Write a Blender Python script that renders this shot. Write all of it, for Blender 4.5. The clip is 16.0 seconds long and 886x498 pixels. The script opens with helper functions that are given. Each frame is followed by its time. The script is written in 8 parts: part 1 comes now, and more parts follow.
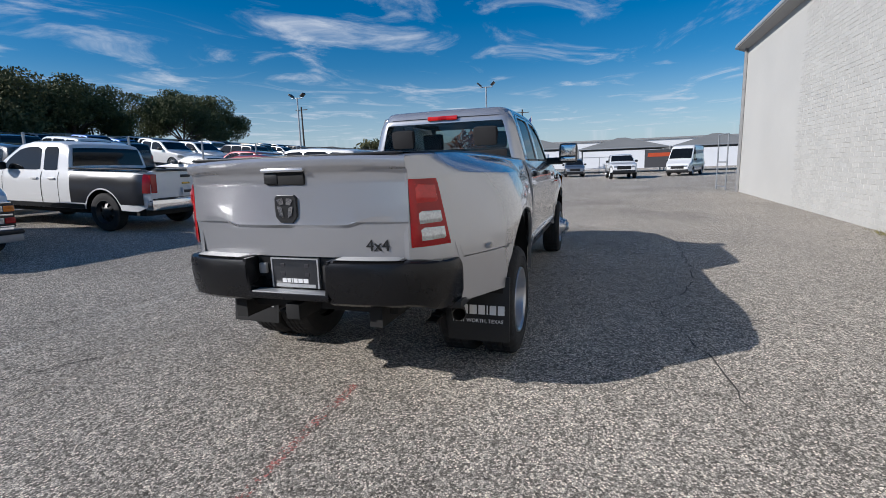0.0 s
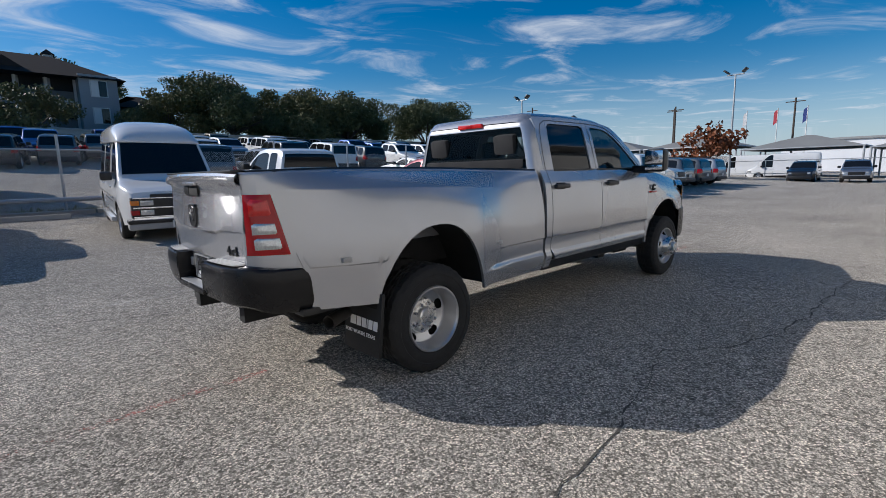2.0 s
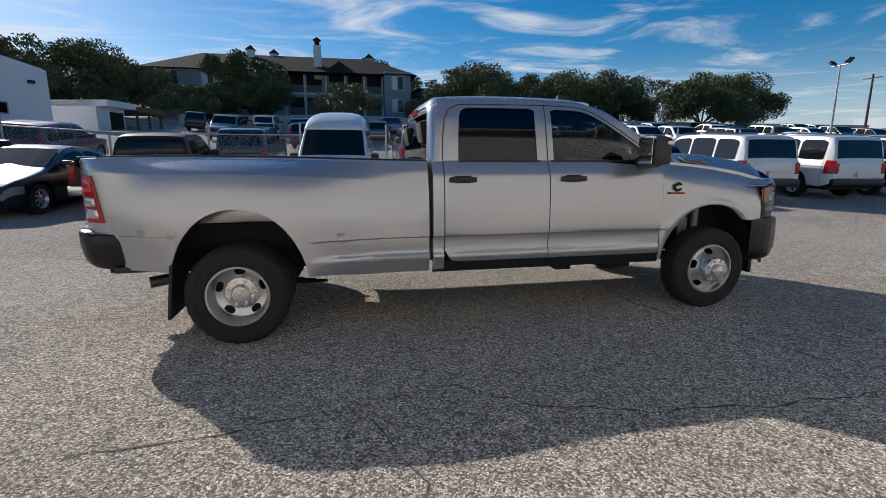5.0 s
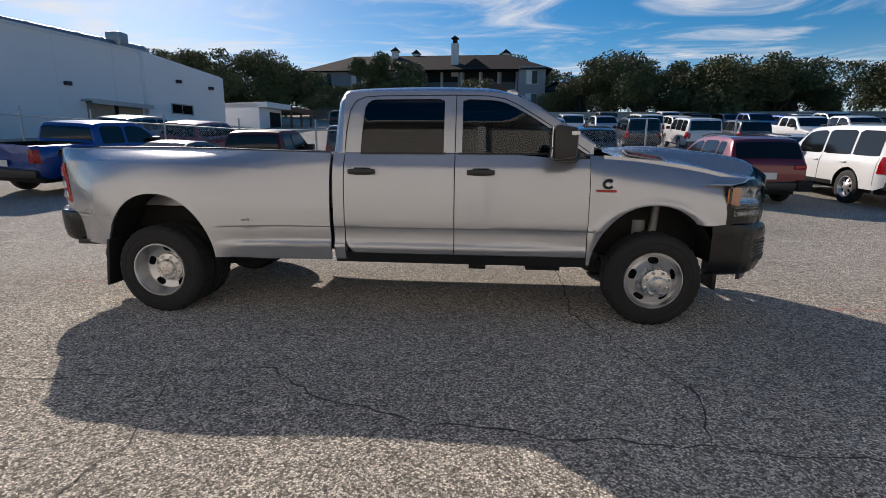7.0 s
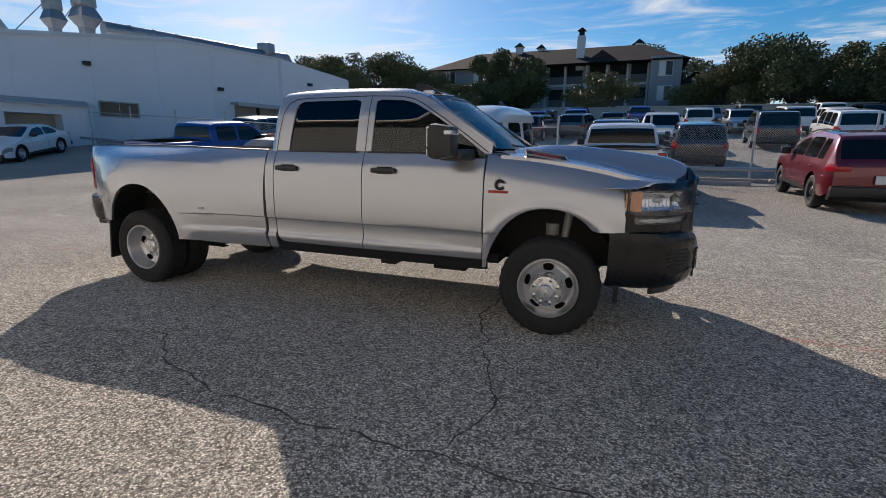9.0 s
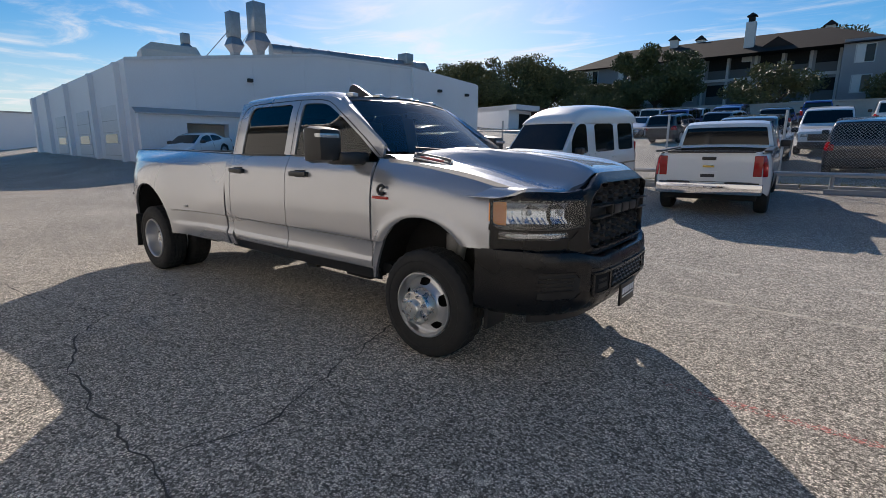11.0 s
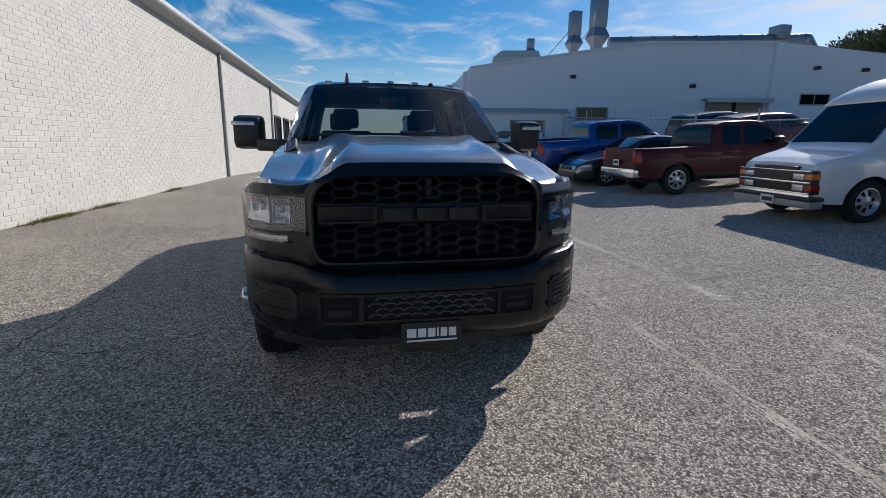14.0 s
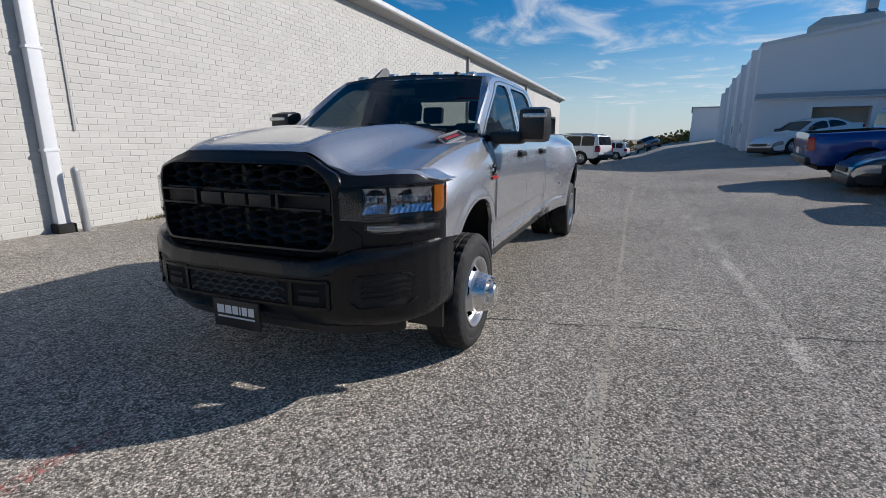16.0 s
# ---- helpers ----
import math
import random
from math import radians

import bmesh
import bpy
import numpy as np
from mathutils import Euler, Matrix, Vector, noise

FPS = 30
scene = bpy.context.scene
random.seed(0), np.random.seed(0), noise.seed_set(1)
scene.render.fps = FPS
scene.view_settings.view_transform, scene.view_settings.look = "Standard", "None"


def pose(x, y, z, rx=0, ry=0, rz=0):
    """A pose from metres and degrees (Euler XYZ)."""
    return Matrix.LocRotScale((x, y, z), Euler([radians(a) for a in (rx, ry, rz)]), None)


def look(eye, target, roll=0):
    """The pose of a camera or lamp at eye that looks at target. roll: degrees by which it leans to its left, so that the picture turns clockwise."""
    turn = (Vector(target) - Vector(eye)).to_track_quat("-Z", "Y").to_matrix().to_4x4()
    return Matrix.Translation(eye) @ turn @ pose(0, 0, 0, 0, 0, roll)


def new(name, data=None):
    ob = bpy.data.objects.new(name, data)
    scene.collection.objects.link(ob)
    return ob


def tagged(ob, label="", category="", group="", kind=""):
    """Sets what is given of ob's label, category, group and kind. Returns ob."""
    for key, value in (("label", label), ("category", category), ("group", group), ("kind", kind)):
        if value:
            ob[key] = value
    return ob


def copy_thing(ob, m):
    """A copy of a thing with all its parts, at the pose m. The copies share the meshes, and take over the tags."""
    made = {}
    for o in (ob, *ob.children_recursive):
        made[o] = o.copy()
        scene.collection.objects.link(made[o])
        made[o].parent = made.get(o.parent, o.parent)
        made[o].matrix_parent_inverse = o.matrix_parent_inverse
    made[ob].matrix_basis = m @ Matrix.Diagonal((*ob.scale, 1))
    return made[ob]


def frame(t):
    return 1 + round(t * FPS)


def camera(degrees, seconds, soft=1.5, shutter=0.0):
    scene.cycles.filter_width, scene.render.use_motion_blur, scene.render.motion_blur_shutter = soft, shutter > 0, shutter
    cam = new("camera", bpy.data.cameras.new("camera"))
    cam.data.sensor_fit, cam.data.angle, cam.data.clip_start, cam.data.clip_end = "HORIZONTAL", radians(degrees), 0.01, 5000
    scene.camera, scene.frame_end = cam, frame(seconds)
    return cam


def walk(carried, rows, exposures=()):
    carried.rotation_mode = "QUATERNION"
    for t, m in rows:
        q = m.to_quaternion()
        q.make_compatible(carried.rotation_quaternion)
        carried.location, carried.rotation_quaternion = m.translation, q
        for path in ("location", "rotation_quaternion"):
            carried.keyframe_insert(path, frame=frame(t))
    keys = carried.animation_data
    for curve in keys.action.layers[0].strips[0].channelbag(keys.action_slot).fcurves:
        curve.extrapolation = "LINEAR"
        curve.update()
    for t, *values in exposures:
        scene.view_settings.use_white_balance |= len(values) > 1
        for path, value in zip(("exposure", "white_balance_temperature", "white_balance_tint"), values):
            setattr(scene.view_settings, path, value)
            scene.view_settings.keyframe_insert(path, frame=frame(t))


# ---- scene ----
cam = camera(85.8, 16.0, soft=0.6)
PATH = [
    (0, (-3.448, -1.656, 1.372), (-1.583, -1.017, 1.034), -1.9),
    (0.5, (-3.249, -2.154, 1.388), (-1.481, -1.281, 1.055), -2.0),
    (1, (-2.979, -2.623, 1.403), (-1.329, -1.541, 1.077), -1.8),
    (1.5, (-2.633, -3.072, 1.42), (-1.12, -1.802, 1.102), -1.6),
    (2, (-2.25, -3.499, 1.418), (-0.889, -2.069, 1.103), -1.3),
    (2.5, (-1.796, -3.862, 1.434), (-0.587, -2.303, 1.105), -1.0),
    (3, (-1.308, -4.185, 1.435), (-0.254, -2.519, 1.1), -0.8),
    (3.5, (-0.77, -4.427, 1.44), (0.118, -2.668, 1.095), -0.6),
    (4, (-0.242, -4.678, 1.455), (0.482, -2.847, 1.099), -0.3),
    (6.5, (2.333, -4.948, 1.415), (2.286, -2.986, 1.033), 0.1),
    (7, (2.845, -4.96, 1.416), (2.668, -3.006, 1.025), 0.3),
    (7.5, (3.345, -4.932, 1.419), (3.029, -2.999, 1.012), 0.6),
    (8, (3.822, -4.876, 1.425), (3.367, -2.972, 1.016), 0.7),
    (10.5, (5.953, -3.866, 1.473), (4.908, -2.209, 1.07), 0.3),
    (11, (6.338, -3.471, 1.461), (5.137, -1.923, 1.062), 0.4),
    (11.5, (6.718, -3.045, 1.449), (5.358, -1.635, 1.045), 0.7),
    (12, (6.992, -2.56, 1.435), (5.478, -1.317, 1.029), 0.8),
    (12.5, (7.255, -2.059, 1.424), (5.603, -1.01, 1.01), 0.9),
    (13, (7.412, -1.52, 1.416), (5.645, -0.683, 0.994), 0.8),
    (13.5, (7.546, -0.974, 1.423), (5.69, -0.36, 1.002), 0.6),
    (14, (7.577, -0.39, 1.425), (5.66, -0.012, 0.997), 0.6),
    (14.5, (7.602, 0.217, 1.417), (5.653, 0.321, 0.979), 0.3),
    (15, (7.518, 0.805, 1.405), (5.575, 0.621, 0.971), 0.1),
    (15.5, (7.407, 1.365, 1.403), (5.512, 0.904, 0.963), 0.3),
    (16, (7.183, 1.916, 1.4), (5.372, 1.197, 0.949), 0.2),
]
walk(cam, [(t, look(eye, target, roll)) for t, eye, target, roll in PATH], [(0, -0.02, 6150, 11), (1, 0.12, 6200, 11), (2, -0.02, 6200, 11), (3, 0.12, 6350, 11), (4, 0.13, 6500, 11), (7.5, 0.18, 7000, 14), (11, 0.3, 6900, 13), (12.5, 0.22, 6700, 13), (14.5, 0.02, 6400, 11), (16, 0.02, 6350, 11)])

# ---- world, sun, exposure ----
SUN_EL, SUN_AZ = 29.5, math.atan2(-1.1, 1.40)
world = bpy.data.worlds.new("sky")
scene.world = world
world.use_nodes = True
wn, wl = world.node_tree.nodes, world.node_tree.links
wn.clear()
sky = wn.new("ShaderNodeTexSky")
sky.sky_type, sky.sun_disc = "NISHITA", False
sky.sun_elevation, sky.sun_rotation = radians(SUN_EL), SUN_AZ
sky.air_density, sky.dust_density, sky.ozone_density = 1.0, 0.4, 3.5
wtc = wn.new("ShaderNodeTexCoord")
wsep = wn.new("ShaderNodeSeparateXYZ")
wl.new(wtc.outputs["Generated"], wsep.inputs[0])
# clouds lie on a plane high above: direction divided by its height
wdiv = wn.new("ShaderNodeVectorMath")
wdiv.operation = "DIVIDE"
wadd = wn.new("ShaderNodeMath")
wadd.operation, wadd.inputs[1].default_value = "MAXIMUM", 0.06
wl.new(wsep.outputs["Z"], wadd.inputs[0])
wcomb = wn.new("ShaderNodeCombineXYZ")
for k in range(3):
    wl.new(wadd.outputs[0], wcomb.inputs[k])
wl.new(wtc.outputs["Generated"], wdiv.inputs[0])
wl.new(wcomb.outputs[0], wdiv.inputs[1])
wmap = wn.new("ShaderNodeMapping")
wmap.inputs["Rotation"].default_value = (0, 0, radians(28))
wmap.inputs["Scale"].default_value = (0.72, 0.95, 0.0)
wl.new(wdiv.outputs[0], wmap.inputs[0])
wno = wn.new("ShaderNodeTexNoise")
wno.inputs["Scale"].default_value, wno.inputs["Detail"].default_value = 1.15, 7.0
wno.inputs["Roughness"].default_value, wno.inputs["Distortion"].default_value = 0.6, 0.9
wl.new(wmap.outputs[0], wno.inputs["Vector"])
wramp = wn.new("ShaderNodeMapRange")
wramp.interpolation_type = "SMOOTHSTEP"
wramp.inputs["From Min"].default_value, wramp.inputs["From Max"].default_value = 0.5, 0.84
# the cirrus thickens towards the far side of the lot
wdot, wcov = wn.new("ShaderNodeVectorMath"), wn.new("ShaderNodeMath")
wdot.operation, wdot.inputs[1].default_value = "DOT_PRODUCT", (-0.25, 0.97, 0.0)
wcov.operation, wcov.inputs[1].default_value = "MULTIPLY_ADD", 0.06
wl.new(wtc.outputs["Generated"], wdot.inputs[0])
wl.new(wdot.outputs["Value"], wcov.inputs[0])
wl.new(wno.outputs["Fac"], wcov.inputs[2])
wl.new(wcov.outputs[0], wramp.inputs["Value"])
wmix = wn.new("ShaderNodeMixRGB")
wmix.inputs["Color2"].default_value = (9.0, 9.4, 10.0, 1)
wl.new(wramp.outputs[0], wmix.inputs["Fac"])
wsat = wn.new("ShaderNodeHueSaturation")
wsat.inputs["Saturation"].default_value, wsat.inputs["Value"].default_value = 1.5, 1.14
wl.new(sky.outputs[0], wsat.inputs["Color"])
# pale haze low over the horizon
whz = wn.new("ShaderNodeMapRange")
whz.interpolation_type = "SMOOTHSTEP"
whz.inputs["From Min"].default_value, whz.inputs["From Max"].default_value = 0.0, 0.2
whz.inputs["To Min"].default_value, whz.inputs["To Max"].default_value = 0.65, 0.0
wl.new(wsep.outputs["Z"], whz.inputs["Value"])
whm = wn.new("ShaderNodeMixRGB")
whm.inputs["Color2"].default_value = (6.3, 7.7, 9.2, 1)
wl.new(whz.outputs[0], whm.inputs["Fac"])
wl.new(wsat.outputs[0], whm.inputs["Color1"])
wl.new(whm.outputs[0], wmix.inputs["Color1"])
wbg = wn.new("ShaderNodeBackground")
wbg.inputs["Strength"].default_value = 0.077
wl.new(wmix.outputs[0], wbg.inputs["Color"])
wout = wn.new("ShaderNodeOutputWorld")
wl.new(wbg.outputs[0], wout.inputs["Surface"])

sun_data = bpy.data.lights.new("sun", "SUN")
sun_data.energy, sun_data.angle, sun_data.color = 4.7, radians(0.53), (1.0, 0.945, 0.88)
sun_lamp = new("sun", sun_data)
sun_dir = Vector((math.sin(SUN_AZ) * math.cos(radians(SUN_EL)), math.cos(SUN_AZ) * math.cos(radians(SUN_EL)), math.sin(radians(SUN_EL))))
sun_lamp.matrix_world = look(sun_dir * 60, (0, 0, 0))
scene.view_settings.exposure = 0.0

# ---- materials ----
MATS = {}


def mat(name, color, rough=0.5, metal=0.0, var=0.12, scale=6.0, fine=90.0, bump=0.0, coat=0.0, glass=False, emit=0.0, spec=0.5, rvar=0.1):
    """A node material: colour varied by a coarse and a fine noise, roughness varied, fine bump."""
    if name in MATS:
        return MATS[name]
    m = bpy.data.materials.new(name)
    m.use_nodes = True
    n, l = m.node_tree.nodes, m.node_tree.links
    b = n["Principled BSDF"]
    b.inputs["Roughness"].default_value, b.inputs["Metallic"].default_value = rough, metal
    b.inputs["Specular IOR Level"].default_value = spec
    if coat:
        b.inputs["Coat Weight"].default_value, b.inputs["Coat Roughness"].default_value = coat, 0.03
    c = (*color, 1)
    b.inputs["Base Color"].default_value = c
    if glass:
        b.inputs["Transmission Weight"].default_value, b.inputs["IOR"].default_value = 1.0, 1.45
    if emit:
        b.inputs["Emission Color"].default_value, b.inputs["Emission Strength"].default_value = c, emit
    if var or bump:
        tc = n.new("ShaderNodeTexCoord")
        n1, n2 = n.new("ShaderNodeTexNoise"), n.new("ShaderNodeTexNoise")
        n1.inputs["Scale"].default_value, n1.inputs["Detail"].default_value = scale, 4
        n2.inputs["Scale"].default_value, n2.inputs["Detail"].default_value = fine, 3
        l.new(tc.outputs["Object"], n1.inputs["Vector"])
        l.new(tc.outputs["Object"], n2.inputs["Vector"])
        ad = n.new("ShaderNodeMath")
        ad.operation = "ADD"
        l.new(n1.outputs["Fac"], ad.inputs[0])
        l.new(n2.outputs["Fac"], ad.inputs[1])
        mr = n.new("ShaderNodeMapRange")
        mr.inputs["From Min"].default_value, mr.inputs["From Max"].default_value = 0.6, 1.4
        mr.inputs["To Min"].default_value, mr.inputs["To Max"].default_value = 1 - var, 1 + var
        l.new(ad.outputs[0], mr.inputs["Value"])
        hs = n.new("ShaderNodeHueSaturation")
        hs.inputs["Color"].default_value = c
        l.new(mr.outputs[0], hs.inputs["Value"])
        l.new(hs.outputs[0], b.inputs["Base Color"])
        if rvar:
            rr = n.new("ShaderNodeMapRange")
            rr.inputs["From Min"].default_value, rr.inputs["From Max"].default_value = 0.3, 0.7
            rr.inputs["To Min"].default_value, rr.inputs["To Max"].default_value = max(rough - rvar * rough, 0), min(rough + rvar * rough, 1)
            l.new(n1.outputs["Fac"], rr.inputs["Value"])
            l.new(rr.outputs[0], b.inputs["Roughness"])
        if bump:
            bp = n.new("ShaderNodeBump")
            bp.inputs["Strength"].default_value, bp.inputs["Distance"].default_value = min(bump, 1), 0.01
            l.new(n2.outputs["Fac"], bp.inputs["Height"])
            l.new(bp.outputs[0], b.inputs["Normal"])
    MATS[name] = m
    return m


def asphalt():
    """Worn chip seal: pale stones in dark binder, with broad stains."""
    m = bpy.data.materials.new("chip_seal")
    m.use_nodes = True
    n, l = m.node_tree.nodes, m.node_tree.links
    b = n["Principled BSDF"]
    tc = n.new("ShaderNodeTexCoord")
    vo = n.new("ShaderNodeTexVoronoi")
    vo.inputs["Scale"].default_value, vo.inputs["Randomness"].default_value = 90.0, 1.0
    vd = n.new("ShaderNodeTexVoronoi")
    vd.feature = "DISTANCE_TO_EDGE"
    vd.inputs["Scale"].default_value = 90.0
    big, mid = n.new("ShaderNodeTexNoise"), n.new("ShaderNodeTexNoise")
    big.inputs["Scale"].default_value, big.inputs["Detail"].default_value = 0.35, 5
    mid.inputs["Scale"].default_value, mid.inputs["Detail"].default_value = 9.0, 5
    for t in (vo, vd, big, mid):
        l.new(tc.outputs["Object"], t.inputs["Vector"])
    ramp = n.new("ShaderNodeValToRGB")
    e = ramp.color_ramp.elements
    e[0].position, e[0].color = 0.0, (0.13, 0.115, 0.096, 1)
    e[1].position, e[1].color = 1.0, (0.82, 0.747, 0.64, 1)
    for p, c in ((0.3, (0.27, 0.242, 0.205, 1)), (0.65, (0.56, 0.505, 0.43, 1))):
        q = e.new(p)
        q.color = c
    sp = n.new("ShaderNodeSeparateColor")
    l.new(vo.outputs["Color"], sp.inputs[0])
    l.new(sp.outputs[0], ramp.inputs["Fac"])
    edge = n.new("ShaderNodeMapRange")
    edge.inputs["From Max"].default_value, edge.inputs["To Min"].default_value = 0.17, 0.25
    l.new(vd.outputs["Distance"], edge.inputs["Value"])
    st = n.new("ShaderNodeMapRange")
    st.inputs["From Min"].default_value, st.inputs["From Max"].default_value = 0.3, 0.7
    st.inputs["To Min"].default_value, st.inputs["To Max"].default_value = 1.05, 1.5
    l.new(big.outputs["Fac"], st.inputs["Value"])
    s2 = n.new("ShaderNodeMapRange")
    s2.inputs["From Min"].default_value, s2.inputs["From Max"].default_value = 0.3, 0.7
    s2.inputs["To Min"].default_value, s2.inputs["To Max"].default_value = 0.86, 1.14
    l.new(mid.outputs["Fac"], s2.inputs["Value"])
    m1, m2 = n.new("ShaderNodeMath"), n.new("ShaderNodeMath")
    m1.operation = m2.operation = "MULTIPLY"
    l.new(edge.outputs[0], m1.inputs[0])
    l.new(st.outputs[0], m1.inputs[1])
    l.new(m1.outputs[0], m2.inputs[0])
    l.new(s2.outputs[0], m2.inputs[1])
    hs = n.new("ShaderNodeHueSaturation")
    l.new(ramp.outputs[0], hs.inputs["Color"])
    l.new(m2.outputs[0], hs.inputs["Value"])
    l.new(hs.outputs[0], b.inputs["Base Color"])
    b.inputs["Roughness"].default_value = 0.9
    b.inputs["Diffuse Roughness"].default_value = 0.25
    b.inputs["Specular IOR Level"].default_value = 0.2
    bp = n.new("ShaderNodeBump")
    bp.inputs["Strength"].default_value, bp.inputs["Distance"].default_value = 0.75, 0.006
    ah = n.new("ShaderNodeMath")
    ah.operation = "ADD"
    l.new(edge.outputs[0], ah.inputs[0])
    l.new(sp.outputs[1], ah.inputs[1])
    l.new(ah.outputs[0], bp.inputs["Height"])
    l.new(bp.outputs[0], b.inputs["Normal"])
    return m


M_ASPHALT = asphalt()
M_WHITEBRICK = mat("white_painted_brick", (0.57, 0.555, 0.515), 0.75, var=0.07, scale=0.5, fine=40, bump=0.25)
M_WHITEMETAL = mat("white_painted_metal_siding", (0.72, 0.73, 0.75), 0.55, var=0.05, scale=0.3, fine=14, bump=0.05)
M_GREYTRIM = mat("grey_metal_trim", (0.33, 0.33, 0.33), 0.5, 0.3, var=0.1)
M_TYRE = mat("tyre_rubber", (0.014, 0.014, 0.0145), 0.8, var=0.25, scale=14, fine=160, bump=0.15)
M_RIM = mat("painted_steel_rim", (0.55, 0.55, 0.56), 0.35, 0.8, var=0.06)
M_CHROME = mat("chrome", (0.75, 0.75, 0.77), 0.12, 1.0, var=0.03)
M_GLASS = mat("tinted_glass", (0.008, 0.009, 0.01), 0.05, var=0.0, spec=0.4)
M_BLACKPL = mat("black_plastic", (0.011, 0.011, 0.012), 0.4, var=0.15, scale=5, fine=220, bump=0.08)
M_DARK = mat("dark_underbody", (0.007, 0.007, 0.007), 0.8, var=0.2)
M_REDLENS = mat("red_lens", (0.34, 0.004, 0.006), 0.15, var=0.1, coat=0.15)
M_CLEARLENS = mat("clear_lens", (0.55, 0.57, 0.58), 0.1, 0.65, var=0.3, scale=40, coat=0.6)
M_AMBER = mat("amber_lens", (0.7, 0.2, 0.015), 0.15, var=0.1, coat=0.6)
M_PLATE = mat("plate_white", (0.7, 0.7, 0.68), 0.4, var=0.05)
M_INK = mat("dark_print", (0.02, 0.02, 0.025), 0.5, var=0.0)
M_CONCRETE = mat("concrete", (0.4, 0.38, 0.35), 0.85, var=0.15, scale=2, fine=60, bump=0.3)
M_GALV = mat("galvanised_steel", (0.4, 0.41, 0.42), 0.45, 0.6, var=0.12, scale=5)
M_TAR = mat("crack_tar", (0.075, 0.068, 0.058), 0.9, var=0.3, fine=60, bump=0.3)


def paint(name, color, metal=0.0, rough=0.3):
    return mat("paint_" + name, color, rough, metal, var=0.04, scale=1.2, fine=400, coat=1.0, rvar=0.05)


# ---- mesh helpers ----
def mesh_ob(name, verts, faces, material, parent=None, label="", smooth=True, angle=40):
    me = bpy.data.meshes.new(name)
    me.from_pydata([tuple(v) for v in verts], [], [tuple(f) for f in faces])
    me.materials.append(material)
    if smooth:
        me.shade_smooth()
        me.set_sharp_from_angle(angle=radians(angle))
    ob = new(name, me)
    if parent is not None:
        ob.parent = parent
    if label:
        tagged(ob, label)
    return ob


def part(name, bm, material, parent, label="", smooth=True, angle=40):
    """Links a bmesh as one mesh object under a thing or a part."""
    bmesh.ops.recalc_face_normals(bm, faces=bm.faces)
    me = bpy.data.meshes.new(name)
    bm.to_mesh(me)
    bm.free()
    me.materials.append(material)
    if smooth:
        me.shade_smooth()
        me.set_sharp_from_angle(angle=radians(angle))
    ob = new(name, me)
    if parent is not None:
        ob.parent = parent
    if label:
        tagged(ob, label)
    return ob


def box(bm, x0, x1, y0, y1, z0, z1, bevel=0.0, m=None):
    vs = [bm.verts.new((x, y, z)) for x in (x0, x1) for y in (y0, y1) for z in (z0, z1)]
    fs = [bm.faces.new([vs[i] for i in f]) for f in ((0, 1, 3, 2), (4, 6, 7, 5), (0, 4, 5, 1), (2, 3, 7, 6), (0, 2, 6, 4), (1, 5, 7, 3))]
    if bevel:
        es = {e for f in fs for e in f.edges}
        r = bmesh.ops.bevel(bm, geom=list(es), offset=bevel, segments=2, profile=0.6, affect="EDGES")
        vs = list({v for f in r["faces"] for v in f.verts} | {v for v in vs if v.is_valid})
    if m is not None:
        bmesh.ops.transform(bm, matrix=m, verts=[v for v in vs if v.is_valid])
    return vs


def boxes(*args, bevel=0.0):
    bm = bmesh.new()
    for a in args:
        box(bm, *a, bevel=bevel)
    return bm


def grid_faces(nu, nv, close_u=False, flip=False):
    fs = []
    for i in range(nu - (0 if close_u else 1)):
        for j in range(nv - 1):
            a, b = i * nv + j, ((i + 1) % nu) * nv + j
            f = (a, b, b + 1, a + 1)
            fs.append(f[::-1] if flip else f)
    return fs


def lathe(profile, n, axis="y"):
    """A ring of profile points (radius, offset) turned about an axis."""
    vs = []
    for i in range(n):
        a = 2 * math.pi * i / n
        for r, o in profile:
            c, s = r * math.cos(a), r * math.sin(a)
            vs.append({"y": (c, o, s), "x": (o, c, s), "z": (c, s, o)}[axis])
    return vs, grid_faces(n, len(profile), close_u=True)


def tube(bm, p, q, r, n=8):
    p, q = Vector(p), Vector(q)
    d = (q - p)
    rot = d.to_track_quat("Z", "Y").to_matrix().to_4x4()
    bmesh.ops.create_cone(bm, cap_ends=True, segments=n, radius1=r, radius2=r, depth=d.length, matrix=Matrix.Translation((p + q) / 2) @ rot)


def empty(name, m, label, category, group="", kind=""):
    ob = new(name)
    ob.empty_display_size = 0.2
    ob.matrix_world = m
    return tagged(ob, label, category, group, kind)


# ---- ground ----
def ground_z(x, y):
    t = max(0.0, min(y, 14.0) - 2.5)
    k = 1 + 2.0 * max(0.0, min(1.0, (-x - 6) / 18))
    rise = 0.1 * max(0.0, min(y, 70.0) - 14.0)
    dip = -0.02 * max(0.0, min(-x, 60.0) - 15.0) * max(0.0, min(1.0, (5 - y) / 4))
    return 0.05 * t * k + rise + dip


xs = sorted({*[round(v, 2) for v in np.linspace(-70, 60, 131)], -4000, -1500, -600, -250, -120, -90, 80, 120, 250, 600, 1500, 4000})
ys = sorted({*[round(v, 2) for v in np.linspace(-20, 80, 126)], -4000, -1500, -600, -250, -120, -60, -35, 100, 150, 250, 600, 1500, 4000})
tagged(mesh_ob("ground", [(x, y, ground_z(x, y)) for x in xs for y in ys], grid_faces(len(xs), len(ys)), M_ASPHALT), "worn pale chip seal car park surface with stains", "ground", kind="structure")

# ---- vehicles of the car park ----
TYRE_N = 28


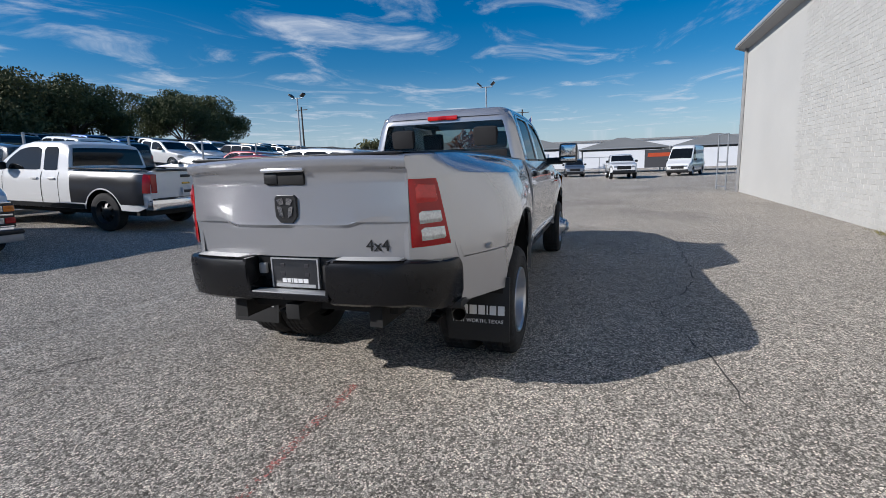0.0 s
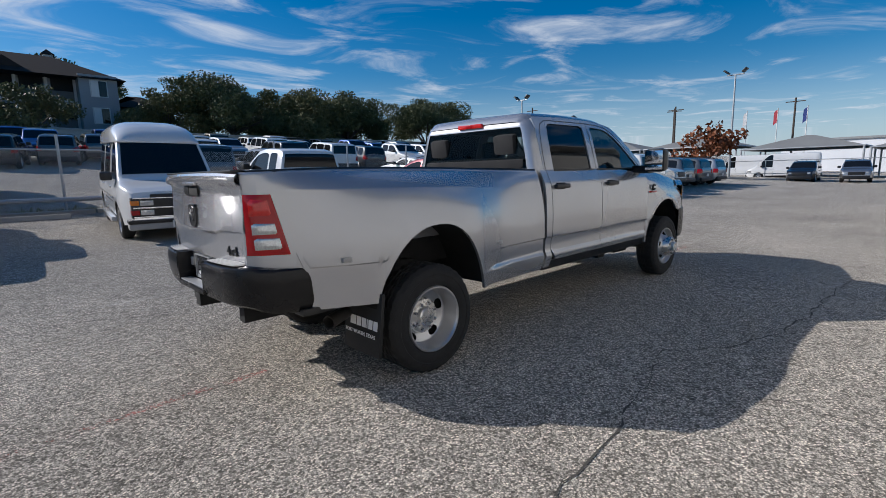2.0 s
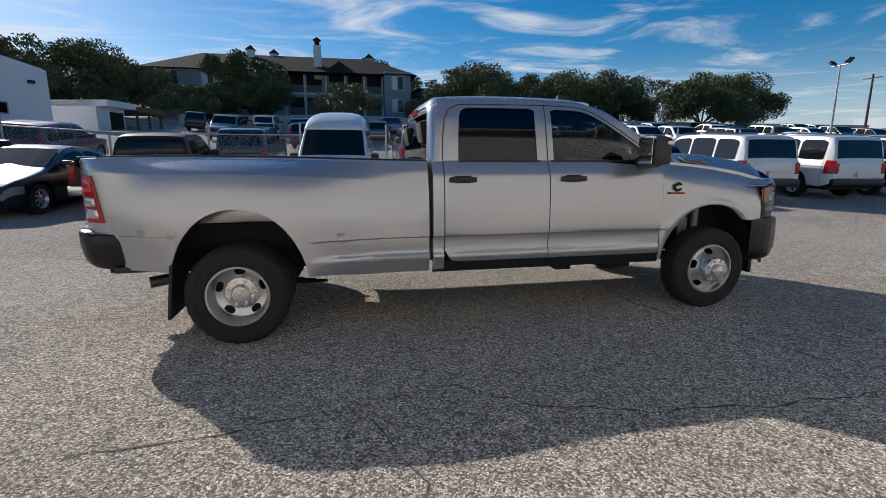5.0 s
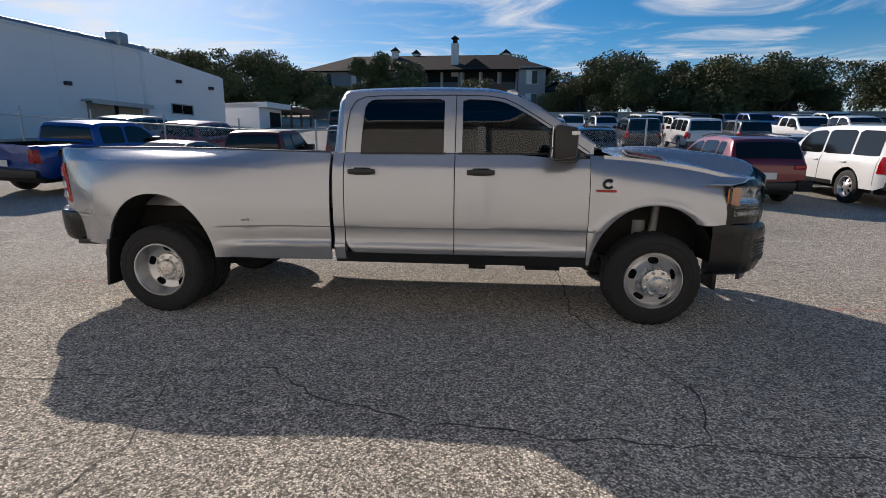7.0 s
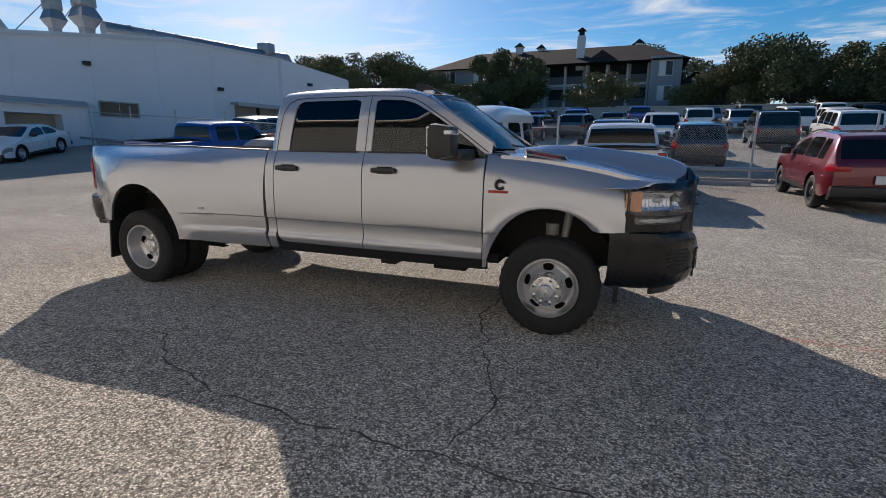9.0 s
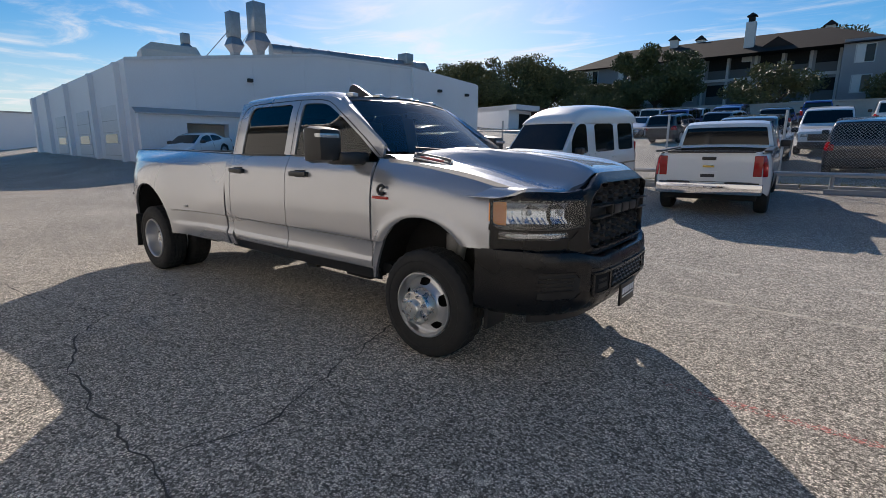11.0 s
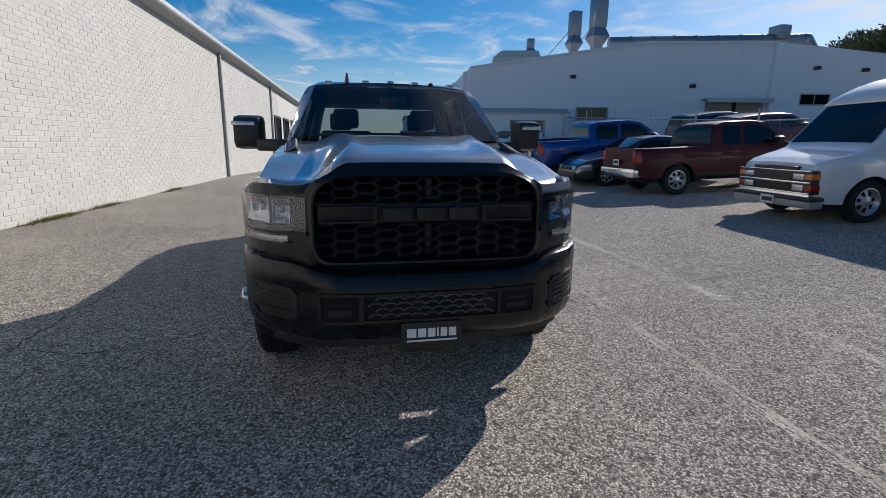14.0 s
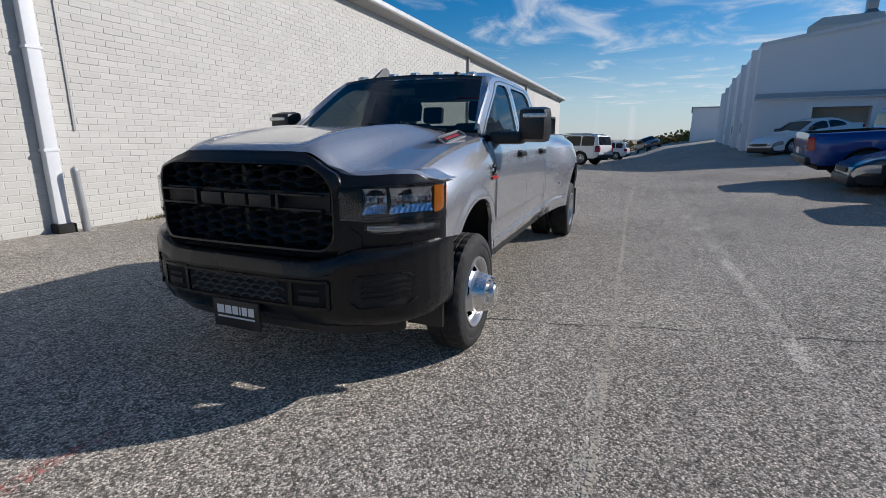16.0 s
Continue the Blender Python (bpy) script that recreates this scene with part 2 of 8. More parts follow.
def wheel(parent, x, y, r, w, side, rim_mat, z=None):
    """A wheel as tyre and rim at a hub; side is +1 where it faces +y."""
    z = r if z is None else z
    hub = new("wheel")
    hub.empty_display_size = 0.1
    hub.parent = parent
    hub.matrix_basis = pose(x, y, z) @ (Matrix.Identity(4) if side > 0 else pose(0, 0, 0, 0, 0, 180))
    ri = r * 0.62
    prof = [(ri, -w), (r * 0.86, -w * 1.02), (r * 0.97, -w * 0.9), (r, -w * 0.7), (r, -0.06), (r * 0.97, -0.02), (r * 0.86, 0.0), (ri * 1.02, -0.015), (ri, -0.05)]
    v, f = lathe(prof, TYRE_N)
    mesh_ob("tyre", v, f, M_TYRE, hub, angle=35)
    prof = [(ri * 1.03, -0.012), (ri * 0.97, -0.01), (ri * 0.9, -0.05), (ri * 0.82, -0.075), (ri * 0.45, -0.045), (ri * 0.3, -0.025), (0.001, -0.02)]
    v, f = lathe(prof, TYRE_N)
    # slots between spokes
    keep = [q for q in f if not (q[0] % len(prof) == 3 and (q[0] // len(prof)) % 4 in (0, 1))]
    mesh_ob("rim", v, keep, rim_mat, hub, angle=30)
    v, f = lathe([(ri, -w), (ri, -0.11), (0.001, -0.11)], 16)
    mesh_ob("brake_disc", v, f, M_DARK, hub)
    return hub


def ip(x, pts):
    return float(np.interp(x, [p[0] for p in pts], [p[1] for p in pts]))


KINDS = {
    # L length, W width, wb wheelbase, ro rear overhang, r tyre radius; top: the outline along the middle, from the tail; rw, ws: rear window and windshield along it
    "crossover": dict(L=4.66, W=1.87, wb=2.75, ro=0.96, r=0.36, sill=0.34, belt=1.04, roof=1.65, inset=0.2, top=[(0, 0.8), (0.015, 0.95), (0.06, 1.08), (0.3, 1.46), (0.4, 1.56), (0.62, 1.61), (1.5, 1.65), (2.2, 1.62), (2.6, 1.53), (3.4, 1.09), (3.55, 1.04), (4.2, 0.95), (4.55, 0.82), (4.66, 0.6)], rw=(0.08, 0.32), ws=(2.66, 3.36), win=[(0.62, 1.0), (1.07, 1.95), (2.02, 3.05)], lamp=(0.86, 1.0), rails=True),
    "suv": dict(L=4.85, W=1.94, wb=2.86, ro=0.98, r=0.37, sill=0.34, belt=1.08, roof=1.75, inset=0.17, top=[(0, 0.85), (0.015, 1.0), (0.06, 1.12), (0.22, 1.58), (0.3, 1.67), (0.55, 1.71), (1.6, 1.75), (2.4, 1.71), (2.75, 1.64), (3.5, 1.15), (3.65, 1.09), (4.5, 0.97), (4.75, 0.85), (4.85, 0.65)], rw=(0.075, 0.23), ws=(2.8, 3.46), win=[(0.42, 1.05), (1.13, 2.05), (2.12, 3.12)], lamp=(0.82, 1.08), rails=True),
    "bigsuv": dict(L=5.35, W=2.05, wb=3.07, ro=1.2, r=0.41, sill=0.42, belt=1.15, roof=1.92, inset=0.15, top=[(0, 0.9), (0.015, 1.08), (0.05, 1.18), (0.18, 1.74), (0.27, 1.85), (0.55, 1.89), (2.0, 1.92), (2.9, 1.88), (3.15, 1.82), (3.85, 1.24), (4.0, 1.18), (4.9, 1.09), (5.2, 1.01), (5.35, 0.75)], rw=(0.065, 0.19), ws=(3.2, 3.8), win=[(0.35, 1.2), (1.28, 2.3), (2.38, 3.4)], lamp=(0.8, 1.22), rails=True),
    "sedan": dict(L=4.7, W=1.84, wb=2.72, ro=1.0, r=0.34, sill=0.24, belt=0.94, roof=1.45, inset=0.2, top=[(0, 0.68), (0.02, 0.9), (0.12, 1.0), (0.5, 1.03), (0.72, 1.07), (1.3, 1.35), (1.6, 1.42), (2.1, 1.45), (2.5, 1.4), (3.35, 0.99), (3.5, 0.94), (4.3, 0.79), (4.6, 0.65), (4.7, 0.48)], rw=(0.78, 1.34), ws=(2.55, 3.3), win=[(1.02, 1.85), (1.93, 2.95)], lamp=(0.76, 0.9)),
    "pickup": dict(L=5.85, W=2.03, wb=3.65, ro=1.15, r=0.4, sill=0.45, belt=1.2, roof=1.86, inset=0.16, top=[(0, 1.18), (0.02, 1.27), (2.06, 1.27), (2.075, 1.3), (2.13, 1.69), (2.2, 1.79), (2.42, 1.85), (3.2, 1.86), (3.55, 1.79), (4.35, 1.26), (4.5, 1.2), (5.5, 1.08), (5.75, 1.0), (5.85, 0.75)], rw=(2.08, 2.14), ws=(3.6, 4.3), win=[(2.4, 2.8), (2.9, 3.98)], lamp=(0.82, 1.2), bed=(0.1, 2.02)),
    "oldpickup": dict(L=5.5, W=1.95, wb=3.5, ro=1.08, r=0.37, sill=0.44, belt=1.14, roof=1.77, inset=0.17, top=[(0, 1.1), (0.02, 1.18), (1.98, 1.18), (1.995, 1.21), (2.06, 1.6), (2.14, 1.7), (2.36, 1.76), (3.2, 1.77), (3.5, 1.71), (4.12, 1.19), (4.26, 1.14), (5.2, 1.06), (5.42, 0.98), (5.5, 0.7)], rw=(2.0, 2.07), ws=(3.54, 4.07), win=[(2.28, 2.76), (2.86, 3.8)], lamp=(0.82, 1.1), bed=(0.1, 1.94)),
    "crewpickup": dict(L=5.95, W=2.05, wb=3.75, ro=1.2, r=0.43, sill=0.5, belt=1.27, roof=1.93, inset=0.16, top=[(0, 1.24), (0.02, 1.34), (1.74, 1.34), (1.77, 1.38), (1.83, 1.75), (1.91, 1.86), (2.15, 1.92), (3.3, 1.93), (3.65, 1.86), (4.4, 1.35), (4.6, 1.27), (5.6, 1.16), (5.85, 1.06), (5.95, 0.8)], rw=(1.775, 1.84), ws=(3.7, 4.35), win=[(2.05, 2.85), (2.95, 4.02)], lamp=(0.9, 1.25), bed=(0.1, 1.7)),
    "van": dict(L=5.6, W=1.98, wb=3.43, ro=1.25, r=0.36, sill=0.33, belt=1.16, roof=2.1, inset=0.13, top=[(0, 0.9), (0.015, 1.3), (0.05, 1.92), (0.12, 2.04), (0.4, 2.09), (3.7, 2.1), (3.95, 2.02), (4.68, 1.26), (4.84, 1.19), (5.35, 1.07), (5.52, 1.0), (5.6, 0.75)], rw=(0.02, 0.045), ws=(4.0, 4.62), win=[(0.4, 1.45), (1.75, 2.95), (3.42, 4.3)], lamp=(0.9, 1.4)),
    "cargovan": dict(L=5.9, W=2.05, wb=3.6, ro=1.2, r=0.36, sill=0.36, belt=1.22, roof=2.55, inset=0.1, top=[(0, 0.9), (0.015, 1.4), (0.04, 2.36), (0.12, 2.5), (0.5, 2.54), (3.8, 2.55), (4.1, 2.44), (5.1, 1.34), (5.25, 1.24), (5.7, 1.02), (5.9, 0.7)], rw=None, ws=(4.25, 5.0), win=[(3.7, 4.6)], lamp=(0.9, 1.4)),
}


def plan(k, x):
    """Half width along a vehicle, drawn in at both ends."""
    e = 1.0
    if x < 0.4:
        e = 1 - 0.13 * ((0.4 - x) / 0.4) ** 2.2
    if x > k["L"] - 0.8:
        e = 1 - 0.22 * ((x - k["L"] + 0.8) / 0.8) ** 2
    return k["W"] / 2 * e


def flank(k, x, z):
    """Half width of a vehicle's side at a length from the tail and a height."""
    p, zb = plan(k, x), k["belt"]
    if z <= zb:
        return p * (0.965 + 0.035 * math.sin(max(0, min(1, (z - 0.3) / (zb - 0.3))) * math.pi)) - 0.03 * max(0, (z - zb + 0.14) / 0.14) ** 2
    t = (z - zb) / (k["roof"] - zb)
    return p * 0.965 - 0.03 - k["inset"] * (0.8 * t + 0.2 * t * t)


def flank_strip(name, k, xs, zs, s, material, parent, proud=0.003, label=""):
    """A thin strip lying on the side of a vehicle."""
    vs = [(x - k["L"] / 2, s * (flank(k, x, z) + proud), z) for x in xs for z in zs]
    return mesh_ob(name, vs, grid_faces(len(xs), len(zs), flip=s > 0), material, parent, label)


def smooth_top(k, x):
    return ip(x, k["top"])


def vehicle(name, kind, m, paint_mat, label, category, group="parked cars", detail=1, rim=None, nose_dark=False, roof_mat=None):
    """A parked vehicle: front along local +x, origin on the ground below its middle."""
    k = KINDS[kind]
    L, hw, r, zb = k["L"], k["W"] / 2, k["r"], k["belt"]
    rim = rim or M_RIM
    th = empty(name, m, label, category, group)
    off = L / 2
    ax = [k["ro"], k["ro"] + k["wb"]]
    ar = r * 1.2
    cols = set(np.linspace(0, L, 24 if detail else 16)) | {p[0] for p in k["top"]}
    for a in ax:
        cols |= {a + ar * math.cos(q) for q in np.linspace(0, math.pi, 11 if detail else 9)} | {a - ar - 0.004, a + ar + 0.004}
    for (xa, za), (xb, zc) in zip(k["top"], k["top"][1:]):
        n = 1 + int(abs(zc - za) / 0.12)
        cols |= {xa + (xb - xa) * i / n for i in range(n)}
    cols = sorted(c for c in cols if 0 <= c <= L)
    cols = [c for i, c in enumerate(cols) if i == 0 or c - cols[i - 1] > 0.0015]

    def low(x):
        z = k["sill"] + (0.12 * max(0, (0.25 - x) / 0.25) + 0.08 * max(0, (x - L + 0.3) / 0.3))
        for a in ax:
            d = abs(x - a)
            if d < ar:
                z = max(z, r + math.sqrt(ar * ar - d * d) * 0.98)
        return z

    nr = 7
    vs, edge = [], {}
    for x in cols:
        zt = smooth_top(k, x)
        zl = min(low(x), zt - 0.06)
        zs = min(zb, zt - 0.05)
        ring = [(flank(k, x, zl + (zs - zl) * j / (nr - 1)), zl + (zs - zl) * j / (nr - 1)) for j in range(nr)]
        g = max(0, min(1, (zt - zs - 0.06) / 0.14))
        ze = max(zs + 0.01, zt - 0.075)
        green = [(flank(k, x, zs + (ze - zs) * q), zs + (ze - zs) * q) for q in (0.33, 0.66, 1.0)]
        ye = green[-1][0]
        green += [(ye - 0.03, zt - 0.034), (ye * 0.84, zt - 0.012), (ye * 0.45, zt - 0.001), (0, zt + 0.004)]
        ys = ring[-1][0]
        hood = [(ys - 0.012, zs + (zt - zs) * 0.35), (ys - 0.03, zs + (zt - zs) * 0.62), (ys - 0.06, zs + (zt - zs) * 0.82), (ys * 0.86, zt - 0.004), (ys * 0.7, zt), (ys * 0.4, zt + 0.012), (0, zt + 0.018)]
        ring += [(a[0] * g + b[0] * (1 - g), a[1] * g + b[1] * (1 - g)) for a, b in zip(green, hood)]
        vs += [(x - off, y, z) for y, z in ring] + [(x - off, -y, z) for y, z in ring[::-1][1:]]
    half = nr + 7
    nv = 2 * half - 1
    fs = grid_faces(len(cols), nv)
    bed = k.get("bed")
    if bed:
        fs = [f for f in fs if not (bed[0] < sum(vs[i][0] for i in f) / 4 + off < bed[1] and half - 4 <= f[0] % nv <= half + 1)]
    n0 = len(vs)
    fs.append(tuple(range(0, nv)))
    fs.append(tuple(range(n0 - nv, n0))[::-1])
    roofed = [f for f in fs if roof_mat and len(f) == 4 and min(vs[i][2] for i in f) > k["roof"] - 0.12]
    mesh_ob("body", vs, [f for f in fs if f not in set(roofed)], paint_mat, th, angle=38)
    if roofed:
        mesh_ob("roof_panel", vs, roofed, roof_mat, th)
    if bed:
        b0, b1, w, zf, zt = bed[0] - off, bed[1] - off, hw * 0.84, zb - 0.5, smooth_top(k, 1.0) - 0.01
        q = [(b0, -w, zt), (b1, -w, zt), (b1, w, zt), (b0, w, zt), (b0, -w, zf), (b1, -w, zf), (b1, w, zf), (b0, w, zf)]
        mesh_ob("bed_liner", q, [(4, 5, 6, 7), (0, 4, 7, 3), (0, 1, 5, 4), (1, 2, 6, 5), (2, 3, 7, 6)], M_BLACKPL, th, smooth=False)
    part("underbody", boxes((0.25 - off, L - 0.25 - off, -hw * 0.8, hw * 0.8, k["sill"] * 0.75, zb - 0.35)), M_DARK, th)
    # panes
    for s in (1, -1):
        for w0, w1 in k["win"]:
            xs_w = np.linspace(w0, w1, 9)
            pv = []
            for x in xs_w:
                zc = smooth_top(k, x) - 0.13
                e = min(x - w0, w1 - x)
                zc = min(zc, k["roof"] - 0.14) - 0.05 * max(0, 1 - e / 0.05) ** 2
                z0 = zb + 0.035 + 0.02 * max(0, 1 - e / 0.05) ** 2
                zc = max(zc, z0 + 0.01)
                pv += [(x - off, s * (flank(k, x, z) + 0.005), z) for z in (z0, z0 + (zc - z0) * 0.5, zc)]
            mesh_ob("side_window", pv, grid_faces(9, 3, flip=s > 0), M_GLASS, th)
    for nm, rng, d in (("windshield", k["ws"], 1), ("rear_window", k["rw"], -1)):
        if rng is None:
            continue
        pv = []
        for i in range(7):
            x = rng[0] + (rng[1] - rng[0]) * i / 6
            z = smooth_top(k, x)
            wy = flank(k, x, max(zb, z - 0.075)) * 0.9
            for y in np.linspace(-1, 1, 11):
                pv.append((x - off + d * 0.01, y * wy, z + 0.008 - 0.016 * abs(y) ** 3))
        mesh_ob(nm, pv, grid_faces(7, 11), M_GLASS, th)
    # ends
    zt1 = smooth_top(k, L - 0.14)
    chrome = kind in ("pickup", "oldpickup")
    part("rear_bumper", boxes((-off - 0.06, -off + 0.16, -hw * 0.9, hw * 0.9, k["sill"] + 0.02, k["sill"] + 0.24), bevel=0.05), M_CHROME if chrome else M_BLACKPL, th)
    part("front_bumper", boxes((off - 0.22, off + 0.03, -hw * 0.82, hw * 0.82, k["sill"] - 0.06, k["sill"] + 0.2), bevel=0.06), M_BLACKPL if nose_dark or kind != "van" else M_CHROME, th)
    part("grille", boxes((off - 0.16, off + 0.012, -hw * 0.5, hw * 0.5, k["sill"] + 0.24, zt1 - 0.06), bevel=0.03), M_BLACKPL, th)
    l0, l1 = k["lamp"]
    for s in (1, -1):
        # lamps wrap the corners
        if kind != "van":
            lv = [(x - off, s * (flank(k, x, z) + 0.008), z) for x in np.linspace(L - 0.5, L - 0.04, 7) for z in np.linspace(min(zt1, smooth_top(k, x) - 0.05) - 0.17, min(zt1, smooth_top(k, x) - 0.05), 4)]
            hl_ = mesh_ob("headlight", lv, grid_faces(7, 4, flip=s > 0), M_CLEARLENS, th)
            part("lamp_front", boxes((off - 0.2, off - 0.01, s * hw * 0.52, s * hw * 0.74, zt1 - 0.19, zt1 - 0.05), bevel=0.03), M_CLEARLENS, hl_)
        lv = [(x - off, s * (flank(k, x, z) + 0.008), z) for x in np.linspace(0.0, 0.24 if not bed else 0.13, 6) for z in np.linspace(l0, min(l1, smooth_top(k, 0.05)), 5)]
        tl_ = mesh_ob("taillight", lv, grid_faces(6, 5, flip=s > 0), M_REDLENS, th)
        part("lamp_rear", boxes((-off - 0.012, -off + 0.06, s * hw * (0.58 if l1 - l0 < 0.2 else 0.72), s * hw * 0.862, l0, min(l1, smooth_top(k, 0.03) - 0.02)), bevel=0.02), M_REDLENS, tl_)
        d = k["ws"][1] - off
        bm = boxes((d - 0.5, d - 0.32, s * (hw - 0.02), s * (hw + 0.2), zb + 0.02, zb + 0.2), bevel=0.05)
        part("mirror", bm, M_BLACKPL, th)
        for i, axx in enumerate(ax):
            wheel(th, axx - off, s * (hw - 0.02), r, 0.24, s, rim)
        pv = [(a + (ar - 0.01) * math.cos(q) - off, s * (hw * 0.94 + o), r + (ar - 0.01) * math.sin(q)) for a in ax[:1] for q in np.linspace(0, math.pi, 9) for o in (-0.35, 0.0)]
        mesh_ob("wheel_liner", pv, grid_faces(9, 2), M_DARK, th)
        pv = [(p[0] + k["wb"], p[1], p[2]) for p in pv]
        mesh_ob("wheel_liner", pv, grid_faces(9, 2), M_DARK, th)
    if detail:
        edges = sorted({round(v, 2) for w in k["win"] for v in (w[0] - 0.05, w[1] + 0.04)})
        for s in (1, -1):
            for e in edges:
                if min(abs(e - q) for q in ax) > ar + 0.03 and e > k["win"][0][0] - 0.1:
                    flank_strip("door_gap", k, (e - 0.005, e + 0.005), np.linspace(k["sill"] + 0.1, zb, 7), s, M_DARK, th)
            for w in k["win"][-2:]:
                zz = zb - 0.14
                y = flank(k, w[0] + 0.1, zz)
                part("door_handle", boxes((w[0] + 0.03 - off, w[0] + 0.22 - off, s * (y - 0.02), s * (y + 0.03), zz - 0.02, zz + 0.02), bevel=0.012), paint_mat, th)
            flank_strip("rocker_trim", k, np.linspace(ax[0] + ar + 0.02, ax[1] - ar - 0.02, 6), (k["sill"] + 0.003, k["sill"] + 0.05, k["sill"] + 0.1), s, M_BLACKPL, th, 0.006)
            if k.get("rails"):
                bm = bmesh.new()
                pts = [(x - off, s * (flank(k, x, smooth_top(k, x) - 0.075) - 0.06), smooth_top(k, x) + 0.03) for x in np.linspace(0.6, k["ws"][0] - 0.25, 7)]
                for p, q in zip(pts, pts[1:]):
                    tube(bm, p, q, 0.016, 6)
                part("roof_rail", bm, M_BLACKPL, th)
        part("rear_gap", boxes((-off - 0.004, -off + 0.02, -hw * 0.72, hw * 0.72, k["sill"] + 0.255, k["sill"] + 0.265)), M_DARK, th)
        part("number_plate", boxes((-off - 0.068, -off - 0.058, -0.155, 0.155, k["sill"] + 0.3, k["sill"] + 0.46)), M_PLATE, th)
    return th


def at(x, y, heading, lift=0.0):
    """A pose on the ground, tilted with it; heading in degrees from +x."""
    e = 1.5
    gx, gy = (ground_z(x + e, y) - ground_z(x - e, y)) / (2 * e), (ground_z(x, y + e) - ground_z(x, y - e)) / (2 * e)
    up = Vector((-gx, -gy, 1)).normalized()
    f = Vector((math.cos(radians(heading)), math.sin(radians(heading)), 0))
    f = (f - up * f.dot(up)).normalized()
    m = Matrix((f, up.cross(f), up)).transposed().to_4x4()
    m.translation = (x, y, ground_z(x, y) + lift)
    return m

# ---- the silver dual-rear-wheel pickup: rear axle at x = 0, front along +x ----
def pane_mat(name, tint, gloss=0.02):
    """A tinted window pane: tinted see-through with a mirror-like surface by the angle of view."""
    m = bpy.data.materials.new(name)
    m.use_nodes = True
    n, l = m.node_tree.nodes, m.node_tree.links
    n.remove(n["Principled BSDF"])
    tr, gl, mx, lw = n.new("ShaderNodeBsdfTransparent"), n.new("ShaderNodeBsdfGlossy"), n.new("ShaderNodeMixShader"), n.new("ShaderNodeLayerWeight")
    tr.inputs[0].default_value = (*tint, 1)
    gl.inputs["Roughness"].default_value = gloss
    lw.inputs["Blend"].default_value = 0.5
    po, ad = n.new("ShaderNodeMath"), n.new("ShaderNodeMath")
    po.operation, po.inputs[1].default_value = "POWER", 4.0
    ad.operation, ad.inputs[1].default_value, ad.inputs[2].default_value = "MULTIPLY_ADD", 0.6, 0.06
    l.new(lw.outputs["Facing"], po.inputs[0])
    l.new(po.outputs[0], ad.inputs[0])
    l.new(ad.outputs[0], mx.inputs[0])
    l.new(tr.outputs[0], mx.inputs[1])
    l.new(gl.outputs[0], mx.inputs[2])
    l.new(mx.outputs[0], n["Material Output"].inputs["Surface"])
    return m


M_WSGLASS = pane_mat("windshield_glass", (0.76, 0.82, 0.8))
M_FRONTGLASS = pane_mat("front_side_glass", (0.3, 0.33, 0.33))
M_PRIVACY = pane_mat("privacy_glass", (0.05, 0.055, 0.06))
M_REARGLASS = pane_mat("rear_glass", (0.38, 0.42, 0.42))
M_LENSGLASS = pane_mat("lamp_cover", (0.86, 0.88, 0.9))
M_SILVER = mat("paint_truck_silver", (0.46, 0.465, 0.485), 0.25, 0.64, var=0.025, scale=1.0, fine=900, coat=0.9, rvar=0.03)
M_SILVER.node_tree.nodes["Principled BSDF"].inputs["Coat Roughness"].default_value = 0.03
M_BUMPER = mat("satin_black_bumper", (0.008, 0.008, 0.009), 0.27, spec=0.35, var=0.12, scale=3, fine=300, bump=0.03)
M_GRILLE = mat("black_grille", (0.055, 0.055, 0.058), 0.4, var=0.1, fine=200)
M_SEAT = mat("grey_seat_cloth", (0.016, 0.016, 0.017), 0.9, var=0.2, fine=300, bump=0.2)
M_STEELWHEEL = mat("bright_wheel", (0.6, 0.6, 0.61), 0.3, 0.85, var=0.06, scale=8, fine=120)
M_HUBCAP = mat("polished_hub", (0.76, 0.74, 0.71), 0.28, 0.9, var=0.05, scale=20)
M_RUBBER = mat("mud_flap_rubber", (0.012, 0.012, 0.012), 0.65, var=0.2, fine=80)
M_PRINT = mat("white_print", (0.75, 0.75, 0.75), 0.5, var=0.0)
M_REDBADGE = mat("red_badge", (0.4, 0.02, 0.015), 0.3, var=0.05)
M_BRAKE = mat("bright_red_lens", (0.55, 0.014, 0.012), 0.1, var=0.15, scale=40, coat=0.8)
M_EXHAUST = mat("sooty_steel", (0.08, 0.075, 0.07), 0.45, 0.7, var=0.2)
M_BADGE = mat("charcoal_badge", (0.018, 0.018, 0.019), 0.4, var=0.05, spec=0.25)
M_PLATEBACK = mat("dark_glossy_holder", (0.03, 0.032, 0.036), 0.12, var=0.1, coat=0.5)
# near-black colour standing in for the shade inside front-end openings
M_OPENSHADE = mat("opening_shade", (0.003, 0.003, 0.003), 0.9, var=0.1)
M_TURN = mat("turn_lamp_reflector", (0.6, 0.6, 0.61), 0.16, 0.9, var=0.25, scale=50)
M_LAMPBACK = mat("lamp_housing", (0.035, 0.035, 0.037), 0.25, 0.3, var=0.2, scale=30)
M_LAMPTRIM = mat("smoked_lamp_trim", (0.03, 0.029, 0.028), 0.15, 0.4, var=0.1, scale=20)
M_REFLECTOR = mat("lamp_reflector", (0.8, 0.81, 0.83), 0.1, 1.0, var=0.1, scale=60, fine=200)

M_RECESS = mat("matte_black_recess", (0.006, 0.006, 0.0065), 0.6, var=0.1)

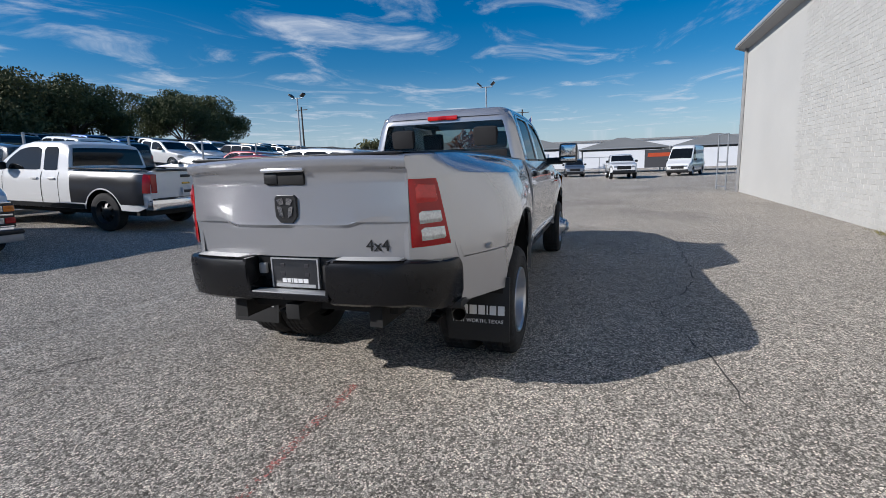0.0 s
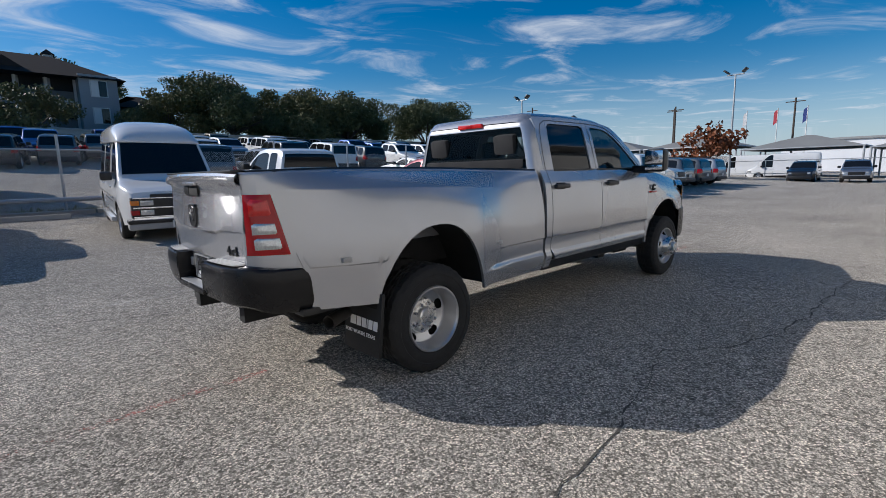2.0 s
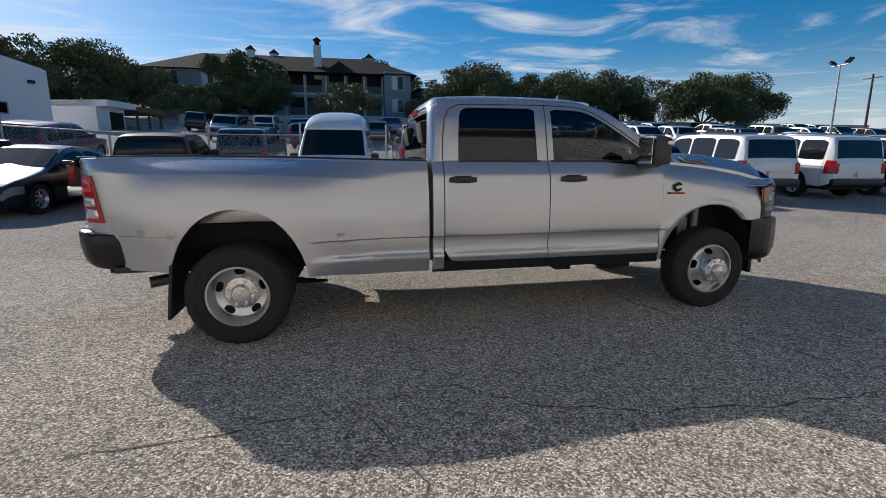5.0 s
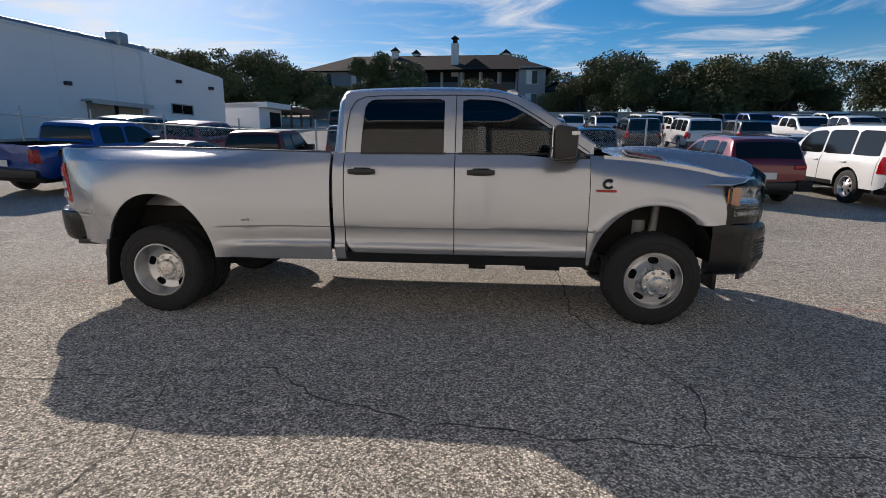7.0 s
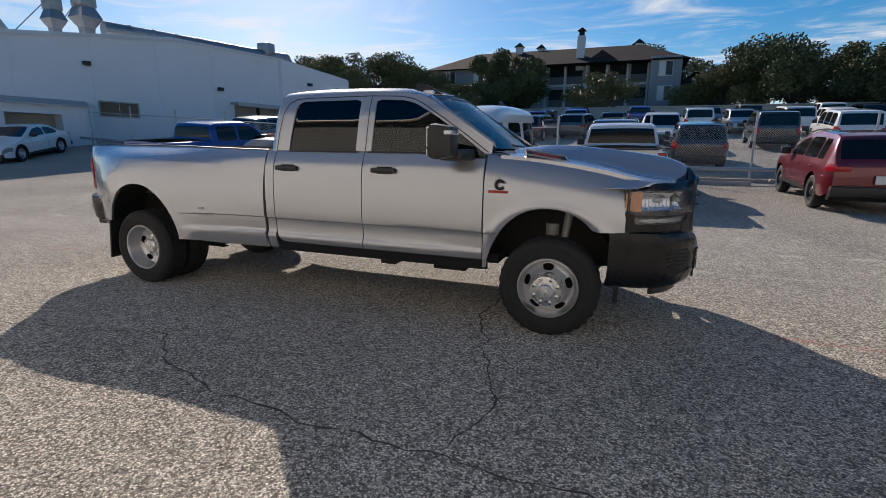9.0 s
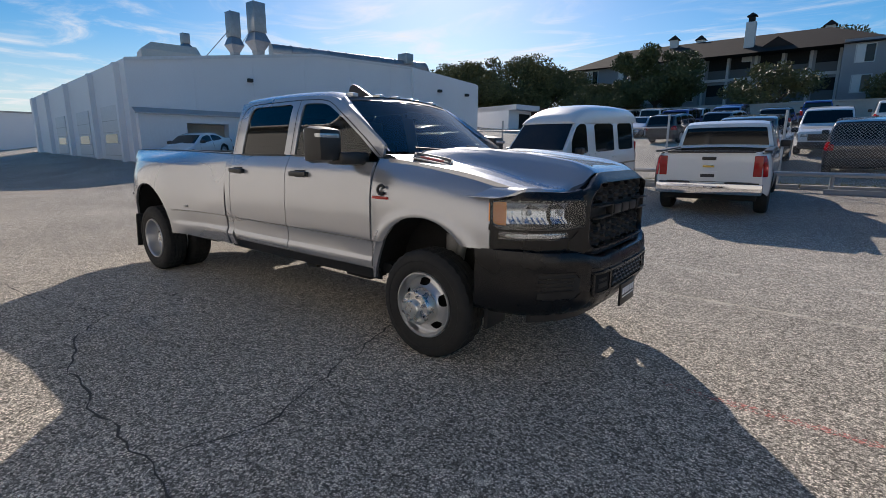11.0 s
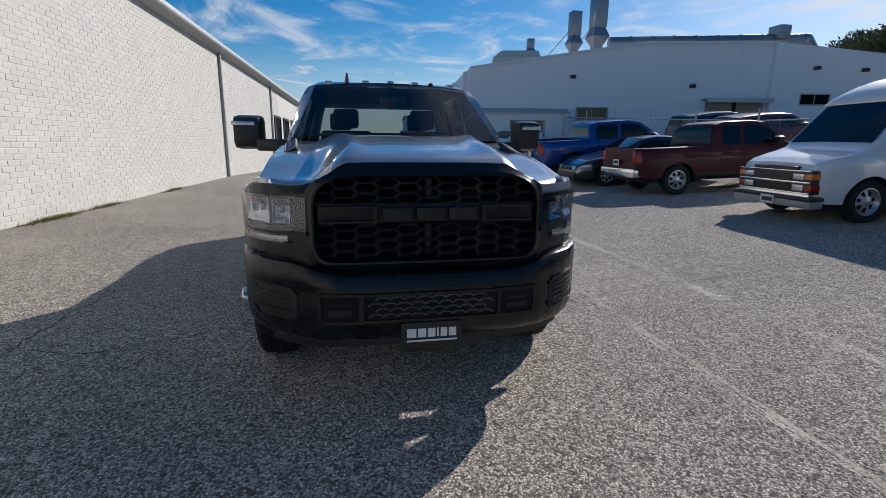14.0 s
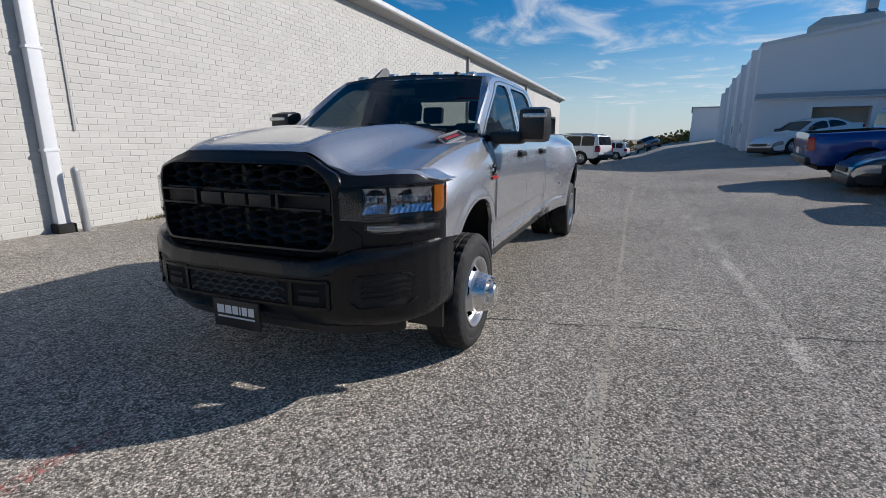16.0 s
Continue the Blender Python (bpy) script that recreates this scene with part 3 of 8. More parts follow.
truck = empty("dual_rear_wheel_pickup", pose(0, 0, 0), "silver crew cab dual-rear-wheel pickup truck with black bumpers", "pickup truck")


def sstep(a, b, x):
    t = max(0.0, min(1.0, (x - a) / (b - a)))
    return t * t * (3 - 2 * t)


BED_Y = [(-1.18, 0.69), (-1.165, 0.715), (-1.14, 0.747), (-1.1, 0.783), (-1.05, 0.818), (-1.0, 0.848), (-0.9, 0.9), (-0.8, 0.952), (-0.7, 1.002), (-0.55, 1.06), (-0.4, 1.098), (-0.2, 1.122), (0.05, 1.13), (0.25, 1.12), (0.45, 1.09), (0.65, 1.038), (0.85, 0.995), (1.1, 0.966), (1.49, 0.952)]
RAIL_Y = [(-1.18, 0.685), (-1.15, 0.72), (-1.1, 0.758), (-1.0, 0.795), (-0.8, 0.808), (0.6, 0.815), (1.1, 0.835), (1.49, 0.85)]
CREASE_Y = [(-1.18, 0.689), (-1.1, 0.775), (-1.0, 0.836), (-0.8, 0.9), (-0.5, 0.985), (-0.2, 1.03), (0.1, 1.035), (0.4, 1.005), (0.7, 0.95), (1.0, 0.912), (1.49, 0.895)]
FEN_Y = [(3.69, 0.956), (3.8, 0.97), (4.0, 0.985), (4.4, 0.99), (4.62, 0.985), (4.85, 0.965)]


def curve(x, pts):
    """A smooth line through points, by Hermite steps between them."""
    if x <= pts[0][0]:
        return pts[0][1]
    if x >= pts[-1][0]:
        return pts[-1][1]
    k = max(i for i, p in enumerate(pts) if p[0] <= x)
    (xa, ya), (xb, yb) = pts[k], pts[k + 1]
    g = [(pts[min(i + 1, len(pts) - 1)][1] - pts[max(i - 1, 0)][1]) / (pts[min(i + 1, len(pts) - 1)][0] - pts[max(i - 1, 0)][0]) for i in (k, k + 1)]
    h = xb - xa
    t = (x - xa) / h
    return ya * (1 + 2 * t) * (1 - t) ** 2 + yb * t * t * (3 - 2 * t) + h * (g[0] * t * (1 - t) ** 2 - g[1] * t * t * (1 - t))


def bed_top(x):
    return curve(x, [(-1.18, 1.446), (-0.6, 1.46), (0.3, 1.453), (1.0, 1.434), (1.49, 1.424)])


def crease_z(x):
    return curve(x, [(-1.18, 1.345), (-0.9, 1.338), (0.0, 1.325), (0.6, 1.3), (1.1, 1.27), (1.3, 1.275), (1.49, 1.3)])


DOOR_Y = [(0.44, 0.892), (0.5, 0.916), (0.56, 0.938), (0.6, 0.952), (0.625, 0.953), (0.66, 0.936), (0.76, 0.936), (0.783, 0.941), (0.794, 0.952), (0.9, 0.955), (1.05, 0.954), (1.18, 0.946), (1.27, 0.934), (1.3, 0.926), (1.36, 0.899), (1.4, 0.88), (1.425, 0.866)]


def body_y(x, z):
    """Half width of the body side below the belt."""
    if x < 1.5:
        zt, zc = bed_top(x), crease_z(x)
        yr, yc, mx = curve(x, RAIL_Y), curve(x, CREASE_Y), curve(x, BED_Y)
        mx = max(mx, yc + 0.002)
        if z > zt - 0.014:
            return yr - 0.012 * ((z - zt + 0.014) / 0.014) ** 2
        if z > zc:
            u = (zt - 0.014 - z) / max(0.01, zt - 0.014 - zc)
            return yr + (yc - yr) * (u + 0.12 * math.sin(u * math.pi))
        v = max(0, min(1, (zc - z) / 0.36))
        y = yc + (mx - yc) * (1 - (1 - v) ** 1.9)
        k = sstep(0.5, 0.72, x)
        if x > 0.45:
            y -= k * (0.013 * sstep(0.796, 0.784, z) + 0.006 * sstep(0.77, 0.66, z))
            y += k * 0.018 * sstep(0.668, 0.632, z) - 0.55 * max(0, 0.615 - z) ** 1.3 * k
        if x < -0.45:
            y -= 0.009 * sstep(0.874, 0.864, z) + 0.1 * max(0, 0.86 - z) * sstep(-0.45, -0.7, x)
        return y
    if x < 3.69:
        return curve(z, DOOR_Y) + 0.012 * sstep(3.2, 3.69, x) * sstep(0.6, 0.7, z)
    mx, zt = curve(x, FEN_Y), fender_top(x)
    u = zt - z
    yc = 0.845 + 0.62 * (mx - 0.845)
    y = 0.845 + (yc - 0.845) * min(1, u / 0.11) + 0.006 * math.sin(min(1, u / 0.11) * math.pi)
    if u > 0.11:
        y = yc + (mx - yc) * (1 - (1 - min(1, (u - 0.11) / 0.2)) ** 2)
    # lip that swells round the arch
    d = math.hypot((x - 4.21) / 0.49, (max(z, 0.6) - 0.6) / 0.42)
    y += 0.016 * math.exp(-((d - 1.03) / 0.08) ** 2)
    if z < 0.785:
        y -= 0.012 * sstep(0.796, 0.78, z) + 0.06 * (0.785 - z)
    return y


def fender_top(x):
    return curve(x, [(3.69, 1.412), (4.08, 1.378), (4.5, 1.315), (4.85, 1.242), (4.95, 1.225)])


def arch_r(x):
    d = abs(x + 0.01) / 0.505
    return -1 if d >= 1 else 0.53 + 0.54 * (1 - d ** 2.3) ** 0.66


def arch_f(x):
    d = abs(x - 4.21) / 0.495
    return -1 if d >= 1 else 0.5 + 0.515 * (1 - d ** 2.3) ** 0.66


CREASE = (0.6, 0.625, 0.64, 0.66, 0.783, 0.79, 0.796)


def panel(name, cols, zlo, zhi, yf, s, material, parent=truck, nz=9, thick=0.025, label="", rows=()):
    """A body panel of even columns between two edge lines, with a folded-in rim."""
    vs = []
    n, base = len(cols), nz
    nz += len(rows)
    for k in (0, 1):
        for x in cols:
            a, b = zlo(x), zhi(x)
            for z in sorted([a + (b - a) * j / (base - 1) for j in range(base)] + [max(a, min(b, r(x) if callable(r) else r)) for r in rows]):
                vs.append((x, s * (yf(x, z) - k * thick), z))
    fs = grid_faces(n, nz) + [tuple(i + n * nz for i in f) for f in grid_faces(n, nz, flip=True)]
    o = n * nz
    for i in range(n - 1):
        a, b = i * nz, (i + 1) * nz
        fs += [(a, a + o, b + o, b), (a + nz - 1, b + nz - 1, b + nz - 1 + o, a + nz - 1 + o)]
    for j in range(nz - 1):
        fs += [(j, j + 1, j + 1 + o, j + o), ((n - 1) * nz + j, (n - 1) * nz + j + o, (n - 1) * nz + j + 1 + o, (n - 1) * nz + j + 1)]
    if s > 0:
        fs = [f[::-1] for f in fs]
    return mesh_ob(name, vs, fs, material, parent, label, angle=24)


def span(a, b, n, *extra):
    return sorted({*np.linspace(a, b, n).tolist(), *[e for e in extra if a <= e <= b]})


def upper_y(x, z):
    t = (z - 1.42) / 0.5
    return 0.866 - 0.125 * t - 0.012 * t * t - 0.02 * max(0, t - 0.75) * 4 - 0.02 * sstep(3.1, 3.75, x)


def roof_line(x):
    return curve(x, [(1.5, 1.87), (1.56, 1.905), (1.65, 1.928), (1.9, 1.942), (2.3, 1.948), (2.7, 1.94), (2.94, 1.924), (3.1, 1.89), (3.3, 1.772), (3.55, 1.614), (3.78, 1.462)])


def win_top(x):
    return ip(x, [(1.76, 1.47), (1.768, 1.62), (1.785, 1.8), (1.8, 1.84), (1.83, 1.866), (1.88, 1.876), (2.46, 1.878), (2.475, 1.86), (2.63, 1.86), (2.65, 1.876), (2.88, 1.866), (2.97, 1.85), (3.03, 1.826), (3.2, 1.733), (3.45, 1.572), (3.66, 1.42)])


M_WELL = mat("wheel_well_felt", (0.006, 0.006, 0.006), 0.95, var=0.2)
arch_cols_r = [-0.01 + 0.505 * math.cos(q) for q in np.linspace(0, math.pi, 33)]
arch_cols_f = [4.21 + 0.495 * math.cos(q) for q in np.linspace(0, math.pi, 31)]


def bed_low(x):
    return max(arch_r(x), 0.872 if x < -0.955 else 0.6 + 0.272 * max(0, (-0.885 - x) / 0.07) if x < -0.2 else 0.49 + 0.03 * sstep(1.0, 0.5, x))


for s in (1, -1):
    # bed side
    bx = span(-1.18, 1.49, 42, *arch_cols_r, -1.17, -1.155, -1.135, -1.115, -1.08, -0.956, -0.954, -0.92, -0.885)
    panel("bed_side", bx, bed_low, bed_top, body_y, s, M_SILVER, nz=34, rows=(crease_z, lambda x: crease_z(x) + 0.006, lambda x: crease_z(x) - 0.006, lambda x: bed_top(x) - 0.014, lambda x: bed_top(x) - 0.006, 0.6, 0.615, 0.632, 0.65, 0.668, 0.784, 0.79, 0.796, 0.864, 0.874))
    # cab corner, doors, fender
    panel("cab_corner", span(1.525, 1.618, 5), lambda x: 0.5, lambda x: 1.42, body_y, s, M_SILVER, nz=26, rows=CREASE)
    rd = panel("rear_door", span(1.627, 2.569, 14, 1.64, 1.66, 1.69), lambda x: 0.565 + 0.1 * max(0, 1 - (x - 1.627) / 0.09) ** 2, lambda x: 1.42, body_y, s, M_SILVER, nz=28, rows=CREASE)
    fd = panel("front_door", span(2.577, 3.682, 14), lambda x: 0.565, lambda x: 1.42 - 0.04 * sstep(2.9, 3.6, x), body_y, s, M_SILVER, nz=28, rows=CREASE)
    panel("front_fender", span(3.69, 4.835, 24, *arch_cols_f, 4.7, 4.69, 4.765, 4.767), lambda x: max(arch_f(x), 0.5 if x < 4.3 else 0.86 if x < 4.766 else 1.172), fender_top, body_y, s, M_SILVER, nz=26, rows=(0.78, 0.796))
    panel("rocker", span(1.525, 3.72, 6), lambda x: 0.47, lambda x: 0.557, lambda x, z: 0.918 - 0.3 * (0.555 - z), s, M_BLACKPL, nz=4)
    # upper cab
    panel("rear_pillar", span(1.6, 1.76, 6), lambda x: 1.425, roof_line, upper_y, s, M_SILVER, nz=12)
    panel("centre_pillar", span(2.475, 2.63, 4), lambda x: 1.425, roof_line, upper_y, s, M_SILVER, nz=9)
    panel("roof_rail", span(1.76, 2.475, 16, 1.768, 1.785, 1.8, 1.83, 1.88), win_top, roof_line, upper_y, s, M_SILVER, nz=6)
    panel("roof_rail", span(2.63, 3.0, 8), win_top, roof_line, upper_y, s, M_SILVER, nz=6)
    panel("windshield_pillar", span(3.0, 3.72, 14), lambda x: max(win_top(x), 1.4), roof_line, upper_y, s, M_SILVER, nz=5)
    panel("rear_side_window", span(1.755, 2.485, 10, 1.768, 1.785, 1.8, 1.83), lambda x: 1.415, lambda x: win_top(x) + 0.008, lambda x, z: upper_y(x, z) - 0.012, s, M_PRIVACY, rd, nz=5, thick=0.005, label="dark privacy glass")
    panel("front_side_window", span(2.62, 3.65, 16), lambda x: 1.385, lambda x: max(win_top(x) + 0.008, 1.39), lambda x, z: upper_y(x, z) - 0.012, s, M_FRONTGLASS, fd, nz=5, thick=0.005)
    # dark seals round the door tops
    for ln, door in (([(1.622, 1.43), (1.63, 1.6), (1.655, 1.78), (1.7, 1.862), (1.78, 1.898), (1.9, 1.906), (2.573, 1.91)], rd), ([(2.573, 1.43), (2.573, 1.91)], fd), ([(2.573, 1.91), (2.85, 1.9), (2.98, 1.877), (3.08, 1.832), (3.3, 1.697), (3.5, 1.565), (3.69, 1.43)], fd)):
        vs = []
        for i in range(25):
            t = i / 24
            q = [k / (len(ln) - 1) for k in range(len(ln))]
            x, z = float(np.interp(t, q, [p[0] for p in ln])), float(np.interp(t, q, [p[1] for p in ln]))
            x2, z2 = float(np.interp(min(1, t + 0.02), q, [p[0] for p in ln])), float(np.interp(min(1, t + 0.02), q, [p[1] for p in ln]))
            d = Vector((x2 - x, z2 - z))
            d = d.normalized() if d.length > 1e-6 else last
            last = d
            for k in (-0.004, 0.004):
                vs.append((x - d.y * k, s * (upper_y(x, z) + 0.0015), z + d.x * k))
        mesh_ob("door_seal", vs, grid_faces(25, 2), M_DARK, door)
    for xa, xb, door in ((1.76, 2.5, rd), (2.6, 3.5, fd)):
        part("belt_trim", boxes((xa, xb, s * 0.858, s * 0.878, 1.413, 1.43), bevel=0.004), M_BLACKPL, door)
    # handles, with a flat dark slab painting the shade of the recess behind
    for xa, door in ((1.665, rd), (2.675, fd)):
        hd = part("door_handle", boxes((xa, xa + 0.235, s * 0.93, s * 0.975, 1.245, 1.29), bevel=0.016), M_BLACKPL, door, "black door handle")
        part("handle_cup", boxes((xa + 0.05, xa + 0.19, s * 0.925, s * 0.939, 1.225, 1.3), bevel=0.004), M_DARK, hd)
    # tow mirror
    bm = bmesh.new()
    box(bm, 3.33, 3.52, 1.045 if s > 0 else -1.29, 1.29 if s > 0 else -1.045, 1.375, 1.64, bevel=0.05)
    for v in bm.verts:
        if v.co.x > 3.42:
            v.co.y = s * (1.165 + (abs(v.co.y) - 1.165) * 0.84)
            v.co.z = 1.5 + (v.co.z - 1.5) * 0.9
    mr = part("tow_mirror", bm, M_BLACKPL, truck, "black folding tow mirror")
    bm = bmesh.new()
    box(bm, 3.42, 3.6, s * 0.86 if s > 0 else -1.1, 1.1 if s > 0 else s * 0.86, 1.36, 1.455, bevel=0.03)
    for v in bm.verts:
        v.co.x -= 0.45 * max(0, abs(v.co.y) - 0.95)
    part("mirror_arm", bm, M_BLACKPL, mr)
    part("mirror_glass", boxes((3.322, 3.329, s * 1.07, s * 1.265, 1.47, 1.615), bevel=0.003), M_CHROME, mr)
    part("spotter_glass", boxes((3.322, 3.329, s * 1.07, s * 1.265, 1.4, 1.455), bevel=0.003), M_CHROME, mr)
    part("marker_strip", boxes((3.46, 3.526, s * 1.1, s * 1.275, 1.555, 1.588), bevel=0.01), M_CLEARLENS, mr)

    # tail lamp wraps the rounded corner, its forward edge raked
    def lamp_grid(u0, u1, z0, z1, off, nu=12, nz=8, s=s):
        vs = []
        for i in range(nu):
            u = u0 + (u1 - u0) * i / (nu - 1)
            for j in range(nz):
                z = z0 + (z1 - z0) * j / (nz - 1)
                x = -1.172 + u * (0.115 + 0.075 * (1.315 - z) / 0.35)
                e = 1 - min(1, min(i, nu - 1 - i, j, nz - 1 - j))
                vs.append((x - off * 0.5 * (1 - u), s * (body_y(x, 0.97 + (z - 0.965) * 0.7) + off - 0.012 * e), z))
        return vs, grid_faces(nu, nz, flip=s > 0)

    v, f = lamp_grid(0, 1, 0.962, 1.318, 0.014, 14, 12)
    tl = mesh_ob("tail_lamp", v, f, M_REDLENS, truck, "red tail lamp with clear reverse lens")
    for u0, u1, z0, z1, m, nm in ((0.15, 0.86, 0.992, 1.068, M_CLEARLENS, "reverse_lens"), (0.14, 0.84, 1.082, 1.155, M_CLEARLENS, "reverse_lens"), (0.12, 0.82, 1.19, 1.292, M_BRAKE, "brake_lens")):
        v, f = lamp_grid(u0, u1, z0, z1, 0.021, 8, 6)
        mesh_ob(nm, v, f, m, tl)
    # bed rail cap
    panel_cols = span(-1.15, 1.49, 20)
    vs = []
    for x in panel_cols:
        yo, zt = body_y(x, bed_top(x)), bed_top(x)
        vs += [(x, s * (yo + 0.006), zt - 0.006), (x, s * (yo - 0.006), zt + 0.01), (x, s * (yo - 0.065), zt + 0.012), (x, s * (yo - 0.075), zt - 0.05)]
    mesh_ob("bed_rail_cap", vs, grid_faces(len(panel_cols), 4, flip=s < 0), M_BLACKPL, truck)
    # side badges: a plain open ring over a red bar
    bm = bmesh.new()
    ring = [(3.825 + 0.036 * math.cos(q), 1.185 + 0.033 * math.sin(q)) for q in np.linspace(0.6, 2 * math.pi - 0.6, 11)]
    for p, q in zip(ring, ring[1:]):
        tube(bm, (p[0], s * 0.978, p[1]), (q[0], s * 0.978, q[1]), 0.011, 8)
    part("engine_badge", bm, M_BLACKPL, truck, "black open ring badge")
    part("engine_badge", boxes((3.735, 3.89, s * 0.955, s * 0.988, 1.118, 1.138), bevel=0.003), M_REDBADGE, truck, "red bar badge")
    yb = body_y(0.755, 0.845)
    part("side_marker", boxes((0.72, 0.79, s * (yb - 0.01), s * (yb + 0.008), 0.833, 0.857), bevel=0.006), M_GREYTRIM, truck)
    yb = body_y(-0.69, 0.9)
    part("side_marker", boxes((-0.725, -0.655, s * (yb - 0.03), s * (yb + 0.012), 0.888, 0.918), bevel=0.006), M_GREYTRIM, truck)
    # wheel wells
    for cx, cz, dy, zs in ((-0.01, 0.56, 1.05, 1.05), (4.21, 0.53, 0.95, 1.0)):
        pv = [(cx + 0.51 * math.cos(q), s * (dy + o), cz + 0.5 * math.sin(q) * zs) for q in np.linspace(0, math.pi, 17) for o in (-0.5, 0.0)]
        mesh_ob("wheel_liner", pv, grid_faces(17, 2), M_WELL, truck)
        part("wheel_well_wall", boxes((cx - 0.52, cx + 0.52, s * (dy - 0.52), s * (dy - 0.48), 0.5, 1.1)), M_WELL, truck)
    # mud flaps
    fl = part("mud_flap", boxes((-0.5, -0.475, s * 0.68, s * 1.09, 0.24, 0.66), bevel=0.004), M_RUBBER, truck, "black mud flap with white print")
    lw = (0.075, 0.06, 0.055, 0.02, 0.055, 0.055)
    bm = bmesh.new()
    y = 0.72 if s > 0 else -1.06
    for w in lw[::-1]:
        box(bm, -0.504, -0.5005, y, y + w - 0.012, 0.415, 0.475)
        y += w
    part("print", bm, M_PRINT, fl, smooth=False)


def text_ob(name, body, size, m, material, parent, depth=0.002):
    cu = bpy.data.curves.new(name, "FONT")
    cu.body, cu.size, cu.extrude = body, size, depth
    cu.align_x = "CENTER"
    tmp = bpy.data.objects.new(name, cu)
    scene.collection.objects.link(tmp)
    dg = bpy.context.evaluated_depsgraph_get()
    me = bpy.data.meshes.new_from_object(tmp.evaluated_get(dg))
    bpy.data.objects.remove(tmp)
    me.materials.clear()
    me.materials.append(material)
    ob = new(name, me)
    ob.parent = parent
    ob.matrix_basis = m
    return ob


for ob in [o for o in truck.children if o.name.startswith("mud_flap")]:
    sy = sum(v.co.y for v in ob.data.vertices) / len(ob.data.vertices)
    text_ob("print", "FORT WORTH, TEXAS", 0.034, pose(-0.549, sy, 0.365, 84, 0, -90), M_PRINT, ob)
    for piece in [ob] + [c for c in ob.children if len(c.data.vertices) == 48]:
        for v in piece.data.vertices:
            v.co.x -= (0.66 - v.co.z) * 0.12


# roof, its tail rounded into the back of the cab
def cab_tail(y, w, z):
    """Where the back of the cab lies at a half width w, with rounded corners."""
    r, a = 0.115, abs(y)
    lean_x = 1.492 + 0.03 * max(0, (z - 1.43) / 0.5) + 0.09 * max(0, (z - 1.86) / 0.09) ** 2
    return lean_x + (r - math.sqrt(max(0, r * r - max(0, a - (w - r)) ** 2)) if a > w - r else 0) + 0.012 * (a / w) ** 2


rx = span(0, 1, 24, 0.01, 0.02, 0.035, 0.05, 0.075)
rys = [0, 0.3, 0.6, 0.82, 0.9, 0.95, 0.98, 1.0]
vs = []
for t in rx:
    xm = 1.53 + (3.12 - 1.53) * t
    ze = roof_line(max(xm, 1.64))
    yo = upper_y(xm, ze)
    row = []
    for g in rys:
        x0 = cab_tail(g * yo, yo, 1.86)
        x = x0 + (3.12 - x0) * t
        crown = 0.052 - 0.006 * g - 0.046 * max(0, (g - 0.82) / 0.18) ** 2.2
        z = ze + crown - 0.085 * max(0, 1 - (x - x0) / 0.1) ** 2.4 - 0.025 * sstep(2.85, 3.12, x)
        row.append((x, g * yo, z))
    vs += row[::-1] + [(p[0], -p[1], p[2]) for p in row[1:]]
mesh_ob("roof", vs, grid_faces(len(rx), 2 * len(rys) - 1), M_SILVER, truck, angle=40)
mesh_ob("headliner", [(x, y, 1.88) for x in (1.6, 3.1) for y in (-0.66, 0.66)], [(0, 1, 3, 2)], M_SEAT, truck)
for y in (-0.54, -0.22, 0.0, 0.22, 0.54):
    bm = boxes((3.0, 3.1, y - 0.033, y + 0.033, 1.928, 1.985 - 0.05 * y * y), bevel=0.018)
    for v in bm.verts:
        v.co.z -= 0.012 * max(0, v.co.x - 3.0) / 0.1
    part("clearance_lamp", bm, M_CLEARLENS, truck, "clear roof clearance lamp")
part("roof_puck", boxes((2.93, 3.02, 0.36, 0.4, 1.94, 1.978), bevel=0.015), M_BLACKPL, truck)
bm = bmesh.new()
q = [(2.84, 0.034, 1.95), (3.12, 0.014, 1.945), (2.86, 0.01, 2.04), (2.9, 0.008, 2.055), (2.96, 0.007, 2.035)]
vv = [bm.verts.new((x, -0.38 + k * w, z)) for x, w, z in q for k in (1, -1)]
for f in ((0, 2, 8, 6, 4), (1, 5, 7, 9, 3), (2, 3, 9, 8), (8, 9, 7, 6), (0, 4, 5, 1), (4, 6, 7, 5)):
    bm.faces.new([vv[i] for i in f])
part("antenna_fin", bm, M_BLACKPL, truck)
# back of the cab: one skin round the rear window
zs_ = [0.56, 1.0, 1.3, 1.425, 1.44, 1.5, 1.6, 1.7, 1.78, 1.835, 1.86, 1.89, 1.91]
gs_ = [0, 0.25, 0.5, 0.72, 0.8, 0.855, 0.88, 0.91, 0.94, 0.965, 0.985, 1.0]
vs = []
for z in zs_:
    w = upper_y(1.6, z) if z > 1.42 else 0.866
    half = [(cab_tail(g * w, w, z), g * w, z) for g in gs_]
    vs += half[::-1] + [(p[0], -p[1], p[2]) for p in half[1:]]
nc = 2 * len(gs_) - 1
fs = [f for f in grid_faces(len(zs_), nc) if not (1.43 < vs[f[0]][2] < 1.83 and max(abs(vs[i][1]) for i in f) < 0.86 * upper_y(1.6, vs[f[0]][2]))]
mesh_ob("cab_back", vs, fs, M_SILVER, truck, angle=40)
vs = [(cab_tail(g * 0.86 * upper_y(1.6, z), upper_y(1.6, z), z) + 0.006, g * 0.862 * upper_y(1.6, z), z) for z in (1.432, 1.6, 1.842) for g in np.linspace(-1, 1, 9)]
mesh_ob("rear_window", vs, grid_faces(3, 9, flip=True), M_REARGLASS, truck)
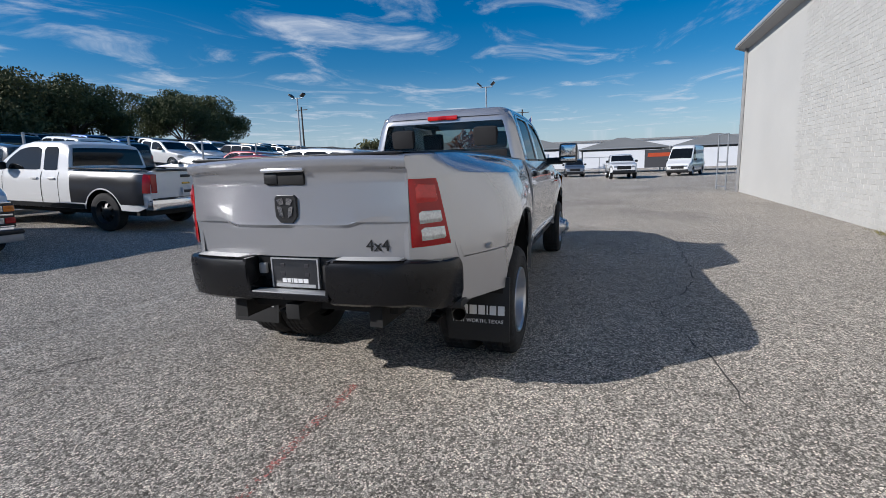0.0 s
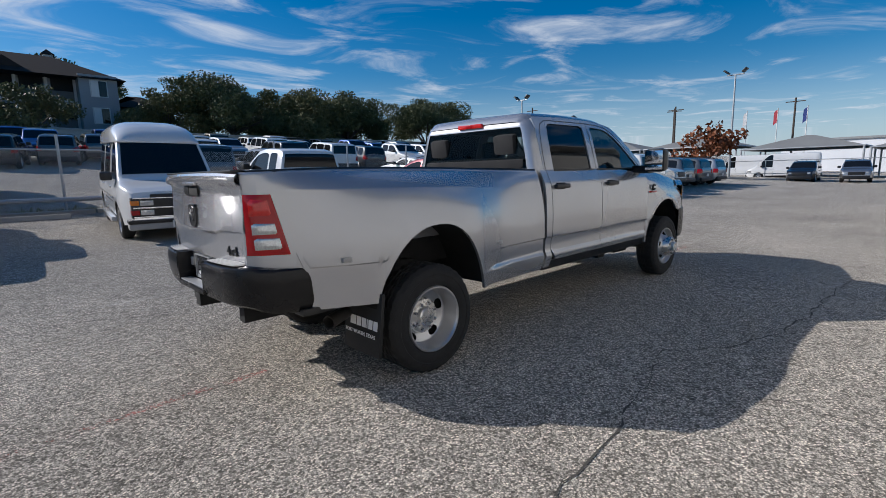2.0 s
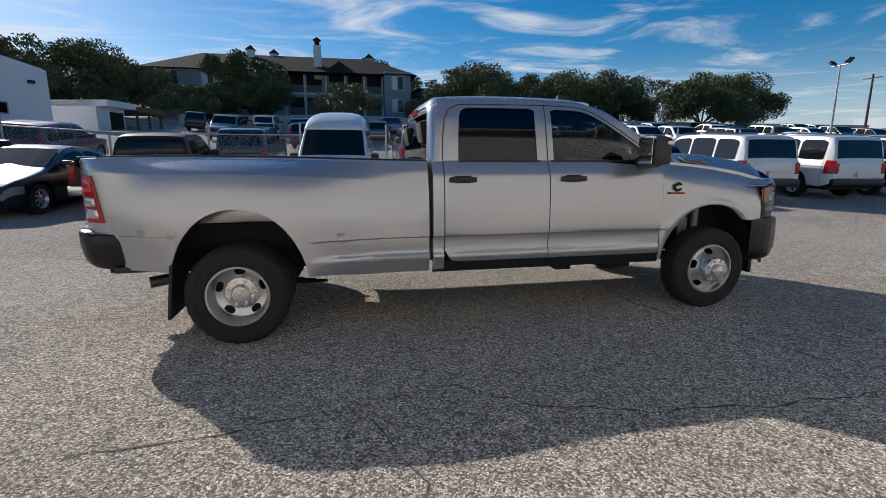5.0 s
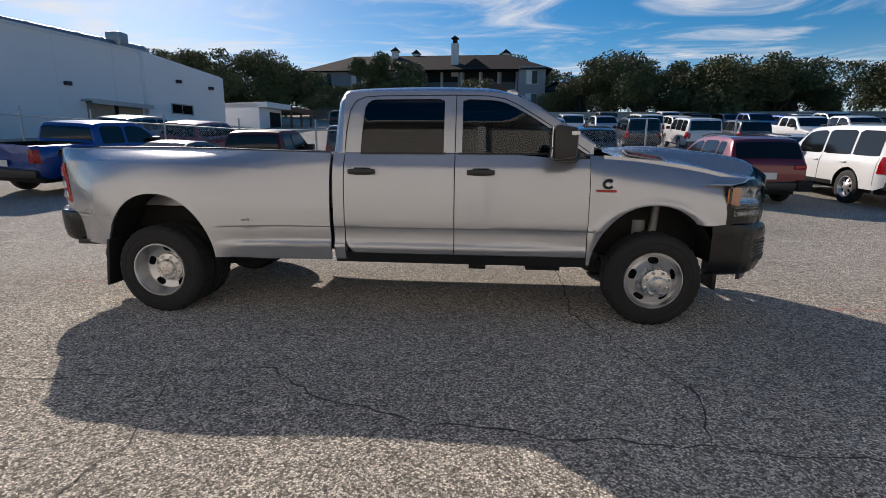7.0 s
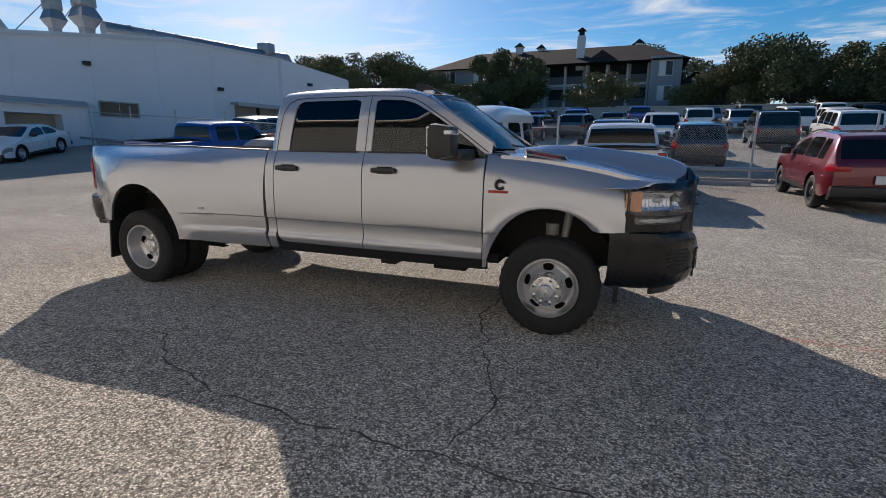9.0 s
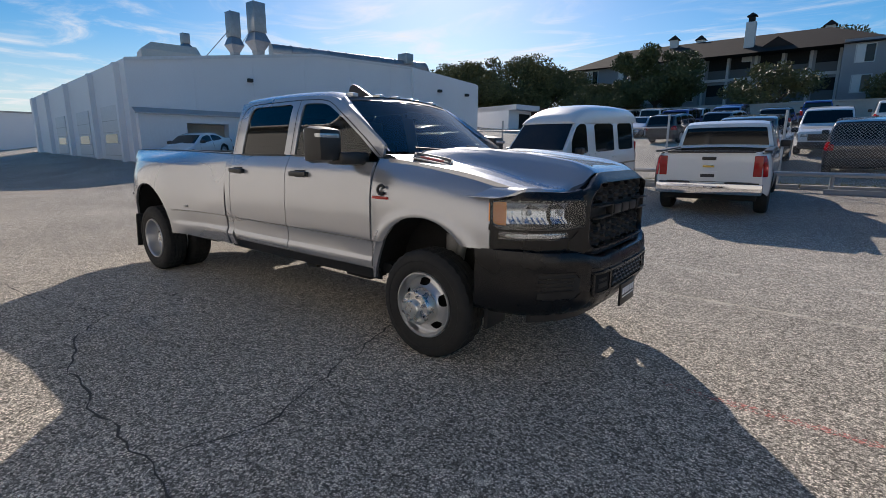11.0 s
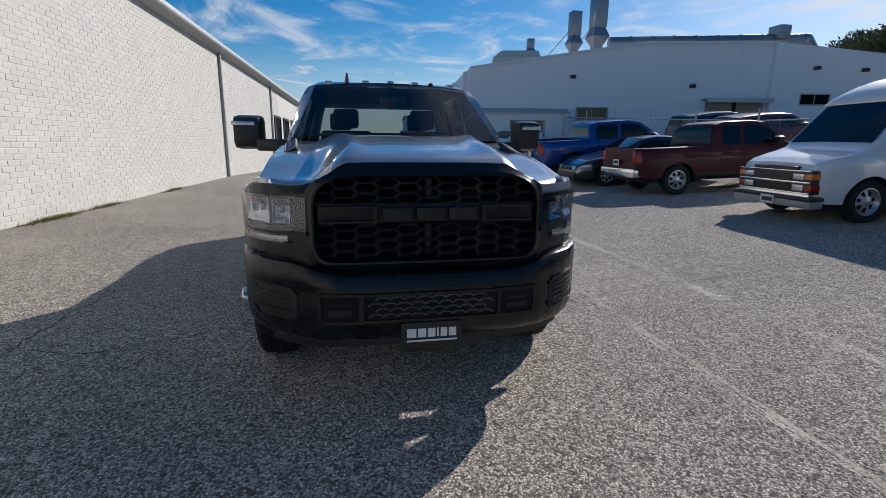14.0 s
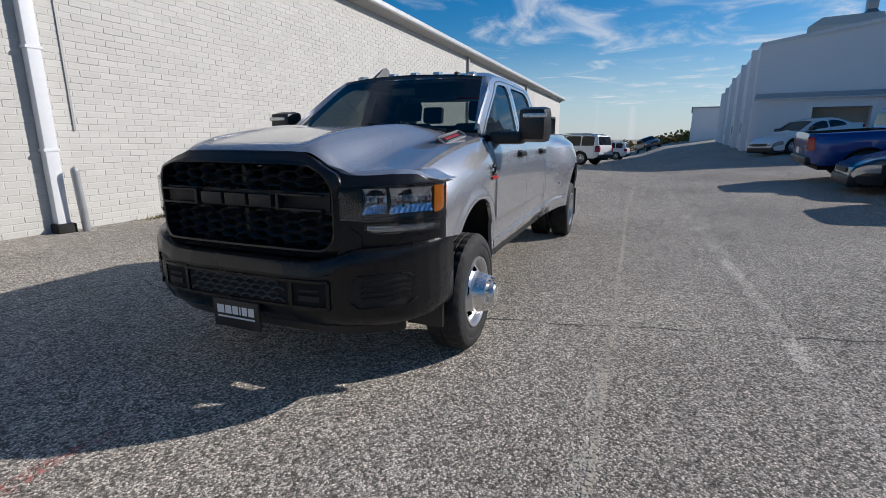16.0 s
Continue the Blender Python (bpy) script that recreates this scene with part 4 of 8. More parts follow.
part("brake_lamp", boxes((1.495, 1.54, -0.165, 0.165, 1.862, 1.906), bevel=0.01), M_BRAKE, truck, "red high brake lamp")
part("cargo_lamp", boxes((1.491, 1.51, -0.045, 0.045, 1.868, 1.9), bevel=0.004), M_REDLENS, truck)
# windshield
vs = []
NW = 11
for i in range(NW):
    t = i / (NW - 1)
    for j in range(17):
        v = -1 + j / 8
        w = 0.672 + (0.815 - 0.672) * t
        x = 3.115 + (3.745 - 3.115) * t + 0.13 * (1 - v * v) * (0.55 + 0.45 * t)
        z = 1.908 + (1.46 - 1.908) * t + 0.03 * (1 - v * v) * (1 - t)
        vs.append((x, v * w, z))
mesh_ob("windshield", vs, grid_faces(NW, 17), M_WSGLASS, truck)
vs2 = [(p[0] - 0.012, p[1], p[2] + 0.004) for p in vs[:17]] + [(p[0] + 0.05, p[1], p[2] - 0.03) for p in vs[:17]]
mesh_ob("windshield_band", vs2, grid_faces(2, 17), M_BLACKPL, truck)
# front edge of the roof and pillar faces close the gap to the glass
edge = vs[:17]
rf = []
for p in edge:
    g = abs(p[1]) / 0.672
    rf.append((3.1, p[1] * 1.03, roof_line(3.1) + 0.028 * (1 - g ** 3)))
mesh_ob("roof_lip", rf + [(p[0] + 0.002, p[1], p[2] + 0.004) for p in edge], grid_faces(2, 17), M_SILVER, truck)
for s in (1, -1):
    pv = []
    for i in range(NW):
        p = vs[i * 17 + (16 if s > 0 else 0)]
        xo = min(p[0], 3.72)
        yo, zo = upper_y(xo, roof_line(xo)), roof_line(xo)
        pv += [(xo, s * (yo - 0.001), zo), (xo + 0.012, s * (yo - 0.012), zo + 0.012), (p[0], p[1] + s * 0.004, p[2] + 0.008), (p[0] + 0.004, p[1] - s * 0.02, p[2] + 0.004)]
    pf = grid_faces(NW, 4, flip=s > 0)
    mesh_ob("pillar_face", pv, pf, M_SILVER, truck, angle=50)
# cowl and wipers
vs = [(3.71 + 0.15 * (1 - v * v) + dx, v * 0.84, 1.44 + dz) for dx, dz in ((0, 0.0), (0.09, -0.005), (0.16, -0.03)) for v in np.linspace(-1, 1, 11)]
mesh_ob("cowl", vs, grid_faces(3, 11), M_BLACKPL, truck)
bm = bmesh.new()
tube(bm, (3.9, 0.05, 1.462), (3.83, -0.6, 1.49), 0.009)
tube(bm, (3.88, 0.62, 1.462), (3.9, 0.0, 1.51), 0.009)
part("wiper", bm, M_BLACKPL, truck)

# hood: raised middle with a crease on either side, falling to the fenders
HX = [(0, 5.205), (0.3, 5.203), (0.42, 5.19), (0.5, 5.165), (0.58, 5.125), (0.66, 5.075), (0.78, 4.995), (0.86, 4.93)]
hy = span(-0.86, 0.86, 45, *[k * q for k in (1, -1) for q in (0.33, 0.36, 0.39, 0.42, 0.45, 0.48, 0.52, 0.6, 0.8, 0.83)])
hy = [-0.863] + hy + [0.863]
vs = []
HN = 26
for i in range(HN):
    t = 1 - (1 - i / (HN - 1)) ** 1.4
    for y in hy:
        a = abs(y)
        x = 3.8 + 0.1 * (1 - (a / 0.86) ** 2) * 0.8
        x = x + (curve(a, HX) - x) * t
        zc = curve(x, [(3.8, 1.458), (4.1, 1.472), (4.4, 1.462), (4.7, 1.432), (4.95, 1.397), (5.1, 1.37), (5.205, 1.342)])
        zs = curve(x, [(3.8, 1.425), (4.08, 1.397), (4.5, 1.34), (4.85, 1.262), (4.95, 1.244), (5.12, 1.228)])
        ck = 0.4 + 0.1 * sstep(0.7, 0.0, t)
        k = sstep(ck + 0.2, ck - 0.015, a)
        z = zs + (zc - zs) * k - 0.012 * sstep(0.78, 0.86, a)
        z += (0.016 * sstep(ck - 0.14, ck - 0.035, a) * sstep(ck + 0.02, ck - 0.03, a)) * sstep(0.04, 0.25, t) * sstep(1.0, 0.85, t)
        z += 0.012 * (1 - (a / 0.86) ** 2)
        if a > 0.861:
            z -= 0.04
        if t > 0.95:
            z -= 0.02 * ((t - 0.95) / 0.05) ** 2
        vs.append((x, y, z))
mesh_ob("hood", vs, grid_faces(HN, len(hy)), M_SILVER, truck, angle=30)
for s in (1, -1):
    # sunken vent with a red-lettered badge bar
    vm = pose(4.14, s * 0.765, 1.4, -s * 26, 9, -s * 5)
    bm = bmesh.new()
    box(bm, -0.165, 0.165, -0.042, 0.042, -0.02, 0.012, bevel=0.014)
    for v in bm.verts:
        v.co.x += 0.35 * v.co.y * s
    bmesh.ops.transform(bm, matrix=vm, verts=bm.verts)
    vent = part("hood_vent", bm, M_BLACKPL, truck, "black hood vent badge")
    bm = boxes((-0.155, 0.155, -0.042, -0.036, 0.008, 0.019), (-0.155, 0.155, 0.036, 0.042, 0.008, 0.019), (-0.165, -0.157, -0.036, 0.036, 0.008, 0.019), (0.157, 0.165, -0.036, 0.036, 0.008, 0.019), bevel=0.002)
    for v in bm.verts:
        v.co.x += 0.35 * v.co.y * s
    bmesh.ops.transform(bm, matrix=vm, verts=bm.verts)
    part("vent_frame", bm, M_GREYTRIM, vent)
    bm = boxes((-0.1, 0.1, -0.012, 0.006, 0.012, 0.016))
    bmesh.ops.transform(bm, matrix=vm, verts=bm.verts)
    part("vent_badge", bm, M_REDBADGE, vent)
    bm = boxes((-0.12, 0.11, -0.03, -0.025, 0.012, 0.015), (-0.12, 0.11, 0.022, 0.027, 0.012, 0.015))
    bmesh.ops.transform(bm, matrix=vm, verts=bm.verts)
    part("vent_rib", bm, M_GREYTRIM, vent)

# ---- front end ----
FX = [(0, 5.285), (0.4, 5.278), (0.52, 5.262), (0.6, 5.23), (0.66, 5.19), (0.74, 5.135), (0.82, 5.07), (0.88, 5.0), (0.925, 4.92), (0.952, 4.855), (0.967, 4.805), (0.975, 4.765), (0.98, 4.66)]


def front_x(a):
    return ip(a, FX)


def front_strip(name, ya, yb, zlo, zhi, off, material, parent=truck, n=14, nz=5, thick=0.05, label="", s=1, plan=front_x):
    """A strip that follows the curved front between two half widths."""
    vs = []
    ysl = np.linspace(ya, yb, n)
    for k in (0, 1):
        for y in ysl:
            for j in range(nz):
                z = zlo(y) + (zhi(y) - zlo(y)) * j / (nz - 1)
                a = abs(y)
                vs.append((plan(a) + off(a, z) - k * thick, y * s, z))
    o = n * nz
    fs = grid_faces(n, nz) + [tuple(i + o for i in f) for f in grid_faces(n, nz, flip=True)]
    for i in range(n - 1):
        a, b = i * nz, (i + 1) * nz
        fs += [(a, a + o, b + o, b), (a + nz - 1, b + nz - 1, b + nz - 1 + o, a + nz - 1 + o)]
    for j in range(nz - 1):
        fs += [(j, j + 1, j + 1 + o, j + o), ((n - 1) * nz + j, (n - 1) * nz + j + o, (n - 1) * nz + j + 1 + o, (n - 1) * nz + j + 1)]
    if s < 0:
        fs = [f[::-1] for f in fs]
    return mesh_ob(name, vs, fs, material, parent, label, angle=35)


# black header over grille and lamps, following the hood's edge
def hood_edge(a):
    return curve(a, [(0, 1.338), (0.3, 1.337), (0.38, 1.33), (0.45, 1.305), (0.52, 1.268), (0.59, 1.235), (0.66, 1.222), (0.8, 1.226), (0.9, 1.222), (0.99, 1.19)])


def rounded(hw, z0, z1, r, rt, n=12):
    """A rounded rectangle about the centre line, anticlockwise, from the middle of its right edge."""
    pts = []
    for cy, cz, q0, r in ((hw - rt, z1 - rt, 0, rt), (-hw + rt, z1 - rt, 90, rt), (-hw + r, z0 + r, 180, r), (hw - r, z0 + r, 270, r)):
        pts += [(cy + r * math.cos(radians(q0 + 90 * i / (n - 1))), cz + r * math.sin(radians(q0 + 90 * i / (n - 1)))) for i in range(n)]
    out = []
    for i in range(len(pts)):
        p, q = pts[i], pts[(i + 1) % len(pts)]
        m = max(1, int(math.hypot(q[0] - p[0], q[1] - p[1]) / 0.05))
        out += [(p[0] + (q[0] - p[0]) * k / m, p[1] + (q[1] - p[1]) * k / m) for k in range(m)]
    return out


def lean(z):
    return -0.75 * max(0, z - 1.25) - 0.2 * max(0, 0.86 - z)


# one black surround with a rounded opening, its lip proud of the mesh
GHW = 0.56
inner = rounded(GHW, 0.862, 1.268, 0.085, 0.15)
RINGS = [(0.0, -0.085), (0.0, -0.012), (0.1, 0.004), (0.3, 0.008), (0.5, 0.0), (0.75, -0.004), (1.0, -0.008), (1.0, -0.03), (1.0, -0.1)]
vs = []
for y, z in inner:
    dy = abs(y) / GHW
    wide = 1.085 if dy > 0.6 else 1.0 + 0.085 * dy / 0.6
    zo = 0.812 if z < 0.95 else hood_edge(abs(y) * wide)
    oy = y * wide
    v = sstep(0.93, 0.88, z) + sstep(1.1, 1.23, z)
    oz = z + (zo - z) * v
    for i, (k, dx) in enumerate(RINGS):
        py, pz = y + (oy - y) * k, z + (oz - z) * k - (0.035 if i == len(RINGS) - 1 and z > 1.1 else 0)
        vs.append((front_x(min(abs(py), 0.985)) + dx + lean(pz), py, pz))
mesh_ob("grille_surround", vs, grid_faces(len(inner), len(RINGS), close_u=True, flip=True), M_BUMPER, truck, "satin black grille surround", angle=40)
for s in (1, -1):
    front_strip("lamp_brow", 0.575, 0.95, lambda y: 1.17, lambda y: hood_edge(y) - 0.03 * sstep(0.88, 0.945, y), lambda a, z: -0.01 - 0.7 * max(0, z - 1.18), M_BUMPER, n=24, nz=6, s=s, thick=0.03)
    front_strip("grille_cheek", 0.57, 0.68, lambda y: 0.825, lambda y: 0.93 + 0.07 * sstep(0.68, 0.6, y), lambda a, z: -0.008, M_BUMPER, n=9, nz=8, s=s, thick=0.06)
    # lamp housing: dark inside, smoked trim beside the grille and below the bowls
    hl = front_strip("headlamp", 0.6, 0.95, lambda y: 0.99, lambda y: 1.176, lambda a, z: -0.085, M_LAMPBACK, n=22, s=s, thick=0.03, label="large clear headlamp with amber corner")
    front_strip("lamp_cover", 0.6, 0.9735, lambda y: 0.993 + 0.012 * sstep(0.7, 0.62, y) + 0.03 * sstep(0.962, 0.9755, y), lambda y: 1.174 - 0.012 * sstep(0.962, 0.9755, y), lambda a, z: 0.004, M_LENSGLASS, hl, n=30, s=s, thick=0.0015)
    front_strip("amber_corner", 0.946, 0.972, lambda y: 1.022 + 0.02 * sstep(0.955, 0.972, y), lambda y: 1.164 - 0.01 * sstep(0.955, 0.972, y), lambda a, z: -0.004, M_AMBER, hl, n=10, s=s, thick=0.02)
    front_strip("lamp_edge", 0.9705, 0.9742, lambda y: 0.985, lambda y: 1.176, lambda a, z: 0.001, M_BUMPER, hl, n=5, s=s, thick=0.004)
    front_strip("lamp_edge", 0.6, 0.9735, lambda y: 0.984, lambda y: 0.995 + 0.012 * sstep(0.7, 0.62, y) + 0.03 * sstep(0.962, 0.9755, y), lambda a, z: 0.0055, M_BUMPER, hl, n=30, nz=2, s=s, thick=0.02)
    front_strip("lamp_trim", 0.602, 0.68, lambda y: 1.0, lambda y: 1.17, lambda a, z: -0.012 - 0.25 * max(0, a - 0.64), M_LAMPTRIM, hl, n=8, s=s, thick=0.03)
    front_strip("lamp_trim", 0.775, 0.79, lambda y: 1.0, lambda y: 1.168, lambda a, z: -0.03, M_LAMPTRIM, hl, n=3, s=s, thick=0.03)
    front_strip("lamp_trim", 0.67, 0.95, lambda y: 0.998, lambda y: 1.026, lambda a, z: -0.012 - 0.5 * max(0, z - 1.01), M_LAMPTRIM, hl, n=12, nz=4, s=s, thick=0.05)
    front_strip("lamp_trim", 0.67, 0.945, lambda y: 1.158, lambda y: 1.172, lambda a, z: -0.015, M_LAMPBACK, hl, n=12, nz=2, s=s, thick=0.05)
    for ya, yb in ((0.668, 0.775), (0.79, 0.946)):
        # a hollow fluted reflector with its bulb
        vs = []
        for i in range(19):
            u = -1 + i / 9
            for j in range(11):
                w = -1 + j / 5
                yy = (ya + yb) / 2 + u * (yb - ya) / 2
                flute = 0.004 * (i % 2) + 0.003 * ((j // 2) % 2)
                vs.append((front_x(yy) - 0.014 - 0.06 * max(0, 1 - 0.6 * u * u - 0.5 * w * w) - flute, s * yy, 1.096 + w * 0.066))
        rf = mesh_ob("lamp_bowl", vs, grid_faces(19, 11, flip=s < 0), M_REFLECTOR, hl, smooth=False)
        ym = (ya + yb) / 2
        bm = bmesh.new()
        bmesh.ops.create_uvsphere(bm, u_segments=14, v_segments=10, radius=0.02, matrix=Matrix.Translation((front_x(ym) - 0.035, s * ym, 1.1)))
        part("bulb", bm, M_CLEARLENS, rf)
    front_strip("nose_filler", 0.57, 0.86, lambda y: 1.12, lambda y: hood_edge(y) - 0.008, lambda a, z: -0.055, M_BLACKPL, n=16, nz=3, s=s, thick=0.17)
    tn = front_strip("turn_lamp", 0.7, 0.956, lambda y: 0.932 + 0.016 * sstep(0.76, 0.7, y), lambda y: 0.98, lambda a, z: -0.013 - 0.2 * abs(z - 0.955), M_TURN, hl, n=14, s=s, thick=0.03)
    front_strip("turn_cover", 0.695, 0.96, lambda y: 0.928 + 0.016 * sstep(0.76, 0.7, y), lambda y: 0.983, lambda a, z: -0.002, M_LENSGLASS, tn, n=14, s=s, thick=0.0015)
    front_strip("turn_rim", 0.69, 0.962, lambda y: 0.922 + 0.016 * sstep(0.76, 0.7, y), lambda y: 0.931 + 0.016 * sstep(0.76, 0.7, y), lambda a, z: 0.001, M_BUMPER, tn, n=14, nz=2, s=s, thick=0.02)
    front_strip("lamp_surround", 0.6, 0.9715, lambda y: 0.84, lambda y: 0.997, lambda a, z: -0.016 * sstep(0.97, 0.94, a) - 0.1 * max(0, 0.9 - z), M_BUMPER, n=30, s=s, thick=0.012)
    front_strip("fender_nose", 0.8, 0.962, lambda y: hood_edge(y) - 0.015, lambda y: hood_edge(y) + 0.022 - 0.04 * sstep(0.86, 0.962, y), lambda a, z: -0.035 - 0.5 * max(0, z - 1.2), M_SILVER, n=12, nz=4, s=s, thick=0.22)
front_strip("nose_filler", -0.57, 0.57, lambda y: hood_edge(abs(y)) - 0.04, lambda y: hood_edge(abs(y)) - 0.006, lambda a, z: -0.085, M_BLACKPL, n=21, nz=3, thick=0.12)
for s in (1, -1):
    panel("corner_filler", span(4.665, 4.79, 5), lambda x: 0.83, lambda x: 1.0, lambda x, z: 0.962 - 0.004 * (1.0 - z), s, M_BUMPER, nz=4)
# grille: wavy bars of long cells, a bar with plain block badges across its middle
bm = bmesh.new()
CW, CH = 0.13, 0.052
for c in range(-5, 6):
    for r in range(9):
        y0, z0 = c * 0.8 * CW, 0.85 + r * CH + (CH / 2 if c % 2 else 0)
        if z0 > 1.235 or 1.025 < z0 + CH / 2 < 1.16:
            continue
        x0 = front_x(abs(y0)) - 0.045
        pts = [(-0.5 * CW, 0), (-0.3 * CW, CH * 0.5), (0.3 * CW, CH * 0.5), (0.5 * CW, 0), (0.3 * CW, -CH * 0.5), (-0.3 * CW, -CH * 0.5)]
        ring = []
        for g, dx in ((1.0, 0.0), (0.93, 0.008), (0.82, 0.0), (0.76, -0.04), (1.0, -0.04)):
            ring.append([bm.verts.new((x0 + dx, y0 + a * (g * 0.6 + 0.4), z0 + CH / 2 + b * g)) for a, b in pts])
        for k in range(4):
            for i in range(6):
                bm.faces.new((ring[k][i], ring[k][(i + 1) % 6], ring[k + 1][(i + 1) % 6], ring[k + 1][i]))
part("grille_mesh", bm, M_GRILLE, truck, smooth=False)
tagged(bpy.data.objects["grille_mesh"], "black honeycomb grille mesh", kind="stuff")
# added black sheet that paints the shade behind the mesh
part("radiator_shadow_panel", boxes((5.1, 5.12, -0.6, 0.6, 0.5, 1.2)), M_OPENSHADE, truck)
part("grille_bar", boxes((5.215, 5.228, -0.545, 0.545, 1.045, 1.14), bevel=0.004), M_RECESS, truck)
for za, zb in ((0.87, 1.035), (1.15, 1.26)):
    part("grille_spine", boxes((5.18, 5.212, -0.018, 0.018, za, zb), bevel=0.01), M_RECESS, truck)
for y0, y1 in ((-0.235, -0.09), (-0.072, 0.072), (0.09, 0.235)):
    part("grille_badge", boxes((5.25, 5.29, y0, y1, 1.06, 1.124), bevel=0.008), M_BADGE, truck, "plain charcoal block badge")
for s in (1, -1):
    part("grille_bracket", boxes((5.245, 5.285, s * 0.275, s * 0.53, 1.122, 1.134), (5.245, 5.285, s * 0.275, s * 0.53, 1.05, 1.062), (5.245, 5.29, s * 0.262, s * 0.282, 1.05, 1.134), bevel=0.004), M_BADGE, truck)

# front bumper: a plan that rounds back at the corners
BPX = [(0, 5.305), (0.3, 5.302), (0.48, 5.285), (0.6, 5.25), (0.7, 5.195), (0.78, 5.135), (0.85, 5.065), (0.9, 5.0), (0.94, 4.925), (0.965, 4.84), (0.975, 4.75), (0.976, 4.655)]
BP = [(-0.07, 0.862), (-0.012, 0.862), (0.008, 0.853), (0.02, 0.832), (0.027, 0.8), (0.03, 0.765), (0.024, 0.748), (0.024, 0.7), (0.026, 0.62), (0.02, 0.56), (0.008, 0.51), (-0.015, 0.47), (-0.05, 0.445), (-0.16, 0.435)]


def bump_x(a):
    return ip(a, BPX)


def bump_off(a, z):
    """How far the bumper's face stands proud of its plan line at a height."""
    return ip(z, [(q[1], q[0]) for q in BP[::-1]]) * (1 - 0.6 * sstep(0.8, 0.97, a))


bcols = []
for (ya, xa), (yb, xb) in zip(BPX, BPX[1:]):
    bcols += [(ya + (yb - ya) * k / 5, xa + (xb - xa) * k / 5) for k in range(5)]
bcols.append(BPX[-1])
bcols = [(-y, x) for y, x in bcols[::-1]] + bcols[1:]
vs = []
for y, x0 in bcols:
    a = abs(y)
    for dx, z in BP:
        side = sstep(0.8, 0.97, a)
        zz = z + (0.012 * side if z > 0.8 else 0) - 0.06 * sstep(0.72, 0.42, a) * sstep(0.72, 0.8, z)
        inx = dx * (1 - 0.6 * side)
        vs.append((x0 + inx, y * (1 + (min(dx, 0.02) * 0.35 * side)) - math.copysign(max(0, -dx) * 0.5 * side, y), zz))
bumper = mesh_ob("front_bumper", vs, grid_faces(len(bcols), len(BP)), M_BUMPER, truck, "satin black steel front bumper", angle=35)
for s in (1, -1):
    # lamp pocket with ribs and a rounded lip
    pk = front_strip("lamp_pocket", 0.66, 0.905, lambda y: 0.56 + 0.03 * sstep(0.69, 0.66, y) + 0.03 * sstep(0.875, 0.905, y), lambda y: 0.722 - 0.03 * sstep(0.69, 0.66, y) - 0.03 * sstep(0.875, 0.905, y), lambda a, z: bump_off(a, z) + 0.003, M_RECESS, bumper, n=16, s=s, thick=0.02, plan=bump_x)
    for k in range(4):
        front_strip("rib", 0.7, 0.885, lambda y, k=k: 0.606 + k * 0.027, lambda y, k=k: 0.617 + k * 0.027, lambda a, z: bump_off(a, z) + 0.009, M_BUMPER, pk, n=10, nz=2, s=s, thick=0.012, plan=bump_x)
    front_strip("pocket_lip", 0.655, 0.91, lambda y: 0.545 + 0.03 * sstep(0.69, 0.66, y) + 0.03 * sstep(0.875, 0.905, y), lambda y: 0.562 + 0.03 * sstep(0.69, 0.66, y) + 0.03 * sstep(0.875, 0.905, y), lambda a, z: bump_off(a, z) + 0.012, M_BUMPER, pk, n=18, nz=3, s=s, thick=0.03, plan=bump_x)
    front_strip("pocket_lip", 0.655, 0.91, lambda y: 0.72 - 0.03 * sstep(0.69, 0.66, y) - 0.03 * sstep(0.875, 0.905, y), lambda y: 0.732 - 0.03 * sstep(0.69, 0.66, y) - 0.03 * sstep(0.875, 0.905, y), lambda a, z: bump_off(a, z) + 0.008, M_BUMPER, pk, n=18, nz=3, s=s, thick=0.03, plan=bump_x)
    # the hook recess is only a black strip on the face, painting its shade
    rc = front_strip("tow_hook_recess", 0.36, 0.545, lambda y: 0.572, lambda y: 0.695, lambda a, z: 0.03, M_OPENSHADE, bumper, n=6, nz=3, s=s, thick=0.02, plan=bump_x)
    front_strip("tow_hook", 0.395, 0.51, lambda y: 0.6, lambda y: 0.63, lambda a, z: 0.036, M_RECESS, rc, n=5, nz=3, s=s, thick=0.02, plan=bump_x)
    front_strip("tow_hook", 0.4, 0.505, lambda y: 0.648, lambda y: 0.662, lambda a, z: 0.034, M_RECESS, rc, n=5, nz=3, s=s, thick=0.02, plan=bump_x)
    for ya, yb, za, zb in ((0.34, 0.362, 0.558, 0.71), (0.36, 0.555, 0.695, 0.71), (0.36, 0.555, 0.555, 0.574), (0.545, 0.562, 0.565, 0.7)):
        front_strip("recess_trim", ya, yb, lambda y, za=za: za, lambda y, zb=zb: zb, lambda a, z: 0.038, M_BUMPER, rc, n=5, nz=3, s=s, thick=0.03, plan=bump_x)
# no hole here: a black strip paints the shade of the lower opening
front_strip("lower_opening", -0.335, 0.335, lambda y: 0.575, lambda y: 0.694, lambda a, z: 0.03, M_OPENSHADE, bumper, n=12, nz=3, thick=0.02, plan=bump_x)
for za, zb in ((0.558, 0.574), (0.694, 0.708)):
    front_strip("opening_trim", -0.34, 0.34, lambda y, za=za: za, lambda y, zb=zb: zb, lambda a, z: 0.038, M_BUMPER, bumper, n=12, nz=3, thick=0.03, plan=bump_x)
bm = bmesh.new()
